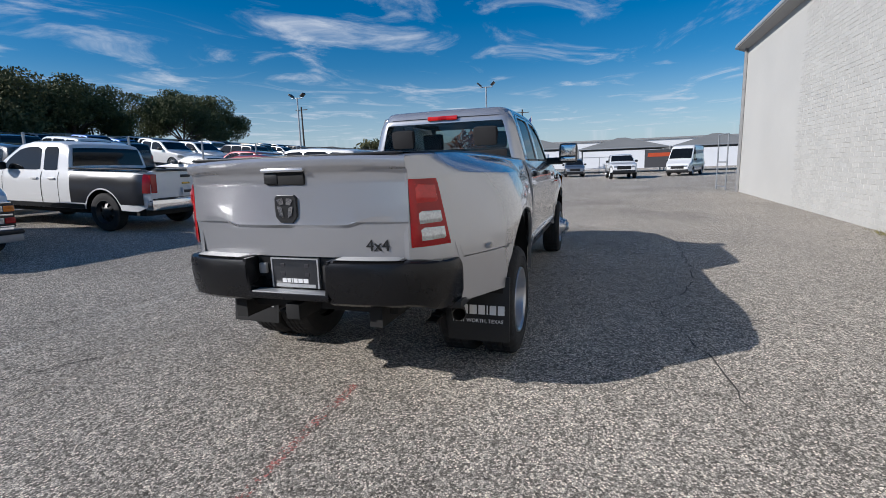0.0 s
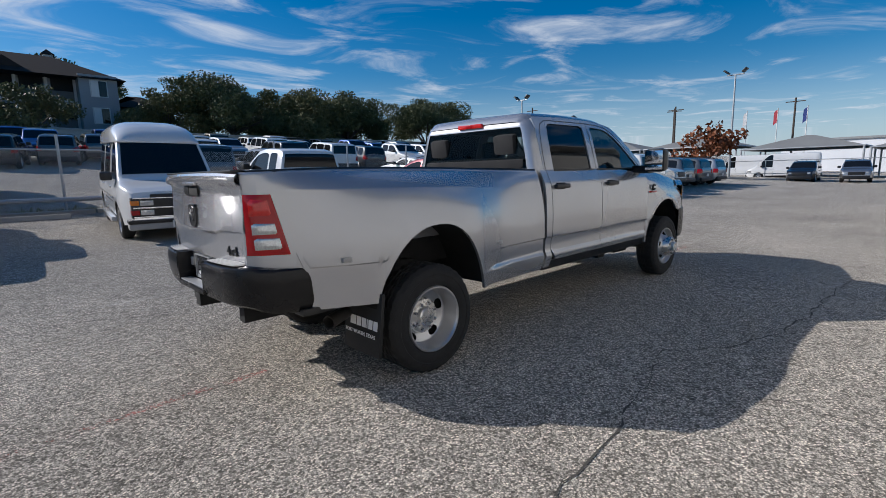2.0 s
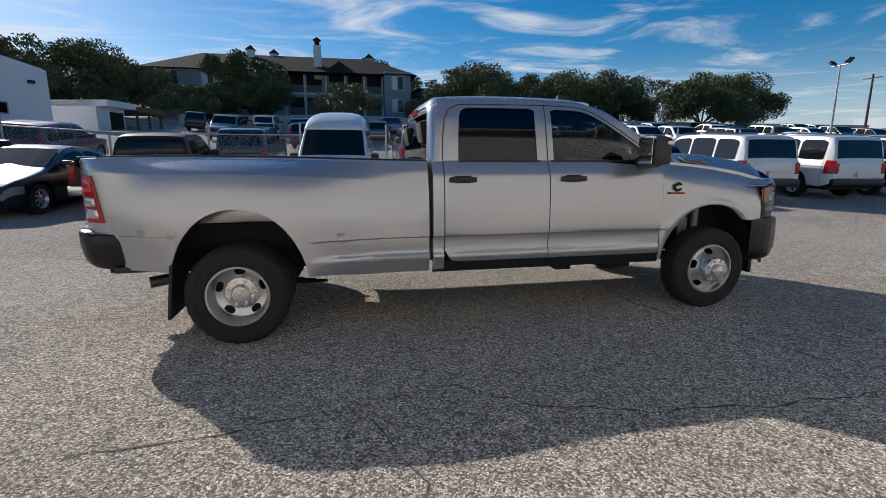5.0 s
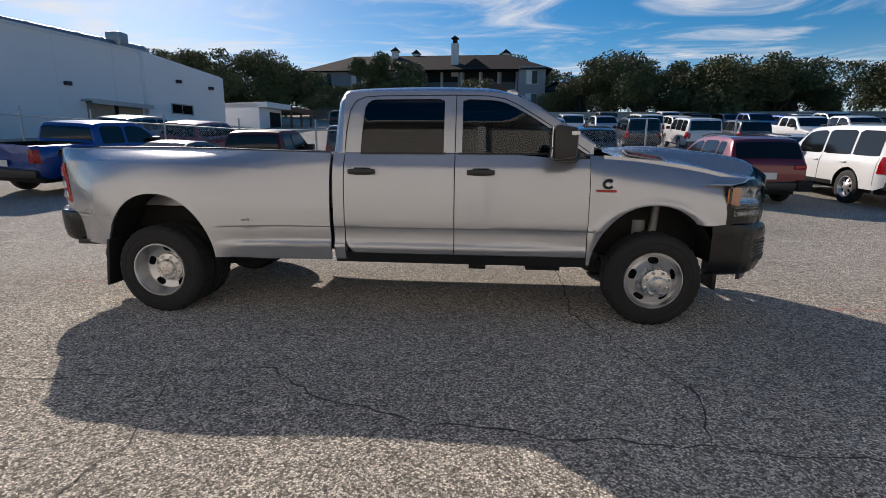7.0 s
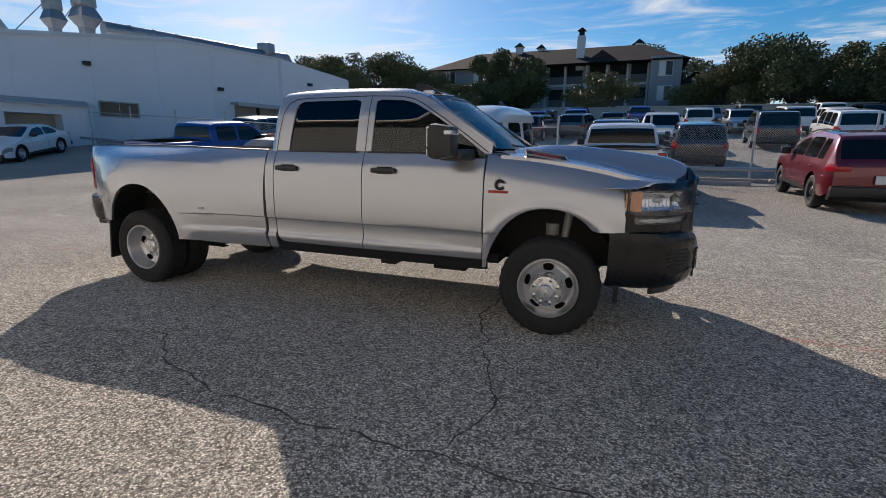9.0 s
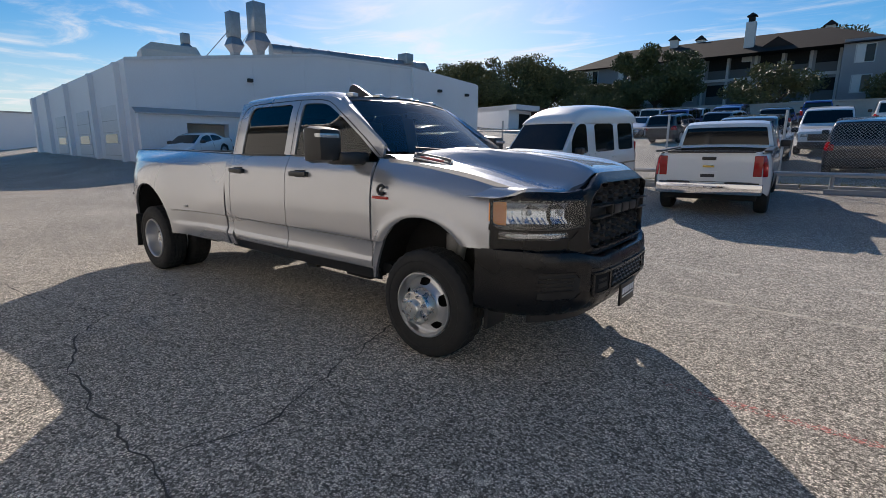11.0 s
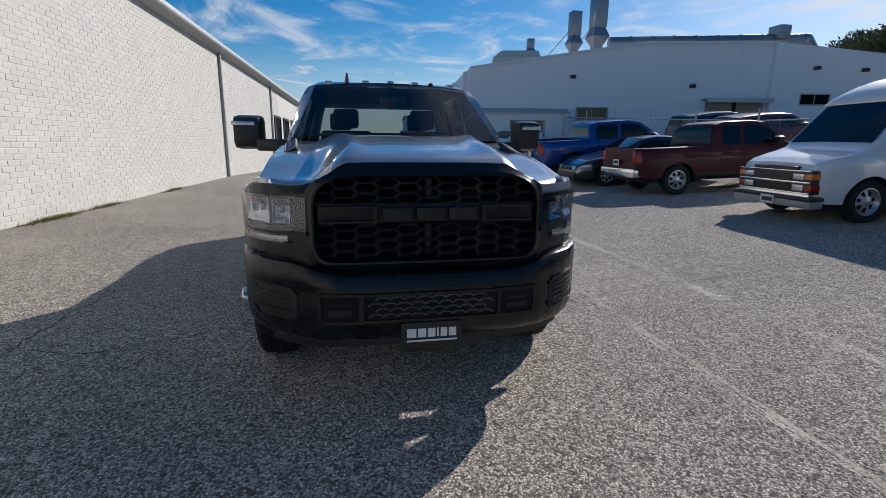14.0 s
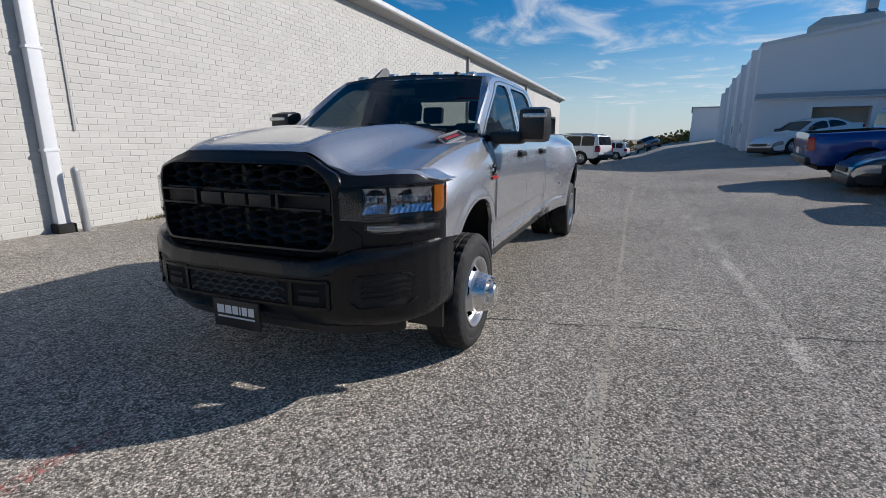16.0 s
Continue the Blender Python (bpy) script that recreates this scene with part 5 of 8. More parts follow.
for r in range(4):
    for c in range(-5, 6):
        y0, z0 = c * 0.07 + (0.035 if r % 2 else 0), 0.59 + r * 0.029
        if abs(y0) > 0.305:
            continue
        for a, b in (((-0.036, 0), (-0.018, 0.014)), ((-0.018, 0.014), (0.018, 0.014)), ((0.018, 0.014), (0.036, 0))):
            tube(bm, (bump_x(abs(y0)) + 0.034, y0 + a[0], z0 + a[1]), (bump_x(abs(y0)) + 0.034, y0 + b[0], z0 + b[1]), 0.006, 5)
part("lower_mesh", bm, M_GRILLE, bumper)
pl = part("front_plate", boxes((5.335, 5.352, -0.158, 0.152, 0.4, 0.556), bevel=0.004), M_BLACKPL, truck, "black dealer plate with white print")
bm = bmesh.new()
y = -0.13
for w in (0.056, 0.05, 0.047, 0.018, 0.042, 0.047):
    box(bm, 5.3525, 5.3545, y, y + w - 0.009, 0.478, 0.524)
    y += w
box(bm, 5.3525, 5.3545, -0.13, 0.125, 0.455, 0.464)
part("print", bm, M_PRINT, pl, smooth=False)
front_strip("air_dam", -0.82, 0.82, lambda y: 0.385, lambda y: 0.46, lambda a, z: -0.1, M_BLACKPL, n=27, thick=0.03, plan=bump_x)
for s in (1, -1):
    part("splash_flap", boxes((4.72, 4.755, s * 0.72, s * 0.95, 0.32, 0.62), bevel=0.01), M_BLACKPL, truck)

# ---- bed and tailgate ----
TG = [(0.04, 1.452), (0.01, 1.454), (-0.018, 1.45), (-0.03, 1.435), (-0.032, 1.41), (-0.026, 1.395), (-0.002, 1.372), (0.006, 1.35), (0.006, 1.3), (0.0, 1.2), (-0.004, 1.1), (-0.006, 1.085), (0.008, 1.066), (0.008, 1.05), (0.012, 0.98), (0.018, 0.905), (0.06, 0.9)]
yl = span(-0.7, 0.7, 41)
vs = []
for y in yl:
    a = abs(y)
    dip = 0.045 * sstep(0.34, 0.52, a)
    fade = sstep(0.67, 0.6, a)
    for x, z in TG:
        g = z > 1.38
        on = 1.04 < z < 1.095
        zz = z + (dip if on else 0.6 * dip * fade if 0.97 < z < 1.05 else 0) - (0.014 * (a / 0.7) ** 3 if g else 0)
        xx = x if not on else x * fade + 0.004 * (1 - fade)
        vs.append((-1.238 + 0.055 * (a / 0.7) ** 2 + xx, y, zz))
tg = mesh_ob("tailgate", vs, grid_faces(len(yl), len(TG)), M_SILVER, truck, "silver tailgate with black handle", angle=32)
part("tailgate_inner", boxes((-1.16, -1.12, -0.69, 0.69, 0.9, 1.44)), M_SILVER, tg)
part("tailgate_cap", boxes((-1.215, -1.125, -0.66, 0.66, 1.447, 1.462), bevel=0.006), M_BLACKPL, tg)
part("handle_recess", boxes((-1.2445, -1.2, -0.125, 0.125, 1.302, 1.378), bevel=0.014), M_DARK, tg)
part("tailgate_handle", boxes((-1.268, -1.22, -0.138, 0.138, 1.372, 1.392), bevel=0.009), M_SILVER, tg, "silver lip of the tailgate handle")
part("handle_grip", boxes((-1.25, -1.22, 0.04, 0.13, 1.31, 1.37), bevel=0.01), M_BLACKPL, tg)
bm = bmesh.new()
q = [(-0.055, 1.252), (0.055, 1.252), (0.071, 1.235), (0.071, 1.13), (0.04, 1.095), (-0.04, 1.095), (-0.071, 1.13), (-0.071, 1.235)]
a = [bm.verts.new((-1.225, p, z)) for p, z in q]
b = [bm.verts.new((-1.252, p * 0.94, 1.17 + (z - 1.17) * 0.94)) for p, z in q]
bm.faces.new(b)
for i in range(8):
    bm.faces.new((a[i], a[(i + 1) % 8], b[(i + 1) % 8], b[i]))
bd = part("tailgate_badge", bm, M_BLACKPL, tg, "black shield badge with bright emblem", angle=20)
bm = bmesh.new()
for pts in ([(-0.052, 1.225), (-0.012, 1.235), (-0.006, 1.2), (-0.034, 1.195)], [(0.052, 1.225), (0.034, 1.195), (0.006, 1.2), (0.012, 1.235)], [(-0.05, 1.19), (-0.02, 1.18), (-0.014, 1.125), (-0.04, 1.14)], [(0.05, 1.19), (0.04, 1.14), (0.014, 1.125), (0.02, 1.18)]):
    a = [bm.verts.new((-1.2525, p, z)) for p, z in pts]
    b = [bm.verts.new((-1.257, p, z)) for p, z in pts]
    bm.faces.new(b)
    for i in range(4):
        bm.faces.new((a[i], a[(i + 1) % 4], b[(i + 1) % 4], b[i]))
part("emblem", bm, M_CHROME, bd, smooth=False)
text_ob("badge_text", "4x4", 0.088, pose(-1.194, -0.52, 0.945, 90, 0, -90 + 6), M_BLACKPL, tg, 0.006)
zf = 0.93
vs = [(-1.12, -0.72, 1.42), (1.47, -0.72, 1.42), (1.47, 0.72, 1.42), (-1.12, 0.72, 1.42), (-1.12, -0.72, zf), (1.47, -0.72, zf), (1.47, 0.72, zf), (-1.12, 0.72, zf)]
mesh_ob("bed_box", vs, [(4, 5, 6, 7), (0, 1, 5, 4), (1, 2, 6, 5), (2, 3, 7, 6)], M_SILVER, truck, smooth=False)
for s in (1, -1):
    part("wheel_hump", boxes((-0.53, 0.57, s * 0.5, s * 0.73, 0.92, 1.08), bevel=0.03), M_SILVER, truck)
    part("corner_post", boxes((-1.16, -1.1, s * 0.66, s * 0.715, 0.9, 1.44), bevel=0.01), M_SILVER, truck)
part("bed_front_rail", boxes((1.44, 1.488, -0.82, 0.82, 1.37, 1.432), bevel=0.01), M_SILVER, truck)
# ---- rear bumper ----
RB = [(0.09, 0.9), (0.012, 0.898), (-0.006, 0.888), (-0.014, 0.865), (-0.014, 0.79), (-0.004, 0.715), (0.012, 0.665), (0.04, 0.645), (0.12, 0.64)]
RBX = [(0.26, -1.297), (0.45, -1.288), (0.6, -1.268), (0.7, -1.235), (0.77, -1.185), (0.82, -1.125), (0.855, -1.05), (0.878, -0.97), (0.888, -0.86)]


def rear_x(a):
    return curve(a, RBX)


for s in (1, -1):
    ysl = [0.26 + 0.628 * math.sin(q) for q in np.linspace(0, math.pi / 2, 30)]
    vs = []
    for a in ysl:
        side = sstep(0.7, 0.9, a)
        for dx, z in RB:
            ix = dx * (1 - 0.75 * side)
            vs.append((rear_x(a) + ix, s * (a - dx * 0.6 * side), z - 0.022 * side * (1 if z > 0.8 else 0) - 0.045 * side * (1 if z < 0.73 else 0)))
    rbp = mesh_ob("rear_bumper", vs, grid_faces(len(ysl), len(RB), flip=s < 0), M_BUMPER, truck, "satin black rear step bumper", angle=35)
    ev = []
    for y in np.linspace(0.29, 0.68, 14):
        for k in (0.006, 0.1):
            ev.append((rear_x(y) + k, s * y, 0.904))
    pd = mesh_ob("step_pad", ev, grid_faces(14, 2, flip=s > 0), M_BLACKPL, rbp)
    for k in range(5):
        rv = [(rear_x(y) + 0.014 + k * 0.017 + e, s * y, 0.9045 + h) for y in np.linspace(0.31, 0.66, 10) for e, h in ((0, 0), (0.002, 0.006), (0.007, 0.006), (0.009, 0))]
        mesh_ob("tread_rib", rv, grid_faces(10, 4, flip=s > 0), M_GREYTRIM, pd)
    bv = boxes((-1.306, -1.17, min(s * 0.26, s * 0.28), max(s * 0.26, s * 0.28), 0.69, 0.9), bevel=0.006)
    for v in bv.verts:
        if v.co.z < 0.8:
            v.co.y *= 0.93
    part("notch_side", bv, M_BUMPER, rbp)
part("bumper_centre", boxes((-1.31, -1.19, -0.265, 0.265, 0.675, 0.712), (-1.2, -1.185, -0.275, 0.275, 0.7, 0.9), bevel=0.008), M_BUMPER, truck)
part("bumper_lip", boxes((-1.3, -1.22, -0.24, 0.24, 0.708, 0.716), bevel=0.003), M_GALV, truck)
hp = part("plate_holder", boxes((-1.216, -1.2, -0.152, 0.152, 0.722, 0.892), bevel=0.004), M_PLATEBACK, truck, "dark glossy empty plate holder with white print")
part("holder_rim", boxes((-1.22, -1.2, -0.158, -0.148, 0.722, 0.892), (-1.22, -1.2, 0.148, 0.158, 0.722, 0.892), (-1.22, -1.2, -0.158, 0.158, 0.886, 0.894), bevel=0.002), M_GALV, hp)
bm = bmesh.new()
y = -0.085
for w in (0.038, 0.034, 0.032, 0.013, 0.028, 0.032):
    box(bm, -1.2185, -1.216, y, y + w - 0.006, 0.752, 0.776)
    y += w
part("print", bm, M_PRINT, hp, smooth=False)
part("print_band", boxes((-1.2185, -1.216, -0.13, 0.13, 0.726, 0.745)), M_GALV, hp, smooth=False)
for yy in (-0.08, 0.08):
    for zz in (0.79, 0.84):
        part("mount_slot", boxes((-1.218, -1.2155, yy - 0.014, yy + 0.014, zz, zz + 0.022), bevel=0.001), M_INK, hp, smooth=False)
part("trailer_socket", boxes((-1.225, -1.2, -0.245, -0.185, 0.76, 0.86), bevel=0.01), M_DARK, truck)
part("plate_lamp", boxes((-1.225, -1.2, 0.19, 0.24, 0.8, 0.86), bevel=0.008), M_GREYTRIM, truck)
part("tow_receiver", boxes((-1.27, -1.0, -0.045, 0.045, 0.55, 0.64), (-1.05, -0.95, -0.55, 0.55, 0.55, 0.63), bevel=0.008), M_DARK, truck)
# exhaust
v, f = lathe([(0.043, -0.2), (0.045, 0.0), (0.041, 0.0), (0.038, -0.15)], 18, "z")
mm = look((-0.74, -0.82, 0.475), (-0.2, -0.6, 0.53))
mesh_ob("exhaust_pipe", [mm @ Vector(p) for p in v], f, M_EXHAUST, truck, "dull dark steel exhaust tip")
for s in (1, -1):
    part("bed_skirt", boxes((-0.95, -0.5, s * 0.72, s * 0.9, 0.575, 0.62), bevel=0.01), M_BLACKPL, truck)

# ---- chassis ----
part("frame_rail", boxes((-1.15, 4.9, 0.42, 0.5, 0.5, 0.68)), M_DARK, truck)
part("frame_rail", boxes((-1.15, 4.9, -0.5, -0.42, 0.5, 0.68)), M_DARK, truck)
part("cab_floor", boxes((1.56, 3.8, -0.85, 0.85, 0.52, 0.6), (3.7, 5.1, -0.6, 0.6, 0.55, 1.2), (-1.1, 1.45, -0.68, 0.68, 0.72, 0.91)), M_DARK, truck)
part("fuel_tank", boxes((1.6, 2.9, 0.5, 0.8, 0.4, 0.52), bevel=0.03), M_DARK, truck)
part("running_gear_bracket", boxes((2.7, 2.85, -0.85, -0.7, 0.42, 0.47), bevel=0.01), M_DARK, truck)
part("running_gear_bracket", boxes((3.2, 3.5, -0.8, -0.6, 0.41, 0.46), bevel=0.01), M_DARK, truck)
for x in (-0.04, 4.235):
    bm = bmesh.new()
    tube(bm, (x, -0.8, 0.392), (x, 0.8, 0.392), 0.055, 12)
    bmesh.ops.create_uvsphere(bm, u_segments=14, v_segments=10, radius=0.17, matrix=Matrix.Translation((x, 0.0 if x < 1 else 0.2, 0.392)))
    part("axle", bm, M_DARK, truck)
bm = bmesh.new()
tube(bm, (0.15, 0, 0.43), (2.6, 0, 0.5), 0.045, 10)
part("drive_shaft", bm, M_DARK, truck)
for s in (1, -1):
    bm = bmesh.new()
    for k in range(4):
        box(bm, -0.62 + k * 0.1, 0.62 - k * 0.1, s * 0.55, s * 0.62, 0.36 + k * 0.014, 0.372 + k * 0.014)
    part("leaf_spring", bm, M_DARK, truck)
    bm = bmesh.new()
    tube(bm, (4.28, s * 0.66, 0.5), (4.34, s * 0.6, 1.0), 0.035, 10)
    tube(bm, (4.2, s * 0.56, 0.52), (4.2, s * 0.56, 0.85), 0.07, 12)
    part("shock_absorber", bm, M_GREYTRIM, truck)

# ---- wheels ----
def big_wheel(x, y, s, front):
    """A wheel whose outer sidewall lies at y; front rims bulge out, rear ones are dished."""
    hub = new("wheel")
    hub.empty_display_size = 0.1
    hub.parent = truck
    hub.matrix_basis = pose(x, y, 0.392) @ (Matrix.Identity(4) if s > 0 else pose(0, 0, 0, 0, 0, 180))
    N, R, W = 96, 0.395, 0.24
    tread = [(R - 0.03, -W + 0.004), (R - 0.012, -W + 0.02), (R - 0.001, -W + 0.035), (R, -W + 0.07), (R - 0.009, -W + 0.074), (R - 0.009, -W + 0.084), (R, -W + 0.088), (R, -W / 2 - 0.008), (R - 0.009, -W / 2 - 0.005), (R - 0.009, -W / 2 + 0.005), (R, -W / 2 + 0.008), (R, -0.088), (R - 0.009, -0.084), (R - 0.009, -0.074), (R, -0.07), (R - 0.001, -0.035), (R - 0.012, -0.02), (R - 0.03, -0.004)]
    side = [(R - 0.06, 0.004), (R - 0.075, 0.004), (R - 0.08, 0.0), (0.29, 0.003), (0.265, 0.0), (0.245, -0.008), (0.232, -0.02)]
    inner = [(0.232, -W + 0.01), (0.28, -W), (R - 0.06, -W - 0.002)]
    prof = inner + tread + side
    vs = []
    for i in range(N):
        a = 2 * math.pi * i / N
        for k, (r, o) in enumerate(prof):
            if len(inner) + 2 <= k < len(inner) + len(tread) - 2 and i % 3 == 0 and r > R - 0.005:
                r -= 0.008
            if k in (len(inner) + 1, len(inner) + len(tread) - 2) and i % 3 == 0:
                r -= 0.006
            vs.append((r * math.cos(a), o, r * math.sin(a)))
    mesh_ob("tyre", vs, grid_faces(N, len(prof), close_u=True), M_TYRE, hub, "black ribbed truck tyre", angle=30)
    if front:
        rp = [(0.24, -0.012), (0.236, 0.0), (0.228, 0.0), (0.222, -0.012), (0.21, -0.05), (0.2, -0.058), (0.17, -0.04), (0.145, -0.012), (0.136, 0.004)]
        hp2 = [(0.136, 0.0), (0.134, 0.02), (0.128, 0.03), (0.122, 0.07), (0.116, 0.08), (0.068, 0.084), (0.064, 0.118), (0.057, 0.127), (0.001, 0.13)]
        lug = 0.083
    else:
        rp = [(0.24, -0.012), (0.236, 0.0), (0.226, 0.0), (0.218, -0.015), (0.212, -0.06), (0.202, -0.125), (0.195, -0.138), (0.17, -0.15), (0.14, -0.16), (0.13, -0.164)]
        hp2 = [(0.132, -0.167), (0.13, -0.135), (0.122, -0.125), (0.075, -0.12), (0.07, -0.09), (0.06, -0.08), (0.001, -0.077)]
        lug = -0.121
    # fine rings, so that the five oval hand holes have round edges
    lens_ = [0.0]
    for p, q in zip(rp, rp[1:]):
        lens_.append(lens_[-1] + math.hypot(q[0] - p[0], q[1] - p[1]))
    ts = sorted(set(np.linspace(0, lens_[-1], 34)) | set(lens_))
    fine = [(float(np.interp(t, lens_, [p[0] for p in rp])), float(np.interp(t, lens_, [p[1] for p in rp]))) for t in ts]
    M, n, rc, hr, hw_ = 120, len(fine), 0.17, 0.024, 0.042
    vs, fs = [], []
    inside = []
    for i in range(M):
        a = 2 * math.pi * i / M
        c = round((a - 0.3) / (2 * math.pi / 5)) * 2 * math.pi / 5 + 0.3
        for r, o in fine:
            u, w, b = (a - c) * rc / hw_, (r - rc) / hr, a
            e = (abs(u) ** 2.6 + abs(w) ** 2.6) ** (1 / 2.6)
            inside.append(e < 1.0)
            if 0.88 < e < 1.1 and abs(w) < 1.1:
                b, r = c + (a - c) / e, rc + (r - rc) / e
                inside[-1] = False
            vs.append((r * math.cos(b), o, r * math.sin(b)))
    keep = [f for f in grid_faces(M, n, close_u=True) if not any(inside[k] for k in f)]
    mesh_ob("rim", vs, keep, M_STEELWHEEL, hub, "bright steel wheel with oval holes", angle=18)
    v, f = lathe([(0.215, -0.2), (0.215, -0.185 if not front else -0.11), (0.05, -0.19 if not front else -0.12)], 24)
    mesh_ob("rim_barrel", v, f, M_DARK, hub)
    v, f = lathe(hp2, 32)
    hc = mesh_ob("hub_cover", v, f, M_HUBCAP, hub, angle=30)
    for k in range(8):
        a = 2 * math.pi * (k + 0.5) / 8
        bm = bmesh.new()
        bmesh.ops.create_cone(bm, cap_ends=True, segments=6, radius1=0.015, radius2=0.012, depth=0.024, matrix=pose(0.096 * math.cos(a), lug + 0.008, 0.096 * math.sin(a), -90))
        part("lug_nut", bm, M_CHROME, hc)
    return hub


for s in (1, -1):
    big_wheel(4.235, s * 1.0, s, True)
    big_wheel(-0.04, s * 1.085, s, False)
    big_wheel(-0.04, s * 0.79, s, False)

# ---- inside the cab ----
def seat(x, y, w, parent):
    bm = boxes((x - 0.25, x + 0.27, y - w / 2, y + w / 2, 0.85, 1.0), bevel=0.05)
    st = part("seat", bm, M_SEAT, parent, "dark grey cloth seat")
    bm = bmesh.new()
    box(bm, -0.07, 0.07, -w / 2, w / 2, 0, 0.62, bevel=0.05)
    bmesh.ops.transform(bm, matrix=pose(x - 0.25, y, 0.95, 0, -14), verts=bm.verts)
    part("backrest", bm, M_SEAT, st)
    for yy in ([y] if w < 0.8 else [y - w * 0.33, y + w * 0.33]):
        bm = bmesh.new()
        box(bm, -0.05, 0.05, -0.13, 0.13, 0, 0.2, bevel=0.045)
        bmesh.ops.transform(bm, matrix=pose(x - 0.41, yy, 1.58, 0, -8), verts=bm.verts)
        part("headrest", bm, M_SEAT, st)
    return st


seat(2.75, 0.4, 0.52, truck)
seat(2.75, -0.4, 0.52, truck)
seat(1.95, 0.0, 1.4, truck)
bm = boxes((3.35, 3.75, -0.82, 0.82, 1.1, 1.42), bevel=0.06)
part("dashboard", bm, M_BLACKPL, truck)
v, f = lathe([(0.185 + 0.016 * math.cos(q), 0.016 * math.sin(q)) for q in np.linspace(0, 2 * math.pi, 9)], 32, "x")
mm = pose(3.2, 0.4, 1.3, 0, -24)
mesh_ob("steering_wheel", [mm @ Vector(p) for p in v], f, M_BLACKPL, truck)
bm = bmesh.new()
tube(bm, (3.2, 0.4, 1.3), (3.45, 0.4, 1.2), 0.035, 10)
for a in (0, 180, 270):
    q = mm @ Vector((0, 0.17 * math.cos(radians(a)), 0.17 * math.sin(radians(a))))
    tube(bm, (3.2, 0.4, 1.3), q, 0.02, 8)
part("steering_column", bm, M_BLACKPL, truck)
part("rear_view_mirror", boxes((3.28, 3.3, -0.11, 0.11, 1.76, 1.82), bevel=0.01), M_BLACKPL, truck)
for s in (1, -1):
    part("inner_trim", boxes((1.58, 3.4, s * 0.78, s * 0.8, 0.6, 1.4)), M_SEAT, truck)
part("seat_paper", boxes((3.5, 3.56, 0.55, 0.75, 1.425, 1.445)), M_PLATE, truck)

# ---- brick building ----
def eave(x):
    return 5.27 + 0.018 * x


bw = empty("brick_building", pose(0, -5.985, 0, 0, 0, math.degrees(math.atan(-0.042))), "long low building of white painted brick with metal eaves", "building", kind="structure")
X0, X1 = -36.0, 19.2
DOORS = [(-27.3, -25.3), (-30.6, -28.6), (-33.9, -31.9)]
vs, fs = [], []


def slab(x0, x1, z0a, z1a, z0b, z1b, y0, y1):
    o = len(vs)
    for y in (y0, y1):
        vs.extend([(x0, y, z0a), (x1, y, z0b), (x1, y, z1b), (x0, y, z1a)])
    fs.extend([tuple(o + i for i in f) for f in ((4, 5, 6, 7), (3, 2, 1, 0), (0, 1, 5, 4), (1, 2, 6, 5), (2, 3, 7, 6), (3, 0, 4, 7))])


xs_ = [X0] + [v for d in DOORS[::-1] for v in d] + [X1]
for i in range(0, len(xs_), 2):
    slab(xs_[i], xs_[i + 1], -1.5, eave(xs_[i]), -1.5, eave(xs_[i + 1]), -0.35, -0.012)
for a, b in DOORS:
    slab(a, b, 3.0, eave(a), 3.0, eave(b), -0.35, -0.012)
slab(X1 - 0.3, X1, -1.5, eave(X1), -1.5, eave(X1), -16, -0.35)
slab(X0, X0 + 0.3, -1.5, eave(X0), -1.5, eave(X0), -16, -0.35)
slab(X0, X1, -1.5, eave(X0), -1.5, eave(X1), -16.3, -16)
mesh_ob("wall", vs, fs, M_WHITEBRICK, bw, smooth=False)
for a, b in DOORS:
    dv = part("dock_door", boxes((a, b, -0.3, -0.22, -1.0, 3.0), bevel=0.01), mat("dark_dock_door", (0.03, 0.03, 0.032), 0.7), bw, "dark dock door in brick wall")
    part("door_frame", boxes((a - 0.12, a, -0.2, 0.06, -1.0, 3.1), (b, b + 0.12, -0.2, 0.06, -1.0, 3.1), (a - 0.12, b + 0.12, -0.2, 0.06, 3.0, 3.14)), M_BLACKPL, dv)
bm = bmesh.new()
q = []
for x in (X0 - 0.2, X1 + 0.25):
    q += [bm.verts.new((x, y, eave(x) + z)) for y, z in ((-16.4, 0.0), (0.34, 0.0), (0.34, 0.16), (0.3, 0.2), (-8, 1.0), (-16.4, 0.2))]
for i in range(6):
    bm.faces.new((q[i], q[(i + 1) % 6], q[6 + (i + 1) % 6], q[6 + i]))
bm.faces.new(q[:6][::-1])
bm.faces.new(q[6:])
part("roof", bm, mat("pale_metal_roof", (0.55, 0.55, 0.54), 0.45, 0.4), bw, "pale metal roof with gutter", smooth=False)
bm = bmesh.new()
q = []
for x in (X0 - 0.2, X1 + 0.25):
    q += [bm.verts.new((x, y, eave(x) + z)) for y, z in ((0.0, -0.12), (0.36, 0.02), (0.36, 0.06), (0.0, -0.06))]
for i in range(4):
    bm.faces.new((q[i], q[(i + 1) % 4], q[4 + (i + 1) % 4], q[4 + i]))
part("gutter", bm, M_GREYTRIM, bw, smooth=False)


def downspout(x, w, d, material, base):
    th = part("downspout", boxes((x - w / 2, x + w / 2, 0.004, d, -0.3, eave(x) - 0.05), bevel=0.008), material, bw, "painted downspout on brick wall")
    if base:
        part("boot", boxes((x - w * 0.75, x + w * 0.75, 0.0, d + 0.07, -0.3, 0.14), bevel=0.02), M_DARK, th)
    for z in (1.2, 2.6, 4.0):
        part("strap", boxes((x - w / 2 - 0.02, x + w / 2 + 0.02, 0.0, d + 0.008, z, z + 0.04)), material, th)


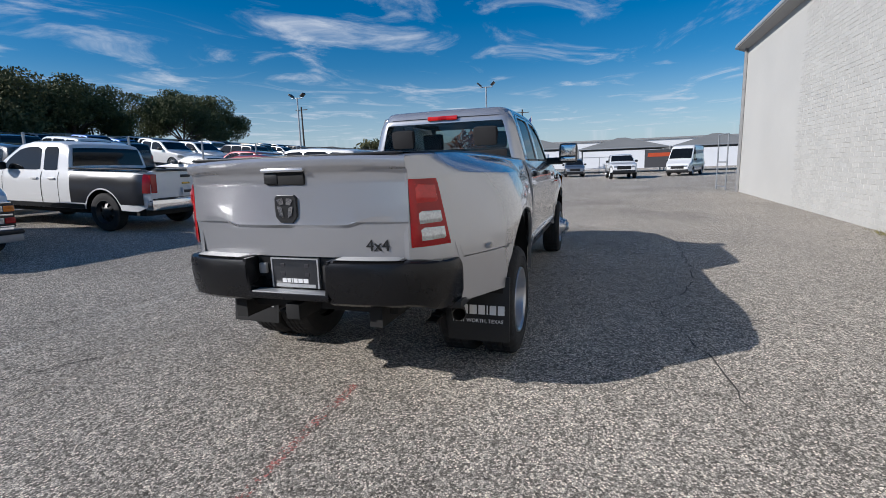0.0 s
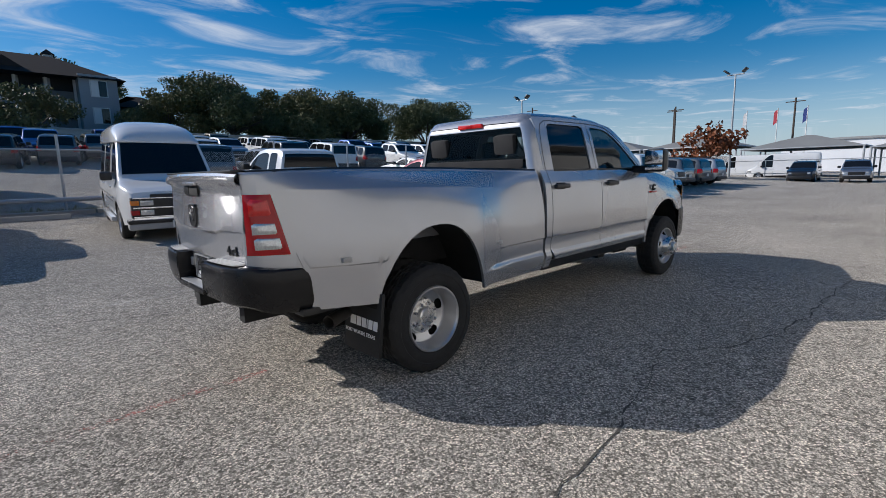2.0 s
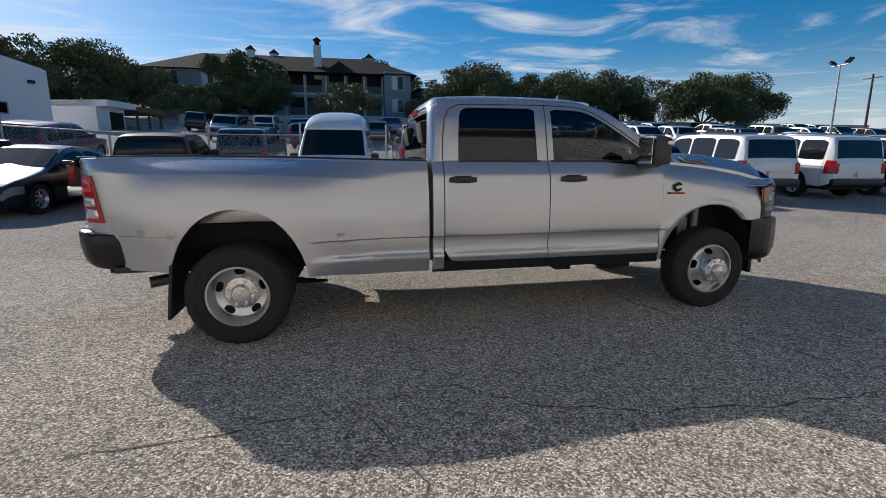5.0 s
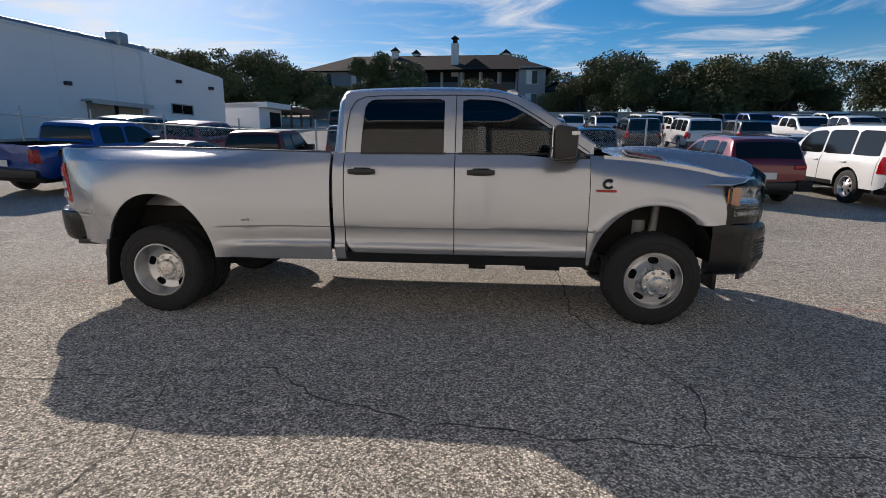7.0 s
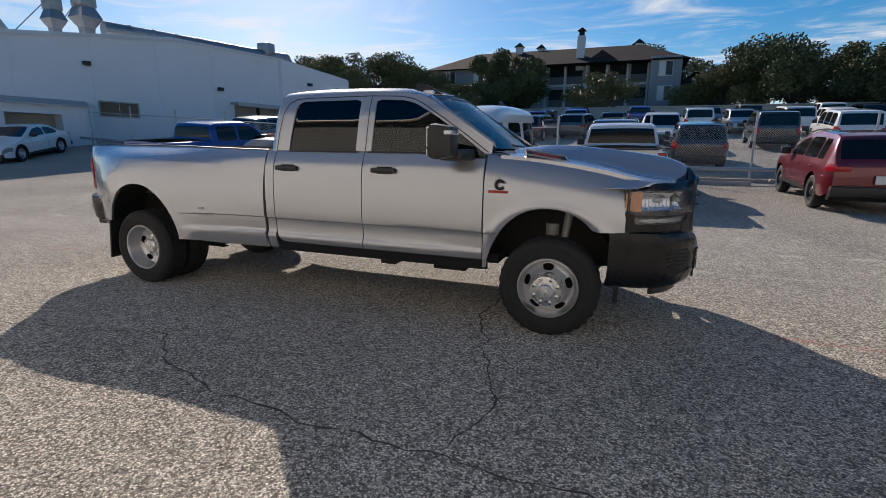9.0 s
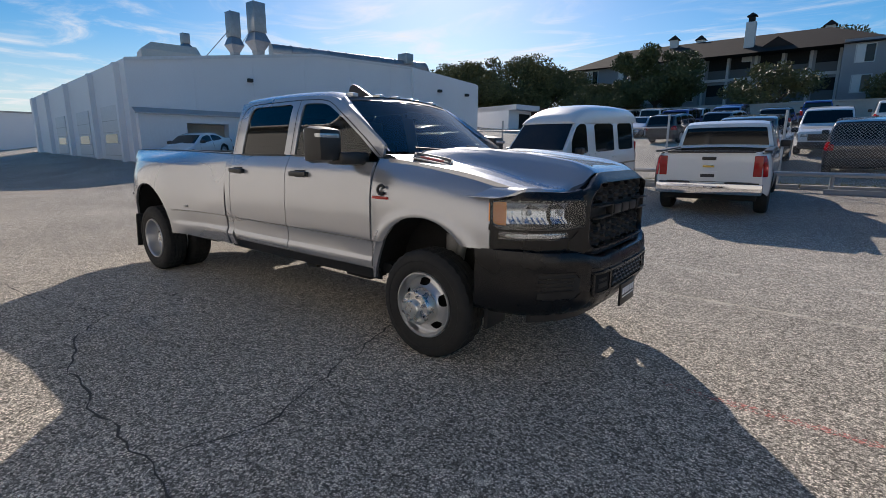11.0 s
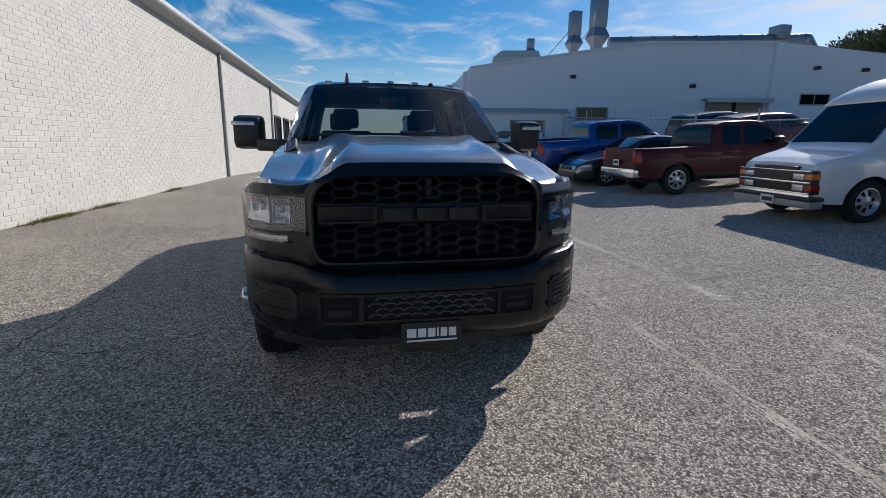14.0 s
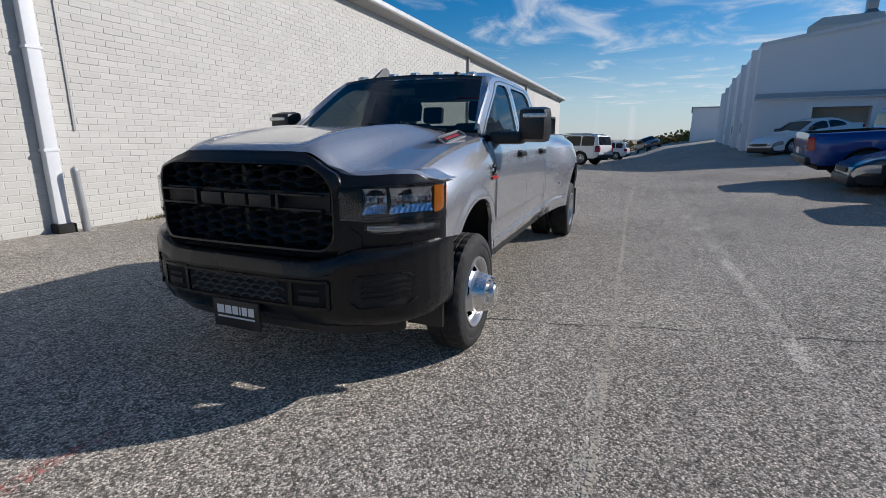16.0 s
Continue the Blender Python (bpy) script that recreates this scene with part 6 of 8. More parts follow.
downspout(2.72, 0.17, 0.14, M_WHITEMETAL, True)
for x in (-14.1, -24.3, 18.9):
    downspout(x, 0.1, 0.1, M_GREYTRIM, False)
# conduit and vent marks
part("wall_pipe", boxes((2.28, 2.31, 0.0, 0.012, 1.5, 4.2)), M_GREYTRIM, bw)

boll = part("bollard", bmesh.new(), M_GALV, None)
bm = bmesh.new()
tube(bm, (0, 0, -0.2), (0.05, 0, 0.92), 0.055, 16)
bmesh.ops.create_uvsphere(bm, u_segments=16, v_segments=8, radius=0.055, matrix=Matrix.Translation((0.05, 0, 0.92)))
bm.to_mesh(boll.data)
bm.free()
boll.matrix_world = pose(2.5, -5.82, 0)
tagged(boll, "leaning grey steel bollard before brick wall", "bollard")

# gate leaf and post at the far corner
gate = empty("corner_gate", pose(20.0, -6.55, 0, 0, 0, 12), "rusty chain-link gate leaf folded by the wall corner", "gate")
bm = bmesh.new()
for x in (0, 0.9):
    tube(bm, (x, 0, 0), (x, 0, 2.4), 0.03)
for z in (0.15, 1.2, 2.38):
    tube(bm, (0, 0, z), (0.9, 0, z), 0.025)
part("gate_frame", bm, M_GALV, gate)

# ---- service building ----
C0, R0, F0 = Vector((-24.8, 7.7)), Vector((-18.75, 33.4)), Vector((-58.0, 10.6))
U = (R0 - C0).normalized()
G = (F0 - C0).normalized()
UA = math.degrees(math.atan2(U.y, U.x))
GA = math.degrees(math.atan2(G.y, G.x))
bb = empty("service_building", pose(C0.x, C0.y, 0, 0, 0, UA), "white metal service building in shade with garage doors", "building", kind="structure")
inv = bb.matrix_world.inverted()
L_U = (R0 - C0).length
prof = [(0, 6.42), (11.5, 8.0), (19.4, 8.0), (L_U, 7.3)]
gl = (F0 - C0).length
gx, gy = (inv @ Vector((F0.x, F0.y, 0))).xy
vs = []
for u, z in prof:
    vs += [(u, 0, -0.5), (u, 0, z), (u + gx, gy, z), (u + gx, gy, -0.5)]
fs = [(i * 4 + j, i * 4 + j + 1, i * 4 + 5 + j, i * 4 + 4 + j) for i in range(3) for j in range(3)] + [(0, 1, 2, 3), (12, 15, 14, 13)]
mesh_ob("wall", vs, fs, M_WHITEMETAL, bb, smooth=False)
# panel seams and roof edge
for u in (3.5, 7.0, 10.5, 14.0, 17.5, 22.5):
    part("wall_seam", boxes((u - 0.02, u + 0.02, -0.022, 0.0, 0.2, ip(u, prof) - 0.1)), M_WHITEMETAL, bb)
bm = bmesh.new()
for i in range(3):
    (u0, z0), (u1, z1) = prof[i], prof[i + 1]
    v = [bm.verts.new(p) for p in ((u0, -0.12, z0 - 0.14), (u1, -0.12, z1 - 0.14), (u1, -0.12, z1 + 0.06), (u0, -0.12, z0 + 0.06), (u0, 0.1, z0 + 0.06), (u1, 0.1, z1 + 0.06))]
    bm.faces.new(v[:4])
    bm.faces.new((v[3], v[2], v[5], v[4]))
part("roof_edge", bm, mat("pale_flashing", (0.62, 0.63, 0.64), 0.5, 0.2), bb, smooth=False)
# corner section that stands a little proud
pv = [(u, y, z) for y in (-0.35, 0.0) for u, z in ((19.4, 0.0), (L_U + 0.02, 0.0), (L_U + 0.02, 7.24), (19.4, 7.94))]
mesh_ob("corner_pier", pv, [(0, 1, 2, 3), (1, 5, 6, 2), (3, 2, 6, 7), (0, 3, 7, 4)], M_WHITEMETAL, bb, smooth=False)
# lean-to with open door
lt = part("lean_to", boxes((0.25, 2.65, -1.1, 0.0, 0.2, 3.5), (4.95, 6.3, -1.1, 0.0, 0.2, 3.5), (2.65, 4.95, -1.1, 0.0, 3.02, 3.5)), M_WHITEMETAL, bb, "corrugated white lean-to with an open doorway", smooth=False)
bm = bmesh.new()
x = 0.3
while x < 6.25:
    if not 2.6 < x + 0.03 < 4.95:
        box(bm, x, x + 0.05, -1.118, -1.1, 0.2, 3.48)
    x += 0.2
part("siding_rib", bm, M_WHITEMETAL, lt, smooth=False)
bm = bmesh.new()
v = [bm.verts.new(p) for p in ((0.1, -1.3, 3.5), (6.45, -1.3, 3.5), (6.45, 0, 3.85), (0.1, 0, 3.85), (0.1, -1.3, 3.42), (6.45, -1.3, 3.42))]
bm.faces.new(v[:4])
bm.faces.new((v[0], v[4], v[5], v[1]))
part("lean_to_roof", bm, M_GALV, lt, smooth=False)
part("doorway_back", boxes((2.65, 4.95, -0.06, -0.02, 0.2, 3.05)), mat("beige_inner_wall", (0.4, 0.36, 0.3), 0.8), lt, smooth=False)
for i, (u, w, h) in enumerate(((2.8, 0.5, 0.75), (3.4, 0.55, 1.05), (4.2, 0.6, 0.9))):
    bx = part("storage_box", boxes((0, w, 0, 0.4, 0, h), bevel=0.02), M_PLATE, None)
    bx.matrix_world = bb.matrix_world @ pose(u, -0.75, 0.72)
    tagged(bx, "white storage box standing in a doorway", "box", "boxes in the doorway")


def wall_window(u0, u1, z0, z1, panes, f=0.0):
    w = part("window", boxes((u0 - 0.06, u1 + 0.06, f - 0.05, f, z1, z1 + 0.07), (u0 - 0.06, u1 + 0.06, f - 0.07, f, z0 - 0.07, z0), (u0 - 0.06, u0, f - 0.05, f, z0, z1), (u1, u1 + 0.06, f - 0.05, f, z0, z1)), M_GREYTRIM, bb, "narrow dark window", smooth=False)
    for k in range(panes):
        a, b = u0 + (u1 - u0) * k / panes, u0 + (u1 - u0) * (k + 1) / panes
        part("pane", boxes((a + 0.02, b - 0.02, f - 0.02, f - 0.008, z0, z1)), M_GLASS, w, smooth=False)


wall_window(7.15, 9.15, 3.15, 3.9, 2)
wall_window(21.3, 23.1, 4.2, 4.8, 2, -0.35)
bd_ = part("bay_door", boxes((15.5, 19.2, -0.06, 0.0, 0.6, 4.35)), mat("tan_door", (0.3, 0.26, 0.21), 0.7), bb, "tan double bay door below an awning", smooth=False)
part("awning", boxes((15.2, 19.35, -0.9, 0.0, 4.4, 4.52), (15.2, 19.35, -0.92, -0.88, 4.25, 4.52)), M_GALV, bd_, smooth=False)
part("door_post", boxes((17.2, 17.45, -0.1, 0.0, 0.6, 4.4)), M_DARK, bd_, smooth=False)
for u, z in ((6.75, 5.85), (14.5, 5.3), (22.0, 6.4), (25.0, 6.3)):
    part("wall_lamp", boxes((u - 0.17, u + 0.17, -0.26 - (0.35 if u > 19.4 else 0), 0.0, z - 0.1, z + 0.12), bevel=0.03), M_BLACKPL, bb, "dark wall pack lamp")
# garage doors on the side wall
gside = new("garage_wall")
gside.parent = bb
gside.matrix_basis = inv @ pose(C0.x, C0.y, 0, 0, 0, GA)
for d0, d1 in ((2.3, 6.0), (9.5, 13.2), (17.5, 21.3)):
    gd_ = part("garage_door", boxes((d0, d1, -0.03, 0.06, 0.4, 4.1), bevel=0.01), mat("pale_garage_door", (0.6, 0.61, 0.62), 0.5), gside, "pale sectional garage door")
    for z in (1.1, 1.8, 2.5, 3.2):
        part("door_seam", boxes((d0, d1, 0.06, 0.066, z, z + 0.03)), M_GREYTRIM, gd_)
    part("door_light", boxes((d0 + 0.5, d1 - 0.5, 0.06, 0.068, 1.86, 2.4)), M_GLASS, gd_)
for d0 in (1.2, 7.4, 15.2, 23.5, 30.0):
    part("pilaster", boxes((d0 - 0.2, d0 + 0.2, 0.0, 0.3, 0.0, 6.3)), M_WHITEMETAL, gside)
# make the doors stand proud of the outer side
gside.scale = (1, 1, 1)

M_DUCT = mat("galvanised_duct", (0.3, 0.31, 0.32), 0.4, 0.75, var=0.2, scale=3)


def stack(x, y, z0, z1, w):
    th = empty("exhaust_stack", pose(x, y, z0), "tall galvanised exhaust stack on the roof", "chimney", "roof stacks")
    h = z1 - z0
    part("shaft", boxes((-w / 2, w / 2, -w / 2, w / 2, h * 0.45, h), bevel=0.02), M_DUCT, th)
    bm = bmesh.new()
    rings = []
    for z, r in ((0.0, 0.35), (h * 0.12, 0.4), (h * 0.28, 0.8), (h * 0.45, 0.5)):
        rings.append([bm.verts.new((r * w * math.cos(a) * 1.2, r * w * math.sin(a) * 1.2, z)) for a in [math.pi / 4 + k * math.pi / 2 for k in range(4)]])
    for a, b in zip(rings, rings[1:]):
        for k in range(4):
            bm.faces.new((a[k], a[(k + 1) % 4], b[(k + 1) % 4], b[k]))
    part("plenum", bm, M_DUCT, th, smooth=False)


stack(-30.7, 19.7, 8.9, 12.95, 1.05)
stack(-31.1, 17.9, 8.6, 11.95, 0.8)
stack(-31.9, 14.5, 8.6, 9.9, 0.5)
pent = empty("roof_unit", pose(-32.2, 13.4, 7.6, 0, 0, UA), "pale roof ventilation hood", "vent")
bm = bmesh.new()
lo = [bm.verts.new(p) for p in ((-1.9, -1, 0), (1.9, -1, 0), (1.9, 1, 0), (-1.9, 1, 0))]
mi = [bm.verts.new(p) for p in ((-1.9, -1, 0.75), (1.9, -1, 0.75), (1.9, 1, 0.75), (-1.9, 1, 0.75))]
hi = [bm.verts.new(p) for p in ((-1.2, -0.7, 1.3), (1.7, -0.7, 1.3), (1.7, 0.7, 1.3), (-1.2, 0.7, 1.3))]
for a, b in ((lo, mi), (mi, hi)):
    for k in range(4):
        bm.faces.new((a[k], a[(k + 1) % 4], b[(k + 1) % 4], b[k]))
bm.faces.new(hi)
part("hood_shell", bm, mat("cream_metal", (0.5, 0.48, 0.43), 0.6), pent, smooth=False)
duct = empty("roof_duct", pose(0, 0, 0), "long galvanised duct along the roof", "duct")
P0, P1 = Vector((-30.2, 20.5, 9.5)), Vector((-26.6, 35.4, 9.75))
nseg = 9
for k in range(nseg):
    a, b = P0.lerp(P1, k / nseg), P0.lerp(P1, (k + 0.96) / nseg)
    bm = bmesh.new()
    tube(bm, a, b, 0.52, 12)
    sec = part("duct_section", bm, M_DUCT, duct, angle=30)
    bm = bmesh.new()
    tube(bm, b, P0.lerp(P1, (k + 1) / nseg), 0.56, 12)
    part("flange", bm, M_DUCT, sec, angle=30)
bm = bmesh.new()
tube(bm, P1, P1 + Vector((-0.6, 1.8, -1.2)), 0.55, 12)
bmesh.ops.create_uvsphere(bm, u_segments=12, v_segments=8, radius=0.56, matrix=Matrix.Translation(P1))
part("elbow", bm, M_DUCT, duct, angle=40)
bm = bmesh.new()
box(bm, -0.6, 0.6, -0.5, 0.5, -0.45, 0.55, bevel=0.08, m=Matrix.Translation(P0.lerp(P1, 0.86) + Vector((0.1, 0, 0.55))))
part("fan_box", bm, M_DUCT, duct)
bm = bmesh.new()
tube(bm, (-31.1, 17.9, 11.0), (-31.4, 15.6, 8.3), 0.03)
tube(bm, (-30.7, 19.7, 11.6), (-31.0, 17.4, 8.3), 0.03)
part("guy_wire", bm, M_GALV, duct)
# low annex and porch right of the hall
annex = empty("annex", pose(-17.0, 37.5, 2.75, 0, 0, UA), "low white annex with a brown porch", "building", kind="structure")
M_FASCIA = mat("brown_fascia", (0.16, 0.08, 0.05), 0.7)
part("wall", boxes((-0.8, 2.3, 0, 8, -1.6, 3.0)), M_WHITEMETAL, annex, smooth=False)
part("roof", boxes((-0.8, 2.5, -0.9, 8, 2.6, 3.05)), M_WHITEMETAL, annex, smooth=False)
# the wall is closed: this dark slab paints the shade inside an opening
part("opening", boxes((0.6, 2.1, -0.03, 0.02, 0.2, 2.3)), M_DARK, annex, smooth=False)
part("porch_roof", boxes((2.5, 6.2, -1.0, 5, 2.45, 2.9)), M_FASCIA, annex, smooth=False)
part("porch_wall", boxes((2.3, 6.0, 3.0, 3.2, -1.6, 2.45)), M_DARK, annex, smooth=False)
for u in (2.7, 4.3, 5.9):
    part("porch_post", boxes((u, u + 0.15, -0.8, -0.65, -1.6, 2.45)), M_FASCIA, annex, smooth=False)
# sheds beyond the garage side
for x, y, w, d, h in ((-84, 17, 16, 14, 6.0), (-112, 20, 22, 14, 4.6)):
    sh = empty("far_shed", pose(x, y, 0, 0, 0, GA + 180), "far white industrial shed with pale doors", "building", kind="structure")
    part("wall", boxes((-w / 2, w / 2, -d / 2, d / 2, -1, h)), M_WHITEMETAL, sh, smooth=False)
    part("roof", boxes((-w / 2 - 0.2, w / 2 + 0.2, -d / 2 - 0.2, d / 2 + 0.2, h, h + 0.2)), M_GREYTRIM, sh, smooth=False)
    for k in range(3):
        part("bay_door", boxes((-w / 2 - 0.05, -w / 2, -d / 2 + 1 + k * 4, -d / 2 + 4 + k * 4, 0, 3.2), (-w / 2 + 1 + k * 4.5, -w / 2 + 4 + k * 4.5, -d / 2 - 0.05, -d / 2, 0, 3.2)), M_GREYTRIM, sh, smooth=False)

# ---- apartment block ----
M_RENDER = mat("grey_render", (0.3, 0.315, 0.33), 0.8, scale=0.4, fine=20)
M_RENDER2 = mat("dark_grey_siding", (0.13, 0.135, 0.14), 0.8, scale=0.4, fine=20)
M_SHINGLE = mat("brown_shingles", (0.04, 0.034, 0.032), 0.95, scale=2, fine=9, bump=0.15, spec=0.08)
M_TRIMW = mat("white_trim", (0.6, 0.6, 0.58), 0.6)
apt = empty("apartment_block", pose(0, 64, 4.2), "three-storey grey apartment block with dark shingle roof and chimneys", "building", kind="structure")
EZ = 7.7
part("wall", boxes((-21.5, -6.2, 0.0, 14, -3, EZ), (-6.2, 6.4, 1.6, 14, -3, EZ), (6.4, 9.8, -0.5, 14, -3, EZ + 0.4)), M_RENDER, apt, smooth=False)
part("low_wing", boxes((9.8, 15.5, 1.0, 13, -3, 5.2)), M_RENDER2, apt, smooth=False)


def hip(name, x0, x1, y0, y1, z, zr, run, parent):
    vs = [(x0, y0, z), (x1, y0, z), (x1, y1, z), (x0, y1, z), (x0 + run, (y0 + y1) / 2, zr), (x1 - run, (y0 + y1) / 2, zr)]
    mesh_ob(name, vs, [(0, 1, 5, 4), (1, 2, 5), (2, 3, 4, 5), (3, 0, 4), (0, 3, 2, 1)], M_SHINGLE, parent, smooth=False)


hip("roof", -22.3, 10.6, -1.0, 14.8, EZ, EZ + 3.0, 5.5, apt)
hip("low_roof", 9.0, 16.4, 0.2, 13.6, 5.2, 7.2, 4.5, apt)
vs = [(-1.6, 0.6, EZ + 0.02), (3.2, 0.6, EZ + 0.02), (0.8, 0.6, EZ + 1.6), (0.8, 5.0, EZ + 1.6)]
mesh_ob("gable", vs, [(0, 1, 2), (1, 3, 2), (0, 2, 3)], M_SHINGLE, apt, smooth=False)
for x, y, w, z1 in ((-1.9, 1.4, 0.95, 12.2),):
    ch = part("chimney", boxes((x - w / 2, x + w / 2, y, y + 1.0, EZ - 0.5, z1 - 1.0), bevel=0.02), M_TRIMW, apt, "pale chimney with a small lantern cap")
    part("lantern", boxes((x - 0.3, x + 0.3, y + 0.2, y + 0.8, z1 - 1.0, z1 - 0.4)), M_DARK, ch, smooth=False)
    hip("cap", x - 0.5, x + 0.5, y, y + 1.0, z1 - 0.4, z1, 0.45, ch)
for x, y in ((-10.6, 5.5), (-7.9, 7.5), (5.0, 8)):
    cu = part("cupola", boxes((x - 0.45, x + 0.45, y, y + 0.9, EZ + 1.5, EZ + 3.4)), M_TRIMW, apt, "small white roof cupola", smooth=False)
    hip("cap", x - 0.65, x + 0.65, y - 0.2, y + 1.1, EZ + 3.4, EZ + 4.0, 0.6, cu)


def apt_window(x, y, z, w, h):
    wd = part("window", boxes((x - 0.08, x + w + 0.08, y - 0.06, y, z - 0.08, z), (x - 0.08, x + w + 0.08, y - 0.06, y, z + h, z + h + 0.08), (x - 0.08, x, y - 0.06, y, z, z + h), (x + w, x + w + 0.08, y - 0.06, y, z, z + h)), M_TRIMW, apt, smooth=False)
    for k in (0, 1):
        part("pane", boxes((x + k * w / 2 + 0.02, x + (k + 1) * w / 2 - 0.02, y - 0.03, y - 0.01, z, z + h)), M_PLATE if k == 0 else M_GLASS, wd, smooth=False)


for fl in range(3):
    z = 0.2 + fl * 2.7
    for x in (-19.5, -15.5, -12.0, -5.6 - 2.4):
        apt_window(x, 0.0, z + 0.4, 1.3, 1.5)
    apt_window(7.4, -0.5, z + 0.4, 1.4, 1.5)
    # balconies with white posts; near-black slabs paint the shade of their recesses
    for x in (-5.6, -3.4, -0.6, 1.8, 4.3):
        part("balcony_opening", boxes((x, x + 1.9, 1.52, 1.6, z, z + 2.1)), M_DARK, apt, smooth=False)
        part("railing", boxes((x, x + 1.9, 1.45, 1.52, z, z + 0.9)), M_RENDER2, apt, smooth=False)
    part("floor_band", boxes((-6.2, 6.4, 1.3, 1.6, z - 0.3, z - 0.02)), M_TRIMW, apt, smooth=False)
for x in (-6.1, -3.65, -1.0, 1.45, 3.9, 6.25):
    part("balcony_post", boxes((x - 0.12, x + 0.12, 1.28, 1.55, -2, EZ)), M_TRIMW, apt, smooth=False)
apt_window(11.5, 1.0, 2.6, 1.4, 1.4)
apt.scale = (1.06, 1.0, 1.1)
# second block far right, only roofs over the trees
apt2 = empty("far_apartment_block", pose(47, 86, 6), "far apartment roof behind the trees with a lantern chimney", "building", kind="structure")
part("wall", boxes((-9, 9, 0, 10, -6, 6)), M_RENDER2, apt2, smooth=False)
hip("roof", -10, 10, -1, 11, 6, 9.4, 5, apt2)
part("chimney", boxes((-4.6, -3.8, 1.5, 2.3, 6.5, 10.6)), M_TRIMW, apt2, smooth=False)

lw = part("boundary_wall", boxes((-16, 75, 51.8, 52.1, 3.0, 6.0), (-16, 75, 51.7, 52.2, 6.0, 6.12)), M_CONCRETE, None, smooth=False)
tagged(lw, "long pale concrete boundary wall behind the lot", "wall", kind="structure")

# ---- fence, kerb, stops ----
FY = 13.0
kerb = part("kerb", boxes(*[(x, x + 2.96, FY - 0.1, FY + 0.12, 0.3, 0.64 + 0.0 * x) for x in np.arange(-9, 24, 3.0)], bevel=0.02), M_CONCRETE, None, smooth=False)
tagged(kerb, "grey concrete kerb below the fence", "kerb", kind="structure")

gv, gf = [], []
for i in range(9000):
    x, y = random.uniform(-9, 24), FY + 0.2 + abs(random.gauss(0, 0.55))
    z = ground_z(x, y)
    a, h, w = random.uniform(0, 6.28), random.uniform(0.05, 0.14), 0.012
    dx, dy = math.cos(a) * w, math.sin(a) * w
    o = len(gv)
    gv += [(x - dx, y - dy, z), (x + dx, y + dy, z), (x + random.uniform(-0.04, 0.04), y + random.uniform(-0.04, 0.04), z + h)]
    gf.append((o, o + 1, o + 2))
# dry weeds at the foot of the brick wall
for i in range(2600):
    c = random.choice((-2.2, -2.6, 0.8, 6.0, -8.0, 0.0, -4.2))
    x = random.gauss(c, 0.35)
    y = -5.985 - 0.042 * x + 0.03 + abs(random.gauss(0, 0.09))
    a, h, w = random.uniform(0, 6.28), random.uniform(0.03, 0.1), 0.006
    dx, dy = math.cos(a) * w, math.sin(a) * w
    o = len(gv)
    gv += [(x - dx, y - dy, 0), (x + dx, y + dy, 0), (x + random.uniform(-0.06, 0.06), y + random.uniform(-0.02, 0.08), h)]
    gf.append((o, o + 1, o + 2))
tagged(mesh_ob("grass", gv, gf, mat("dry_grass", (0.2, 0.18, 0.06), 0.9, var=0.35, scale=3, fine=30), smooth=False), "dry yellow-green grass along kerb and wall", "grass", kind="stuff")

fence = empty("chain_link_fence", pose(0, 0, 0), "galvanised chain-link fence with steel posts", "fence", kind="structure")
FX0, FX1 = -22.0, 24.0
for x in np.arange(FX0, FX1 + 0.1, 3.05):
    z = ground_z(x, FY)
    bm = bmesh.new()
    tube(bm, (x, FY + 0.25, z - 0.1), (x, FY + 0.25, z + 2.15), 0.035, 8)
    part("post", bm, M_GALV, fence)
bm = bmesh.new()
for x in np.arange(FX0, FX1, 3.05):
    z0, z1 = ground_z(x, FY), ground_z(x + 3.05, FY)
    if x < 0:
        tube(bm, (x, FY + 0.25, z0 + 1.75), (x + 3.05, FY + 0.25, z1 + 1.75), 0.022, 6)
    tube(bm, (x, FY - 0.35, z0 + 0.42), (x + 3.05, FY - 0.35, z1 + 0.42), 0.06, 8)
part("rail", bm, M_GALV, fence, "round steel guard rail")
for x in np.arange(FX0, FX1, 3.05):
    z = ground_z(x, FY)
    bm = bmesh.new()
    tube(bm, (x + 1.2, FY - 0.35, z - 0.1), (x + 1.2, FY - 0.35, z + 0.42), 0.05, 8)
    part("rail_post", bm, M_GALV, fence)
wv, wf = [], []
for k in range(int((FX1 - FX0) / 0.075)):
    x = FX0 + k * 0.075
    for dr in (1, -1):
        x1 = x + dr * 1.7
        z0, z1 = ground_z(x, FY), ground_z(x1, FY)
        o = len(wv)
        wv += [(x, FY + 0.25, z0 + 0.05), (x + 0.006, FY + 0.25, z0 + 0.05), (x1 + 0.006, FY + 0.25, z1 + 1.75), (x1, FY + 0.25, z1 + 1.75)]
        wf.append((o, o + 1, o + 2, o + 3))
tagged(mesh_ob("mesh_wire", wv, wf, M_GALV, fence, smooth=False), "diamond wire mesh", kind="stuff")

st0 = None
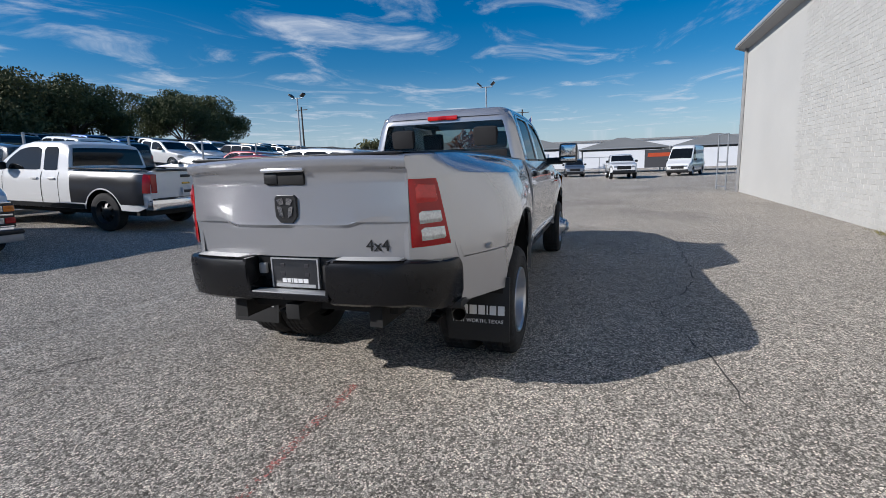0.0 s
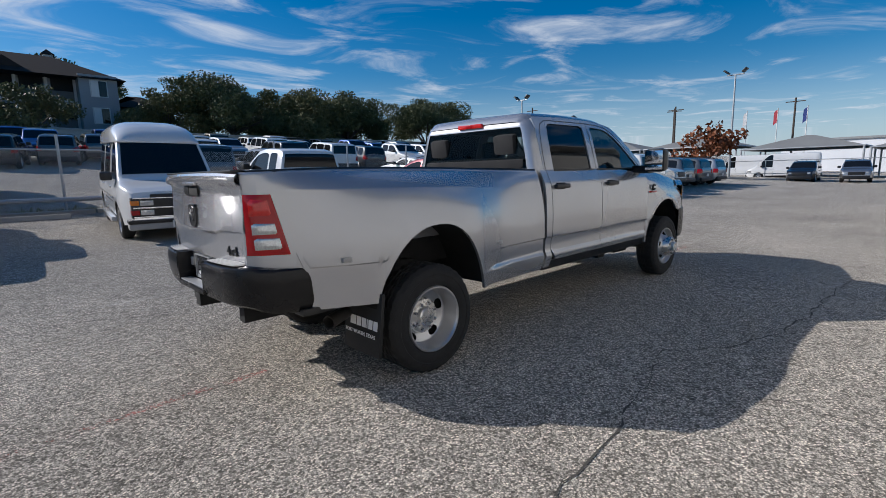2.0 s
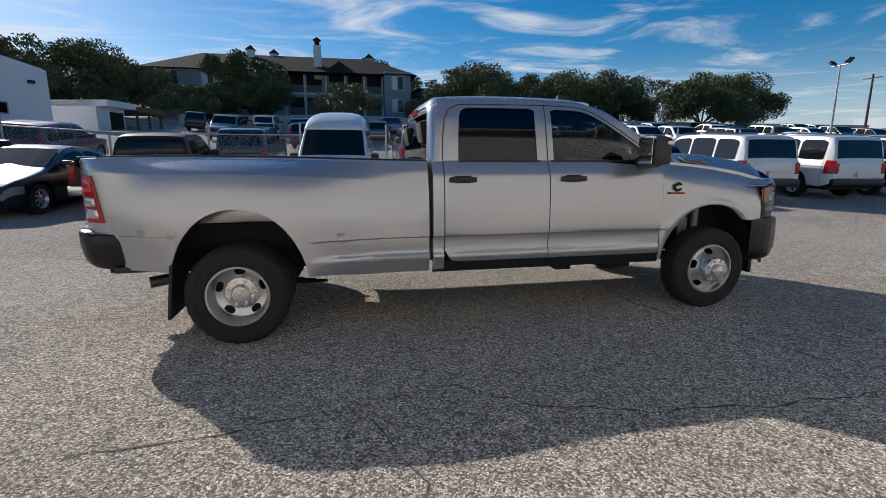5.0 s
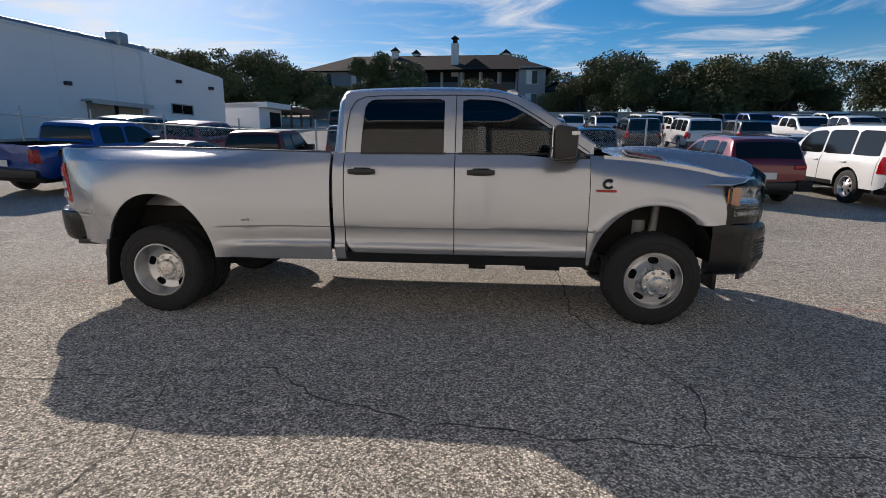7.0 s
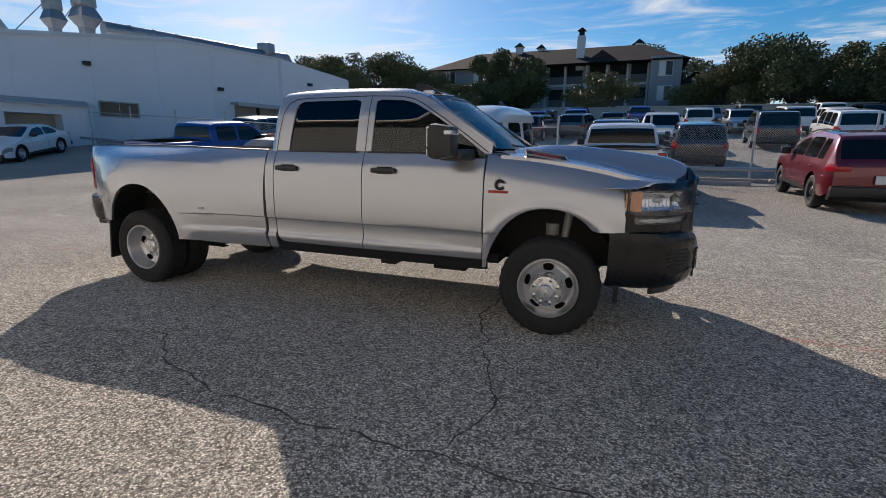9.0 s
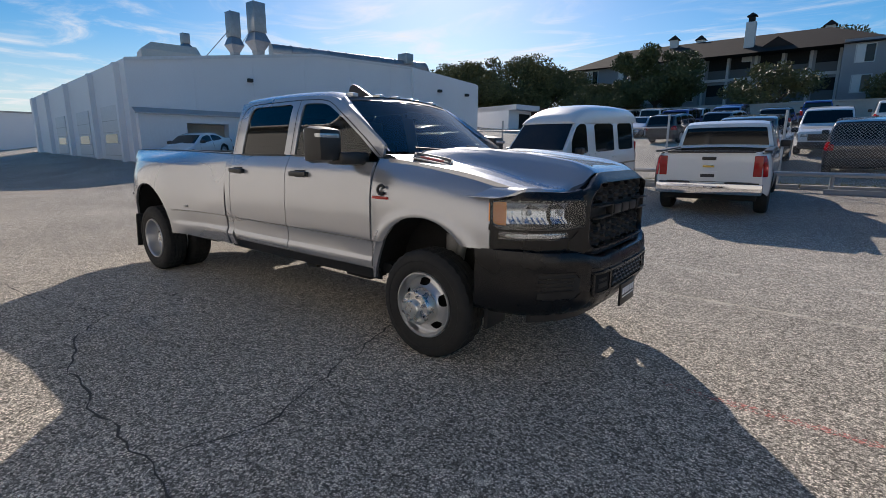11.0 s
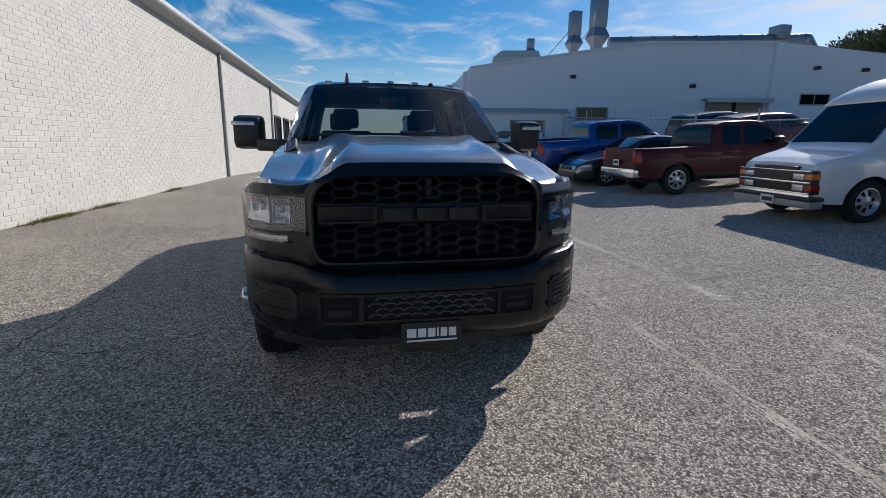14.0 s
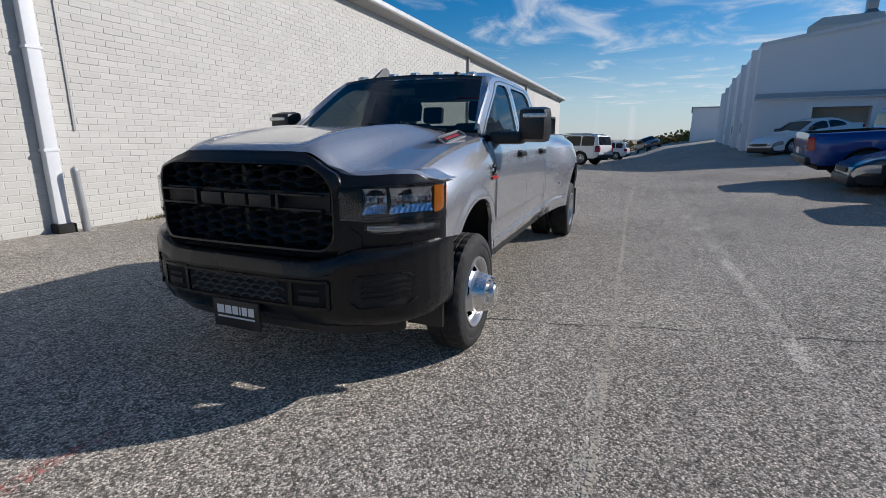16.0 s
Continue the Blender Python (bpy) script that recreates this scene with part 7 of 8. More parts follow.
for x in (-1.6, 2.6, 7.4, 10.2, 13.2):
    m = pose(x, FY - 0.95, ground_z(x, FY - 0.95), 0, 0, random.uniform(-3, 3))
    if st0 is None:
        bm = bmesh.new()
        v = [bm.verts.new((sx * 0.9, sy * w, z)) for sx in (-1, 1) for sy, w, z in ((-1, 0.09, 0), (1, 0.09, 0), (1, 0.06, 0.12), (-1, 0.06, 0.12))]
        for f in ((0, 1, 2, 3), (7, 6, 5, 4), (0, 4, 5, 1), (1, 5, 6, 2), (2, 6, 7, 3), (3, 7, 4, 0)):
            bm.faces.new([v[i] for i in f])
        st0 = part("wheel_stop", bm, M_CONCRETE, None, smooth=False)
        st0.matrix_world = m
        tagged(st0, "weathered concrete wheel stop on the asphalt", "wheel stop", "wheel stops")
    else:
        copy_thing(st0, m)

# ---- trees ----
def leaf_mat(name, c):
    return mat(name, c, 0.65, var=0.45, scale=0.6, fine=3.0, spec=0.3)


M_BARK = mat("bark", (0.07, 0.055, 0.045), 0.9, var=0.3, scale=4, fine=40, bump=0.5)


def tree(name, h, w, trunk_h, leaves, leaf_size, lm, seed, label, m, lean=0.0):
    rnd = random.Random(seed)
    th = empty(name, m, label, "tree", "trees")
    bm = bmesh.new()

    def limb(p, q, r0, r1):
        p, q = Vector(p), Vector(q)
        d = q - p
        bmesh.ops.create_cone(bm, cap_ends=False, segments=7, radius1=r0, radius2=r1, depth=d.length, matrix=Matrix.Translation((p + q) / 2) @ d.to_track_quat("Z", "Y").to_matrix().to_4x4())

    top = Vector((lean, 0, trunk_h))
    limb((0, 0, -0.3), top, h * 0.032, h * 0.024)
    clumps = []
    nb = 9
    for k in range(nb):
        a = 2 * math.pi * k / nb + rnd.uniform(-0.3, 0.3)
        rr, zz = rnd.uniform(0.25, 0.5) * w, rnd.uniform(0.3, 0.78) * h
        q = Vector((math.cos(a) * rr, math.sin(a) * rr, zz))
        mid = top.lerp(q, 0.5) + Vector((0, 0, 0.06 * h))
        limb(top, mid, h * 0.016, h * 0.01)
        limb(mid, q, h * 0.01, h * 0.004)
        clumps.append((q, rnd.uniform(0.17, 0.25) * w))
        for _ in range(3):
            o = Vector((rnd.gauss(0, 1), rnd.gauss(0, 1), rnd.gauss(0, 0.6))).normalized() * 0.2 * w
            clumps.append((q + o, rnd.uniform(0.09, 0.16) * w))
    for k in range(5):
        clumps.append((Vector((rnd.uniform(-0.2, 0.2) * w, rnd.uniform(-0.2, 0.2) * w, rnd.uniform(0.74, 0.9) * h)), rnd.uniform(0.12, 0.2) * w))
    part("trunk", bm, M_BARK, th)
    vs, fs = [], []
    tot = sum(c[1] ** 2 for c in clumps)
    for c, r in clumps:
        for _ in range(int(leaves * r * r / tot)):
            d = Vector((rnd.gauss(0, 1), rnd.gauss(0, 1), rnd.gauss(0, 1))).normalized() * r * (rnd.random() ** 0.4)
            d.z *= 0.75
            p = c + d
            if p.z > h:
                continue
            a = Vector((rnd.gauss(0, 1), rnd.gauss(0, 1), rnd.gauss(0, 1))).normalized() * leaf_size * rnd.uniform(0.6, 1.3)
            b = a.cross(Vector((rnd.gauss(0, 1), rnd.gauss(0, 1), rnd.gauss(0, 1)))).normalized() * leaf_size * 0.55
            o = len(vs)
            vs += [p - a, p + b, p + a, p - b]
            fs.append((o, o + 1, o + 2, o + 3))
    mesh_ob("crown", vs, fs, lm, th, smooth=False)
    return th


LM1, LM2 = leaf_mat("oak_leaves", (0.085, 0.1, 0.042)), leaf_mat("olive_leaves", (0.12, 0.12, 0.05))
LM3, LM4 = leaf_mat("autumn_leaves", (0.2, 0.07, 0.03)), leaf_mat("dry_shrub_leaves", (0.22, 0.16, 0.04))


def gm(x, y, dz=0.0, rz=0.0, sc=1.0):
    return pose(x, y, ground_z(x, y) + dz, 0, 0, rz) @ Matrix.Scale(sc, 4)


OAK = "dark green live oak with a broad crown"
t1 = tree("oak_tree", 8.4, 12.0, 1.6, 26000, 0.165, LM1, 3, OAK, gm(20.5, 57))
t2 = tree("oak_tree", 7.2, 11.0, 1.4, 24000, 0.165, LM2, 5, OAK, gm(28.5, 55.5))
t3 = tree("oak_tree", 8.8, 7.8, 1.8, 20000, 0.165, LM1, 9, "dark green oak with a tall rounded crown", gm(-9.6, 57))


def put_tree(t, x, y, rz, sc):
    c = copy_thing(t, pose(x, y, ground_z(x, y), 0, 0, rz))
    c.scale = (sc, sc, sc)
    return c


for t, x, y, rz, sc in ((t2, 14.5, 60, 40, 0.85), (t1, 35.5, 55, 100, 0.86), (t3, 25, 61, 70, 0.75), (t2, 39.8, 58, 200, 0.66), (t1, 47.5, 52, 20, 0.86), (t2, 33, 62, 310, 0.95), (t1, 58, 60, 60, 1.0), (t2, -28.5, 58, 60, 1.08), (t1, -39, 62, 130, 0.92), (t1, -48, 60, 10, 0.85), (t2, -14.6, 55.5, 140, 0.6), (t2, -33.5, 54, 260, 1.0), (t2, -24.2, 59, 20, 0.85), (t1, 8, 82, 30, 1.35), (t2, -2, 84, 90, 1.25)):
    put_tree(t, x, y, rz, sc)
tree("small_tree", 5.6, 6.6, 1.2, 5000, 0.17, LM2, 21, "small olive-green tree before the apartments", gm(1.6, 55))
tree("autumn_tree", 5.2, 4.6, 1.6, 1300, 0.24, LM3, 33, "small tree with reddish autumn leaves", gm(44.5, 11.5, -0.3))
tree("small_tree", 3.6, 4.2, 1.2, 900, 0.24, LM2, 34, "thin small green tree between parked cars", gm(46.0, 22.8, -0.2))
tree("autumn_tree", 9.0, 9.0, 3.0, 2200, 0.4, LM3, 35, "tall tree with reddish crown behind the roof", gm(2.5, 86))
# far scrub beyond the lane
vs, fs = [], []
rnd = random.Random(8)
for k in range(120):
    x, y = -95 + rnd.uniform(-18, 12), rnd.uniform(-34, 34)
    r = rnd.uniform(1.2, 2.4)
    for _ in range(90):
        d = Vector((rnd.gauss(0, 1), rnd.gauss(0, 1), abs(rnd.gauss(0, 0.8)))).normalized() * r * rnd.random() ** 0.4
        p = Vector((x, y, ground_z(x, y))) + d
        a = Vector((rnd.gauss(0, 1), rnd.gauss(0, 1), rnd.gauss(0, 1))).normalized() * 0.4
        b = a.cross(Vector((rnd.gauss(0, 1), rnd.gauss(0, 1), rnd.gauss(0, 1)))).normalized() * 0.22
        o = len(vs)
        vs += [p - a, p + b, p + a, p - b]
        fs.append((o, o + 1, o + 2, o + 3))
tagged(mesh_ob("scrub", vs, fs, LM4, smooth=False), "yellowing scrub beyond the end of the lane", "shrubs", kind="stuff")
vs, fs = [], []
for k in range(150):
    x, y = rnd.uniform(110, 150), rnd.uniform(-90, 110)
    r = rnd.uniform(2, 3.5)
    for _ in range(60):
        d = Vector((rnd.gauss(0, 1), rnd.gauss(0, 1), abs(rnd.gauss(0, 0.8)))).normalized() * r * rnd.random() ** 0.4
        p = Vector((x, y, 0)) + d
        a = Vector((rnd.gauss(0, 1), rnd.gauss(0, 1), rnd.gauss(0, 1))).normalized() * 0.7
        b = a.cross(Vector((rnd.gauss(0, 1), rnd.gauss(0, 1), rnd.gauss(0, 1)))).normalized() * 0.4
        o = len(vs)
        vs += [p - a, p + b, p + a, p - b]
        fs.append((o, o + 1, o + 2, o + 3))
tagged(mesh_ob("far_woods", vs, fs, LM1, smooth=False), "low far woods on the horizon", "trees", kind="stuff")

# ---- lamps, poles, flags ----
def lamp_post(x, y, h, lean=0.0):
    th = empty("street_lamp", gm(x, y), "tall steel lot lamp with twin floodlights", "street lamp", "lot lamps")
    bm = bmesh.new()
    bmesh.ops.create_cone(bm, cap_ends=True, segments=10, radius1=0.12, radius2=0.07, depth=h, matrix=pose(0, 0, h / 2))
    part("pole", bm, M_GALV, th)
    bm = bmesh.new()
    tube(bm, (0, -0.7, h - 0.05), (0, 0.7, h - 0.05), 0.05)
    part("crossarm", bm, M_GALV, th)
    for s, a in ((1, 35), (-1, -35)):
        bm = bmesh.new()
        box(bm, -0.3, 0.3, -0.25, 0.25, -0.06, 0.1, bevel=0.03)
        bmesh.ops.transform(bm, matrix=pose(0, s * 0.75, h + 0.25, s * 40), verts=bm.verts)
        part("floodlight", bm, M_BLACKPL, th)
    return th


lamp_post(48.6, 10.7, 9.3)
lamp_post(43.6, 31.0, 7.2)


def utility_pole(x, y, h, arm=1.2):
    th = empty("utility_pole", gm(x, y), "dark wooden utility pole with crossarm", "utility pole", "utility poles")
    bm = bmesh.new()
    bmesh.ops.create_cone(bm, cap_ends=True, segments=8, radius1=0.17, radius2=0.12, depth=h, matrix=pose(0, 0, h / 2))
    part("pole", bm, M_BARK, th)
    part("crossarm", boxes((-0.06, 0.06, -arm, arm, h - 0.6, h - 0.48)), M_BARK, th)


utility_pole(72, 50, 8.6)
utility_pole(88, 31, 9.5)
utility_pole(84, 12.6, 10.5)
utility_pole(78, 27, 9.0)
utility_pole(-78, -16.2, 9.6)
utility_pole(-74, -14.6, 8.4)
for k, (y, c) in enumerate(((17.6, (0.55, 0.55, 0.56)), (13.8, (0.4, 0.05, 0.07)), (10.4, (0.03, 0.05, 0.2)))):
    th = empty("flag_pole", pose(80, y, 0), "white flag pole with a limp flag", "flag pole", "flag poles")
    bm = bmesh.new()
    tube(bm, (0, 0, 0), (0, 0, 9.4), 0.06)
    part("pole", bm, M_TRIMW, th)
    vs = [(0.03, j * 0.12, 9.2 - i * 0.3 - 0.1 * j + 0.06 * math.sin(i + j)) for i in range(7) for j in range(5)]
    mesh_ob("flag", [(p[0] + 0.1 * math.sin(n * 1.7), p[1], p[2]) for n, p in enumerate(vs)], grid_faces(7, 5), mat("flag_%d" % k, c, 0.8), th)

# ---- shade canopies and far lot ----
M_CANVAS = mat("grey_shade_cloth", (0.22, 0.22, 0.21), 0.85, var=0.12, scale=0.3, fine=8)
for i, (x, y) in enumerate(((62, -14), (62, -3.5), (62, 7), (62, 17.5), (62, 28), (62, 38.5), (62, -24.5))):
    th = empty("shade_canopy", pose(x, y, ground_z(x, min(y, 16))), "grey hipped fabric shade canopy on steel posts", "canopy", "shade canopies")
    vs = [(-5, -5.1, 2.9), (5, -5.1, 2.9), (5, 5.1, 2.9), (-5, 5.1, 2.9), (0, -0.4, 4.3), (0, 0.4, 4.3)]
    mesh_ob("cloth", vs, [(0, 1, 4), (1, 2, 5, 4), (2, 3, 5), (3, 0, 4, 5)], M_CANVAS, th, smooth=False)
    bm = bmesh.new()
    for a, b in (((-5, -5.1), (5, -5.1)), ((5, -5.1), (5, 5.1)), ((5, 5.1), (-5, 5.1)), ((-5, 5.1), (-5, -5.1))):
        tube(bm, (*a, 2.88), (*b, 2.88), 0.07)
    part("edge_beam", bm, M_GALV, th)
    for px, py in ((-5, -5), (5, -5), (5, 5), (-5, 5)):
        bm = bmesh.new()
        tube(bm, (px, py, -0.3), (px, py, 2.9), 0.09)
        part("post", bm, M_GALV, th)
fb = empty("far_hall", pose(95, -6, 0), "far low white hall beyond the canopies", "building", kind="structure")
part("wall", boxes((0, 14, -24, 22, 0, 5.2)), M_WHITEMETAL, fb, smooth=False)
part("roof", boxes((-0.3, 14.3, -24.3, 22.3, 5.2, 5.5)), M_GREYTRIM, fb, smooth=False)
f2 = empty("lot_fence", pose(0, 0, 0), "low chain-link fence across the far lot", "fence", kind="structure")
bm = bmesh.new()
for y in np.arange(-4, 20, 3.0):
    tube(bm, (49.5, y, 0), (49.5, y, 1.9), 0.04, 6)
for z in (1.85, 0.7):
    tube(bm, (49.5, -4, z), (49.5, 20, z), 0.03, 6)
part("rail", bm, M_GALV, f2)
sg = empty("banner_sign", pose(53, -6.8, 0), "dark banner board with an orange stripe", "sign")
part("board", boxes((0, 0.08, -2.2, 1.2, 0.6, 2.5)), mat("dark_banner", (0.06, 0.06, 0.065), 0.7), sg, smooth=False)
part("stripe", boxes((-0.01, 0.0, -2.0, 0.9, 1.75, 2.15)), mat("orange_print", (0.5, 0.07, 0.02), 0.6), sg, smooth=False)

# ---- parked vehicles ----
WHITE = paint("white", (0.72, 0.72, 0.71))
SILVERP = paint("silver", (0.42, 0.42, 0.43), 0.85, 0.34)
BLACK = paint("black", (0.012, 0.012, 0.014))
MAROON = mat("faded_maroon_paint", (0.055, 0.003, 0.006), 0.5, var=0.1, scale=1.5, fine=60, coat=0.12, spec=0.3)
BLUE = paint("blue", (0.008, 0.05, 0.24), 0.35)
GREYP = paint("grey", (0.12, 0.125, 0.13), 0.6)
REDP = paint("crimson", (0.15, 0.004, 0.012), 0.3)
GREEN = paint("dark_green", (0.02, 0.03, 0.022))
TAN = paint("tan", (0.3, 0.27, 0.22), 0.4)

van = vehicle("conversion_van", "van", at(0.72, 9.55, -95) @ Matrix.Scale(0.96, 4), WHITE, "white high-top conversion van with tinted windows and chrome grille", "van")
kv = KINDS["van"]
xsl = [-2.78, -2.74, -2.6, -2.3, -1.4, -0.4, 0.2, 0.55, 0.8, 1.0, 1.14, 1.22]
zt = [2.12, 2.3, 2.4, 2.46, 2.5, 2.5, 2.47, 2.41, 2.33, 2.23, 2.13, 2.03]
vs = []
for x, z in zip(xsl, zt):
    base, w = 1.98, 0.86 - 0.05 * sstep(0.4, 1.2, x) - 0.03 * sstep(-2.4, -2.78, x)
    for i in range(17):
        q = math.pi * i / 16
        cx, sx = math.cos(q), math.sin(q)
        vs.append((x, math.copysign(abs(cx) ** 0.62, cx) * w, base + (z - base) * sx ** 0.6))
mesh_ob("high_top", vs, grid_faces(len(xsl), 17) + [tuple(range(17)), tuple(range(len(vs) - 17, len(vs)))[::-1]], WHITE, van, "raised white fibreglass roof", angle=45)
part("grille_back", boxes((2.6, 2.82, -0.83, 0.83, 0.5, 0.9), bevel=0.02), M_BLACKPL, van)
part("bumper_skin", boxes((2.62, 2.87, -0.9, 0.9, 0.27, 0.4), bevel=0.04), M_GREYTRIM, van, "dull grey bumper")
part("bumper_pad", boxes((2.62, 2.88, -0.91, 0.91, 0.39, 0.47), bevel=0.03), M_BLACKPL, van)
for z, h in ((0.52, 0.03), (0.7, 0.035), (0.89, 0.025)):
    part("grille_bar", boxes((2.68, 2.838, -0.8, 0.8, z - h / 2, z + h / 2), bevel=0.012), M_CHROME, van, "chrome grille bar")
for s in (1, -1):
    for z in (0.61, 0.795):
        part("headlight", boxes((2.6, 2.834, s * 0.45, s * 0.68, z - 0.05, z + 0.05), bevel=0.012), M_CLEARLENS, van)
        part("corner_lamp", boxes((2.5, 2.828, s * 0.69, s * 0.835, z - 0.05, z + 0.05), bevel=0.02), M_AMBER if z > 0.7 else M_REDLENS, van, "amber corner lamp" if z > 0.7 else "dark red corner lens")
    part("running_board", boxes((-1.0, 1.35, s * 0.96, s * 1.07, 0.3, 0.4), bevel=0.03), WHITE, van)
    flank_strip("side_stripe", kv, np.linspace(0.3, 4.2, 14), (0.78, 0.8, 0.83), s, TAN, van, 0.004, "faded tan stripe")
    flank_strip("side_stripe", kv, np.linspace(1.9, 4.2, 8), (0.72, 0.735), s, GREYP, van, 0.004)
pl = part("front_plate", boxes((2.882, 2.89, -0.155, 0.155, 0.29, 0.44)), M_PLATE, van, "pale number plate")
part("print", boxes((2.89, 2.892, -0.12, 0.12, 0.33, 0.4)), M_INK, pl, smooth=False)
wsil = vehicle("work_pickup", "pickup", at(4.56, 9.95, 92), WHITE, "white pickup truck with open black bed and chrome bumper", "pickup truck", rim=M_BLACKPL)
red = vehicle("old_pickup", "oldpickup", at(-3.87, 9.34, 87), MAROON, "old maroon pickup truck with faded paint and alloy wheels", "pickup truck")
for s in (1, -1):
    part("bed_rail_cap", boxes((-2.85, -0.9, s * 0.86, s * 0.985, 1.268, 1.3), bevel=0.012), M_BLACKPL, wsil)
    part("bumper_step", boxes((-3.0, -2.85, s * 0.3, s * 0.85, 0.69, 0.705)), M_BLACKPL, wsil)
kp = KINDS["pickup"]
xsl = np.linspace(0.12, 2.02, 25)
vs = []
for x in xsl:
    d = abs(x - kp["ro"])
    lo = max(0.58, kp["r"] + math.sqrt(max(0, 0.5 ** 2 - d * d)) if d < 0.5 else 0.58)
    vs += [(x - kp["L"] / 2, flank(kp, x, z) + 0.005, z) for z in np.linspace(lo, 1.19, 8)]
mesh_ob("bed_side_panel", vs, grid_faces(25, 8, flip=True), BLACK, wsil, "black bed side panel", angle=40)
part("tailgate_cap", boxes((-2.96, -2.85, -0.74, 0.74, 1.255, 1.29), bevel=0.012), M_BLACKPL, wsil)
part("tailgate_handle", boxes((-2.955, -2.92, -0.12, 0.12, 1.12, 1.18), bevel=0.012), M_BLACKPL, wsil)
part("tailgate_badge", boxes((-2.95, -2.92, -0.1, 0.1, 0.98, 1.02), bevel=0.012), mat("brass_badge", (0.55, 0.38, 0.1), 0.3, 0.8), wsil, "small brass-coloured plain badge")
for th, x in ((wsil, -2.995), (red, -2.82)):
    part("plate_print", boxes((x, x + 0.002, -0.12, 0.12, 0.8, 0.86)), M_INK, th, smooth=False)
vehicle("dark_sedan", "sedan", at(-6.5, 8.75, -96), BLACK, "glossy black sedan nosed out of its bay", "car")
vehicle("crew_cab_pickup", "crewpickup", at(-9.1, 9.22, 86), BLUE, "metallic blue crew cab pickup on black wheels", "pickup truck", rim=M_BLACKPL)
vehicle("hatchback", "sedan", at(-21.0, 9.4, -62), WHITE, "white sedan parked before the service building", "car")
vehicle("family_suv", "bigsuv", at(-25.9, -2.3, -114), WHITE, "white suv with black roof parked across the lane", "car", roof_mat=BLACK)
cro = vehicle("crossover", "crossover", at(9.55, 9.45, 88), REDP, "crimson crossover with damaged rear corner and black glass", "car", rim=M_BLACKPL)
part("damaged_corner", boxes((-2.44, -2.2, -0.96, -0.62, 0.36, 0.62), bevel=0.05), M_DARK, cro, "torn open bumper corner")
vehicle("large_suv", "bigsuv", at(12.75, 9.3, 88), WHITE, "large white suv with dark windows", "car")
ROW = [("bigsuv", WHITE, "white"), ("bigsuv", BLACK, "black"), ("bigsuv", WHITE, "white"), ("crewpickup", WHITE, "white"), ("suv", GREYP, "grey"), ("suv", GREYP, "grey"), ("suv", SILVERP, "silver")]
for i, (kd, p, c) in enumerate(ROW):
    pk = kd == "crewpickup"
    vehicle("lot_pickup" if pk else "lot_suv", kd, at(15.7 + i * 2.9, 9.2, -88 if pk else 88), p, f"{c} {'pickup truck nosed out' if pk else 'suv with dark rear glass'} in the lot row", "pickup truck" if pk else "car")
vehicle("lot_pickup", "crewpickup", pose(39.5, -2.8, 0, 0, 0, 184), WHITE, "white pickup truck with black grille facing the lane", "pickup truck")
vehicle("small_hatchback", "suv", pose(47.2, 1.4, 0, 0, 0, 186), SILVERP, "silver compact hatchback before the lot fence", "car")
vehicle("small_hatchback", "suv", pose(47.2, 4.7, 0, 0, 0, 182), BLACK, "black compact hatchback before the lot fence", "car")
vehicle("delivery_van", "cargovan", pose(54, 7.6, 0, 0, 0, 100), WHITE, "white tall delivery van behind the lot fence", "van")
vehicle("delivery_van", "cargovan", pose(57, 11.6, 0, 0, 0, 100), WHITE, "white tall delivery van behind the lot fence", "van")
vehicle("service_truck", "cargovan", pose(43.8, -8.3, 0, 0, 0, 160), WHITE, "white service truck with a tall domed body", "truck", nose_dark=True)
FAR = [
    (-2.9, 17.6, "bigsuv", GREEN, "dark green", 88), (4.3, 18.7, "bigsuv", GREYP, "grey", 88), (7.4, 18.2, "suv", BLACK, "black", 88), (-1.3, 31, "suv", BLACK, "black", 80), (1.4, 33, "suv", GREYP, "grey", 80),
    (6.4, 24.5, "bigsuv", WHITE, "white", -92), (11.9, 26.5, "bigsuv", BLACK, "black", 85), (15.0, 26, "bigsuv", WHITE, "white", 85), (18.3, 27, "suv", BLACK, "black", 85), (22.0, 27, "crewpickup", WHITE, "white", -95),
    (25.2, 27.5, "crewpickup", WHITE, "white", -95), (28.8, 27, "bigsuv", BLACK, "black", 85), (-10.5, 17.5, "suv", REDP, "dark red", 88), (-14, 18, "suv", GREYP, "grey", 88), (15.5, 17.5, "sedan", WHITE, "white", 90),
    (19.0, 17.8, "suv", REDP, "red", 88), (22.5, 17.6, "sedan", SILVERP, "silver", 88), (26, 18, "crewpickup", WHITE, "white", 88),
    (-44, -1.2, "suv", WHITE, "white", -100), (-48, -1.6, "sedan", WHITE, "white", -100), (-52, -2.0, "sedan", SILVERP, "silver", -100), (-56, -2.4, "sedan", WHITE, "white", -100), (-70, 3.5, "crewpickup", GREYP, "grey", 20), (-66, -1, "pickup", MAROON, "maroon", 30),
]
rnd = random.Random(12)
cols = [(WHITE, "white"), (BLACK, "black"), (GREYP, "grey"), (SILVERP, "silver"), (WHITE, "white"), (BLUE, "blue"), (TAN, "tan")]
for y, xa, xb in ((36.5, -8, 58), (45.5, -12, 62)):
    x = xa
    while x < xb:
        c = rnd.choice(cols)
        FAR.append((x, y + rnd.uniform(-0.4, 0.4), rnd.choice(["suv", "suv", "sedan", "crewpickup", "bigsuv"]), c[0], c[1], rnd.choice((88, -92))))
        x += rnd.choice((2.9, 2.9, 3.0, 5.8))
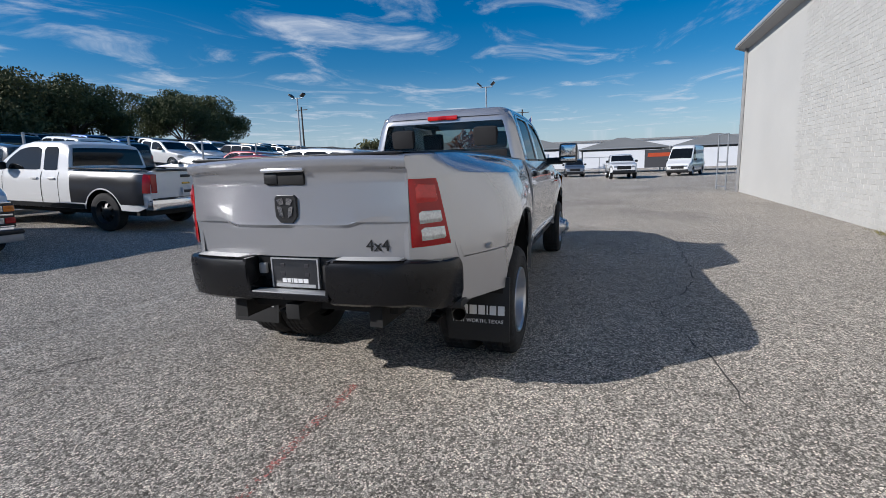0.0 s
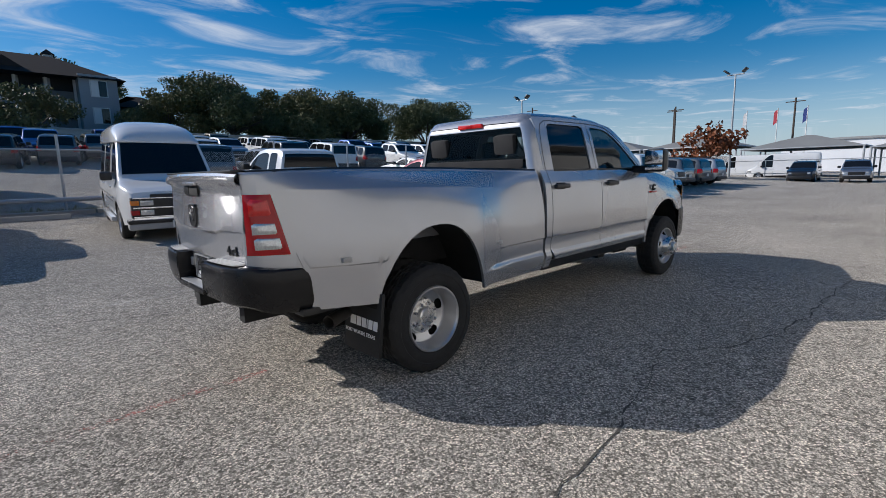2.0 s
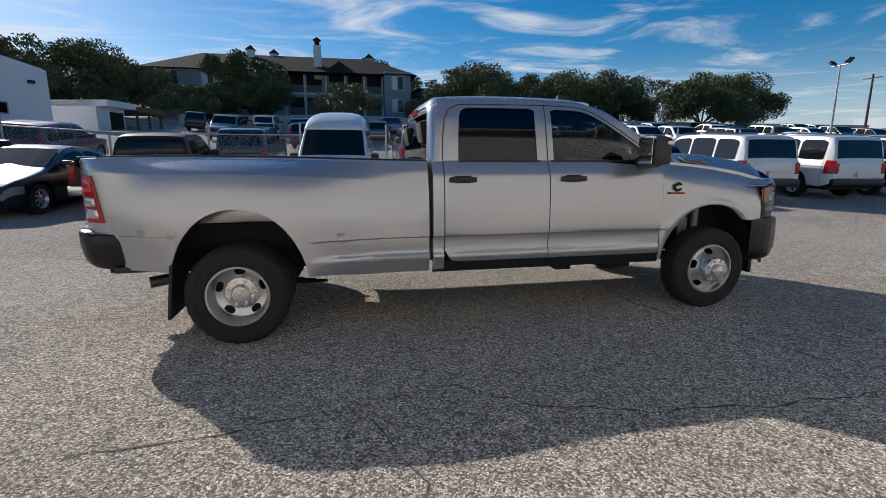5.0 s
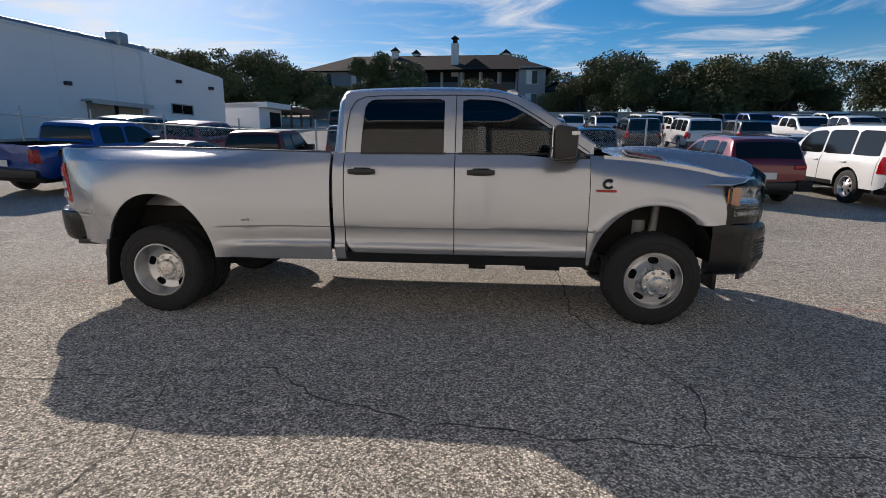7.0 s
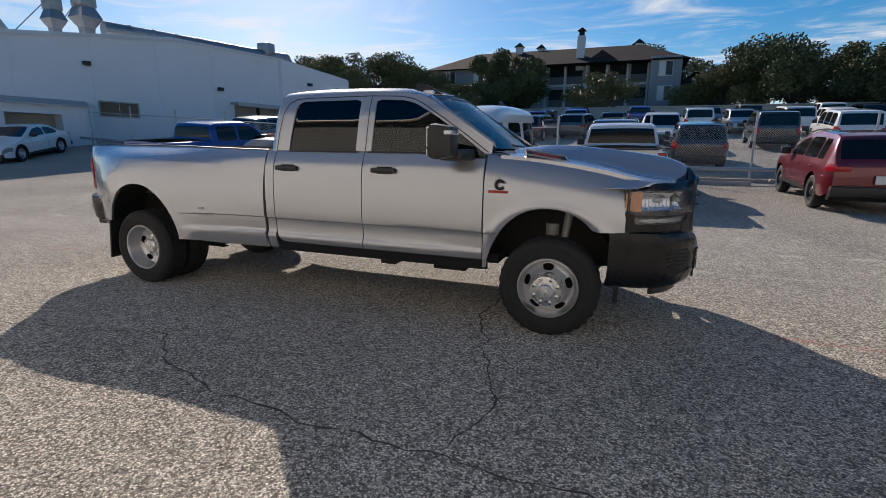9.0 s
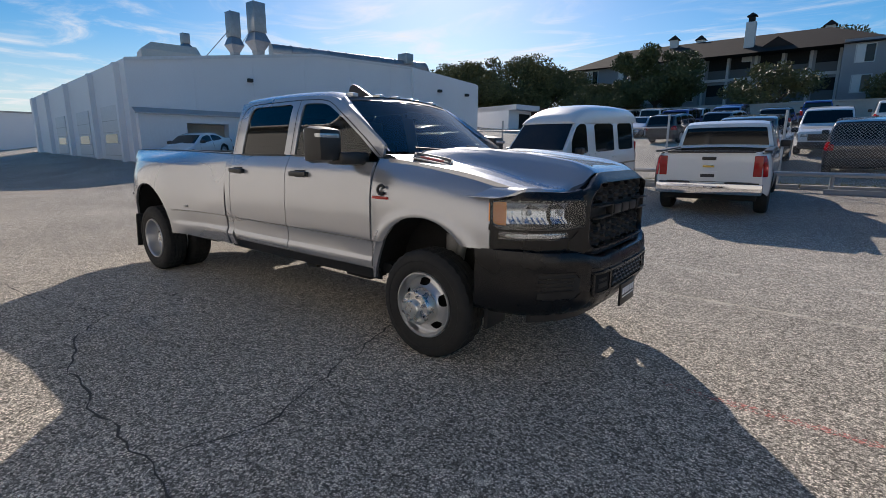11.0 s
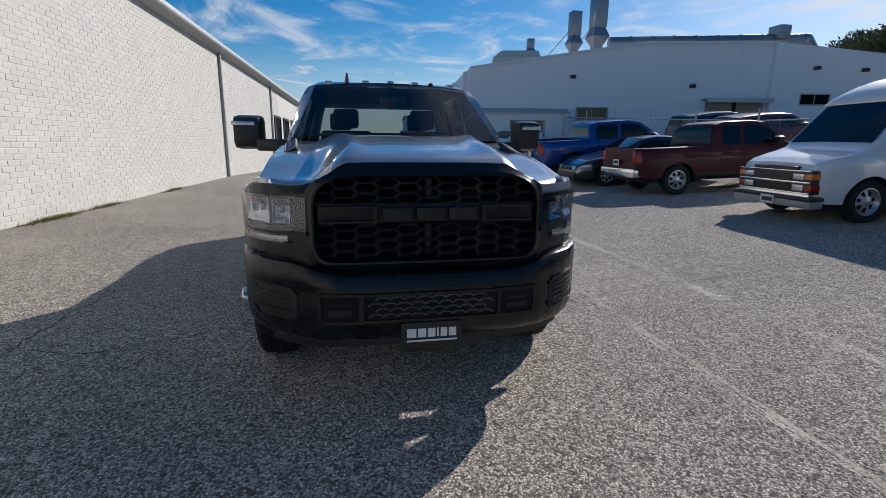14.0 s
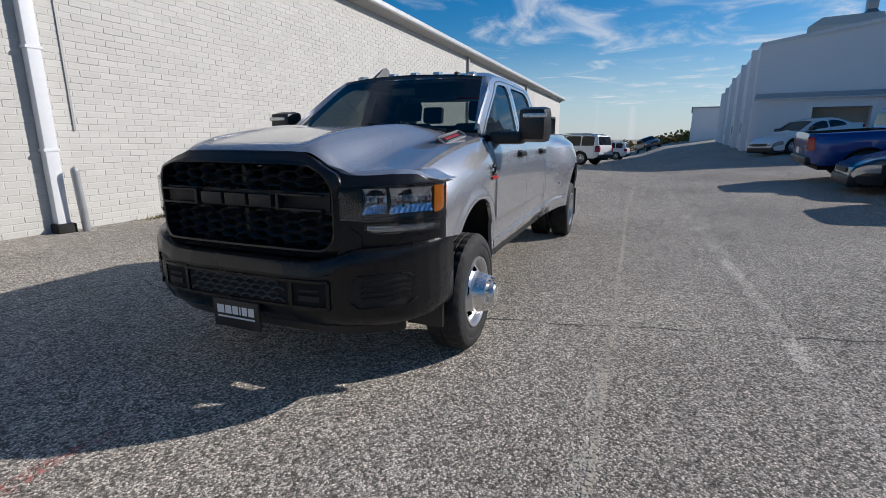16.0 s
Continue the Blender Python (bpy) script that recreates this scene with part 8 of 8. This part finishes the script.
for x, y, kd, p, c, hd in FAR:
    nm = {"suv": "lot_suv", "bigsuv": "lot_suv", "sedan": "lot_sedan"}.get(kd, "lot_pickup")
    wd = {"lot_suv": "suv with dark glass", "lot_sedan": "sedan", "lot_pickup": "pickup truck"}[nm]
    vehicle(nm, kd, at(x, y, hd), p, f"{c} {wd} parked in the lot rows", "pickup truck" if nm == "lot_pickup" else "car", detail=0)

# ---- cracks, seams and worn paint on the car park ----
def worn_mat(name, c, cover):
    """Paint or dust worn through to the stones below."""
    m = bpy.data.materials.new(name)
    m.use_nodes = True
    n, l = m.node_tree.nodes, m.node_tree.links
    b = n["Principled BSDF"]
    b.inputs["Roughness"].default_value = 0.9
    tc, n1, n2, ad, mr, hs = n.new("ShaderNodeTexCoord"), n.new("ShaderNodeTexNoise"), n.new("ShaderNodeTexVoronoi"), n.new("ShaderNodeMath"), n.new("ShaderNodeMapRange"), n.new("ShaderNodeHueSaturation")
    n1.inputs["Scale"].default_value, n1.inputs["Detail"].default_value = 2.5, 6
    n2.inputs["Scale"].default_value = 95.0
    l.new(tc.outputs["Object"], n1.inputs["Vector"])
    l.new(tc.outputs["Object"], n2.inputs["Vector"])
    sp = n.new("ShaderNodeSeparateColor")
    l.new(n2.outputs["Color"], sp.inputs[0])
    ad.operation = "MULTIPLY_ADD"
    ad.inputs[1].default_value = 0.5
    l.new(sp.outputs[0], ad.inputs[0])
    l.new(n1.outputs["Fac"], ad.inputs[2])
    mr.inputs["From Min"].default_value, mr.inputs["From Max"].default_value = 1.05 - cover, 1.2 - cover
    l.new(ad.outputs[0], mr.inputs["Value"])
    l.new(mr.outputs[0], b.inputs["Alpha"])
    hs.inputs["Color"].default_value = (*c, 1)
    v = n.new("ShaderNodeMapRange")
    v.inputs["To Min"].default_value, v.inputs["To Max"].default_value = 0.7, 1.2
    l.new(sp.outputs[1], v.inputs["Value"])
    l.new(v.outputs[0], hs.inputs["Value"])
    l.new(hs.outputs[0], b.inputs["Base Color"])
    return m


def ground_strip(name, pts, width, material, label, seed, wobble=0.03, jitter=0.4, lift=0.004):
    """A narrow irregular strip along a line on the ground."""
    rnd = random.Random(seed)
    line = []
    for (xa, ya), (xb, yb) in zip(pts, pts[1:]):
        m = max(2, int(math.hypot(xb - xa, yb - ya) / 0.09))
        for i in range(m):
            line.append(Vector((xa + (xb - xa) * i / m, ya + (yb - ya) * i / m, 0)))
    line.append(Vector((*pts[-1], 0)))
    off, vs = 0.0, []
    for i, p in enumerate(line):
        d = (line[min(i + 1, len(line) - 1)] - line[max(i - 1, 0)]).normalized()
        nrm = Vector((-d.y, d.x, 0))
        off = off * 0.7 + rnd.gauss(0, wobble * 0.5)
        w = width * (1 + rnd.uniform(-jitter, jitter)) / 2
        for k in (-1, 1):
            q = p + nrm * (off + k * w)
            vs.append((q.x, q.y, ground_z(q.x, q.y) + lift))
    return tagged(mesh_ob(name, vs, grid_faces(len(line), 2, flip=True), material, smooth=False), label, "ground marking", kind="structure")


CRACK = "dark open crack in the worn car park surface"
ground_strip("surface_crack", [(-0.6, -2.47), (-0.29, -2.43), (0.27, -2.38), (0.83, -2.27), (1.46, -2.1), (1.89, -2.46), (2.56, -2.67), (3.55, -2.71), (4.02, -2.74), (4.68, -2.76), (5.6, -2.9), (6.6, -2.85)], 0.01, M_TAR, CRACK, 1, 0.035, 0.7)
ground_strip("surface_crack", [(4.02, -2.74), (4.11, -2.11), (3.9, -1.55), (3.6, -0.75), (3.68, 0.1), (3.71, 0.91), (3.64, 1.26), (3.57, 1.82), (3.4, 2.6), (3.27, 3.5), (3.16, 4.4), (3.3, 5.4)], 0.01, M_TAR, CRACK, 2, 0.035, 0.7)
ground_strip("surface_crack", [(-0.76, 1.9), (-1.2, 2.2), (-1.7, 2.4), (-2.6, 2.55), (-3.4, 2.9)], 0.011, M_TAR, CRACK, 3, 0.035, 0.7)
ground_strip("surface_crack", [(0.83, -2.27), (1.1, -3.0), (1.0, -3.9)], 0.006, M_TAR, CRACK, 4, 0.03, 0.7)
M_WORNPALE, M_WORNTAN, M_WORNRED = worn_mat("worn_pale_paint", (0.68, 0.63, 0.55), 0.27), worn_mat("dusty_groove", (0.42, 0.37, 0.3), 0.48), worn_mat("worn_red_paint", (0.55, 0.2, 0.17), 0.24)
ground_strip("seam", [(-7, 1.84), (-3, 1.84), (0, 1.85), (3.64, 1.86), (7, 1.84), (10, 1.9)], 0.035, M_WORNTAN, "dusty shallow seam in the car park surface", 5, 0.012, 0.3)
ground_strip("seam", [(3.6, 1.83), (5.0, 1.81), (7.5, 1.83)], 0.09, worn_mat("pale_dust", (0.5, 0.46, 0.39), 0.3), "dusty shallow seam in the car park surface", 6, 0.02, 0.4, 0.003)
ground_strip("worn_stripe", [(-9, 2.75), (-4, 2.85), (0, 2.95), (4, 3.05), (7, 3.12), (9.4, 3.4), (13, 3.7)], 0.12, M_WORNPALE, "faded pale painted stripe, mostly worn away", 7, 0.01, 0.25)
ground_strip("worn_stripe", [(-9, 1.95), (-5, 1.9), (-3.4, 1.88)], 0.1, M_WORNPALE, "faded pale painted stripe, mostly worn away", 8, 0.01, 0.25)
ground_strip("worn_red_line", [(-3.2, -0.3), (-2.0, -0.2), (-0.9, -0.15)], 0.06, M_WORNRED, "faint worn red line on the car park", 9, 0.01, 0.3)
ground_strip("worn_red_line", [(5.7, -0.34), (6.9, -0.36)], 0.07, M_WORNRED, "faint worn red line on the car park", 10, 0.01, 0.3)

# ---- bricks of the long wall ----
M_BRICK = mat("painted_brick", (0.56, 0.545, 0.505), 0.7, var=0.08, scale=1.5, fine=60, bump=0.35)
bn, bl = M_BRICK.node_tree.nodes, M_BRICK.node_tree.links
hsv = [q for q in bn if q.bl_idname == "ShaderNodeHueSaturation"][0]
old = hsv.inputs["Value"].links[0].from_socket
geo, oi, bsum, bmr, bmul = bn.new("ShaderNodeNewGeometry"), bn.new("ShaderNodeObjectInfo"), bn.new("ShaderNodeMath"), bn.new("ShaderNodeMapRange"), bn.new("ShaderNodeMath")
bsum.operation, bmul.operation = "ADD", "MULTIPLY"
bl.new(geo.outputs["Random Per Island"], bsum.inputs[0])
bl.new(oi.outputs["Random"], bsum.inputs[1])
bmr.inputs["From Max"].default_value, bmr.inputs["To Min"].default_value, bmr.inputs["To Max"].default_value = 2.0, 0.9, 1.08
bl.new(bsum.outputs[0], bmr.inputs["Value"])
bl.new(old, bmul.inputs[0])
bl.new(bmr.outputs[0], bmul.inputs[1])
bl.new(bmul.outputs[0], hsv.inputs["Value"])
BW, BH, GAP = 0.3, 0.1, 0.01


def brick_shape(w, h, d):
    c = 0.004
    v = [(0, 0, 0), (w, 0, 0), (w, 0, h), (0, 0, h), (c, d, c), (w - c, d, c), (w - c, d, h - c), (c, d, h - c)]
    return v, [(7, 6, 5, 4), (4, 5, 1, 0), (5, 6, 2, 1), (6, 7, 3, 2), (7, 4, 0, 3)]


wall_ob = [c for c in bw.children if c.name.startswith("wall")][0]
rnd = random.Random(77)
v, f = brick_shape(BW - GAP, BH - GAP, 0.0045)
brick_mesh = bpy.data.meshes.new("brick")
brick_mesh.from_pydata(v, [], f)
brick_mesh.materials.append(M_BRICK)
vs, fs = [], []
row = 0
z = -0.1
while z < 5.6:
    x = -27.0 + (BW / 2 if row % 2 else 0)
    while x < 12.0:
        inside = z + BH < eave(x) - 0.02 and not any(a - BW - 0.1 < x < b + 0.1 and z < 3.2 for a, b in DOORS)
        if inside:
            y = -0.013 + (rnd.uniform(0.002, 0.005) if rnd.random() < 0.2 else rnd.uniform(0, 0.002))
            if -0.6 <= x < 5.4 and 0.2 < z < 1.65:
                ob = new("brick", brick_mesh)
                ob.parent = wall_ob
                ob.matrix_basis = pose(x, y, z)
            else:
                o = len(vs)
                vs += [(p[0] + x, p[1] + y, p[2] + z) for p in v]
                fs += [tuple(o + i for i in q) for q in f]
        x += BW
    z += BH
    row += 1
tagged(mesh_ob("brickwork", vs, fs, M_BRICK, wall_ob, smooth=False), "white painted bricks with raked joints", kind="stuff")
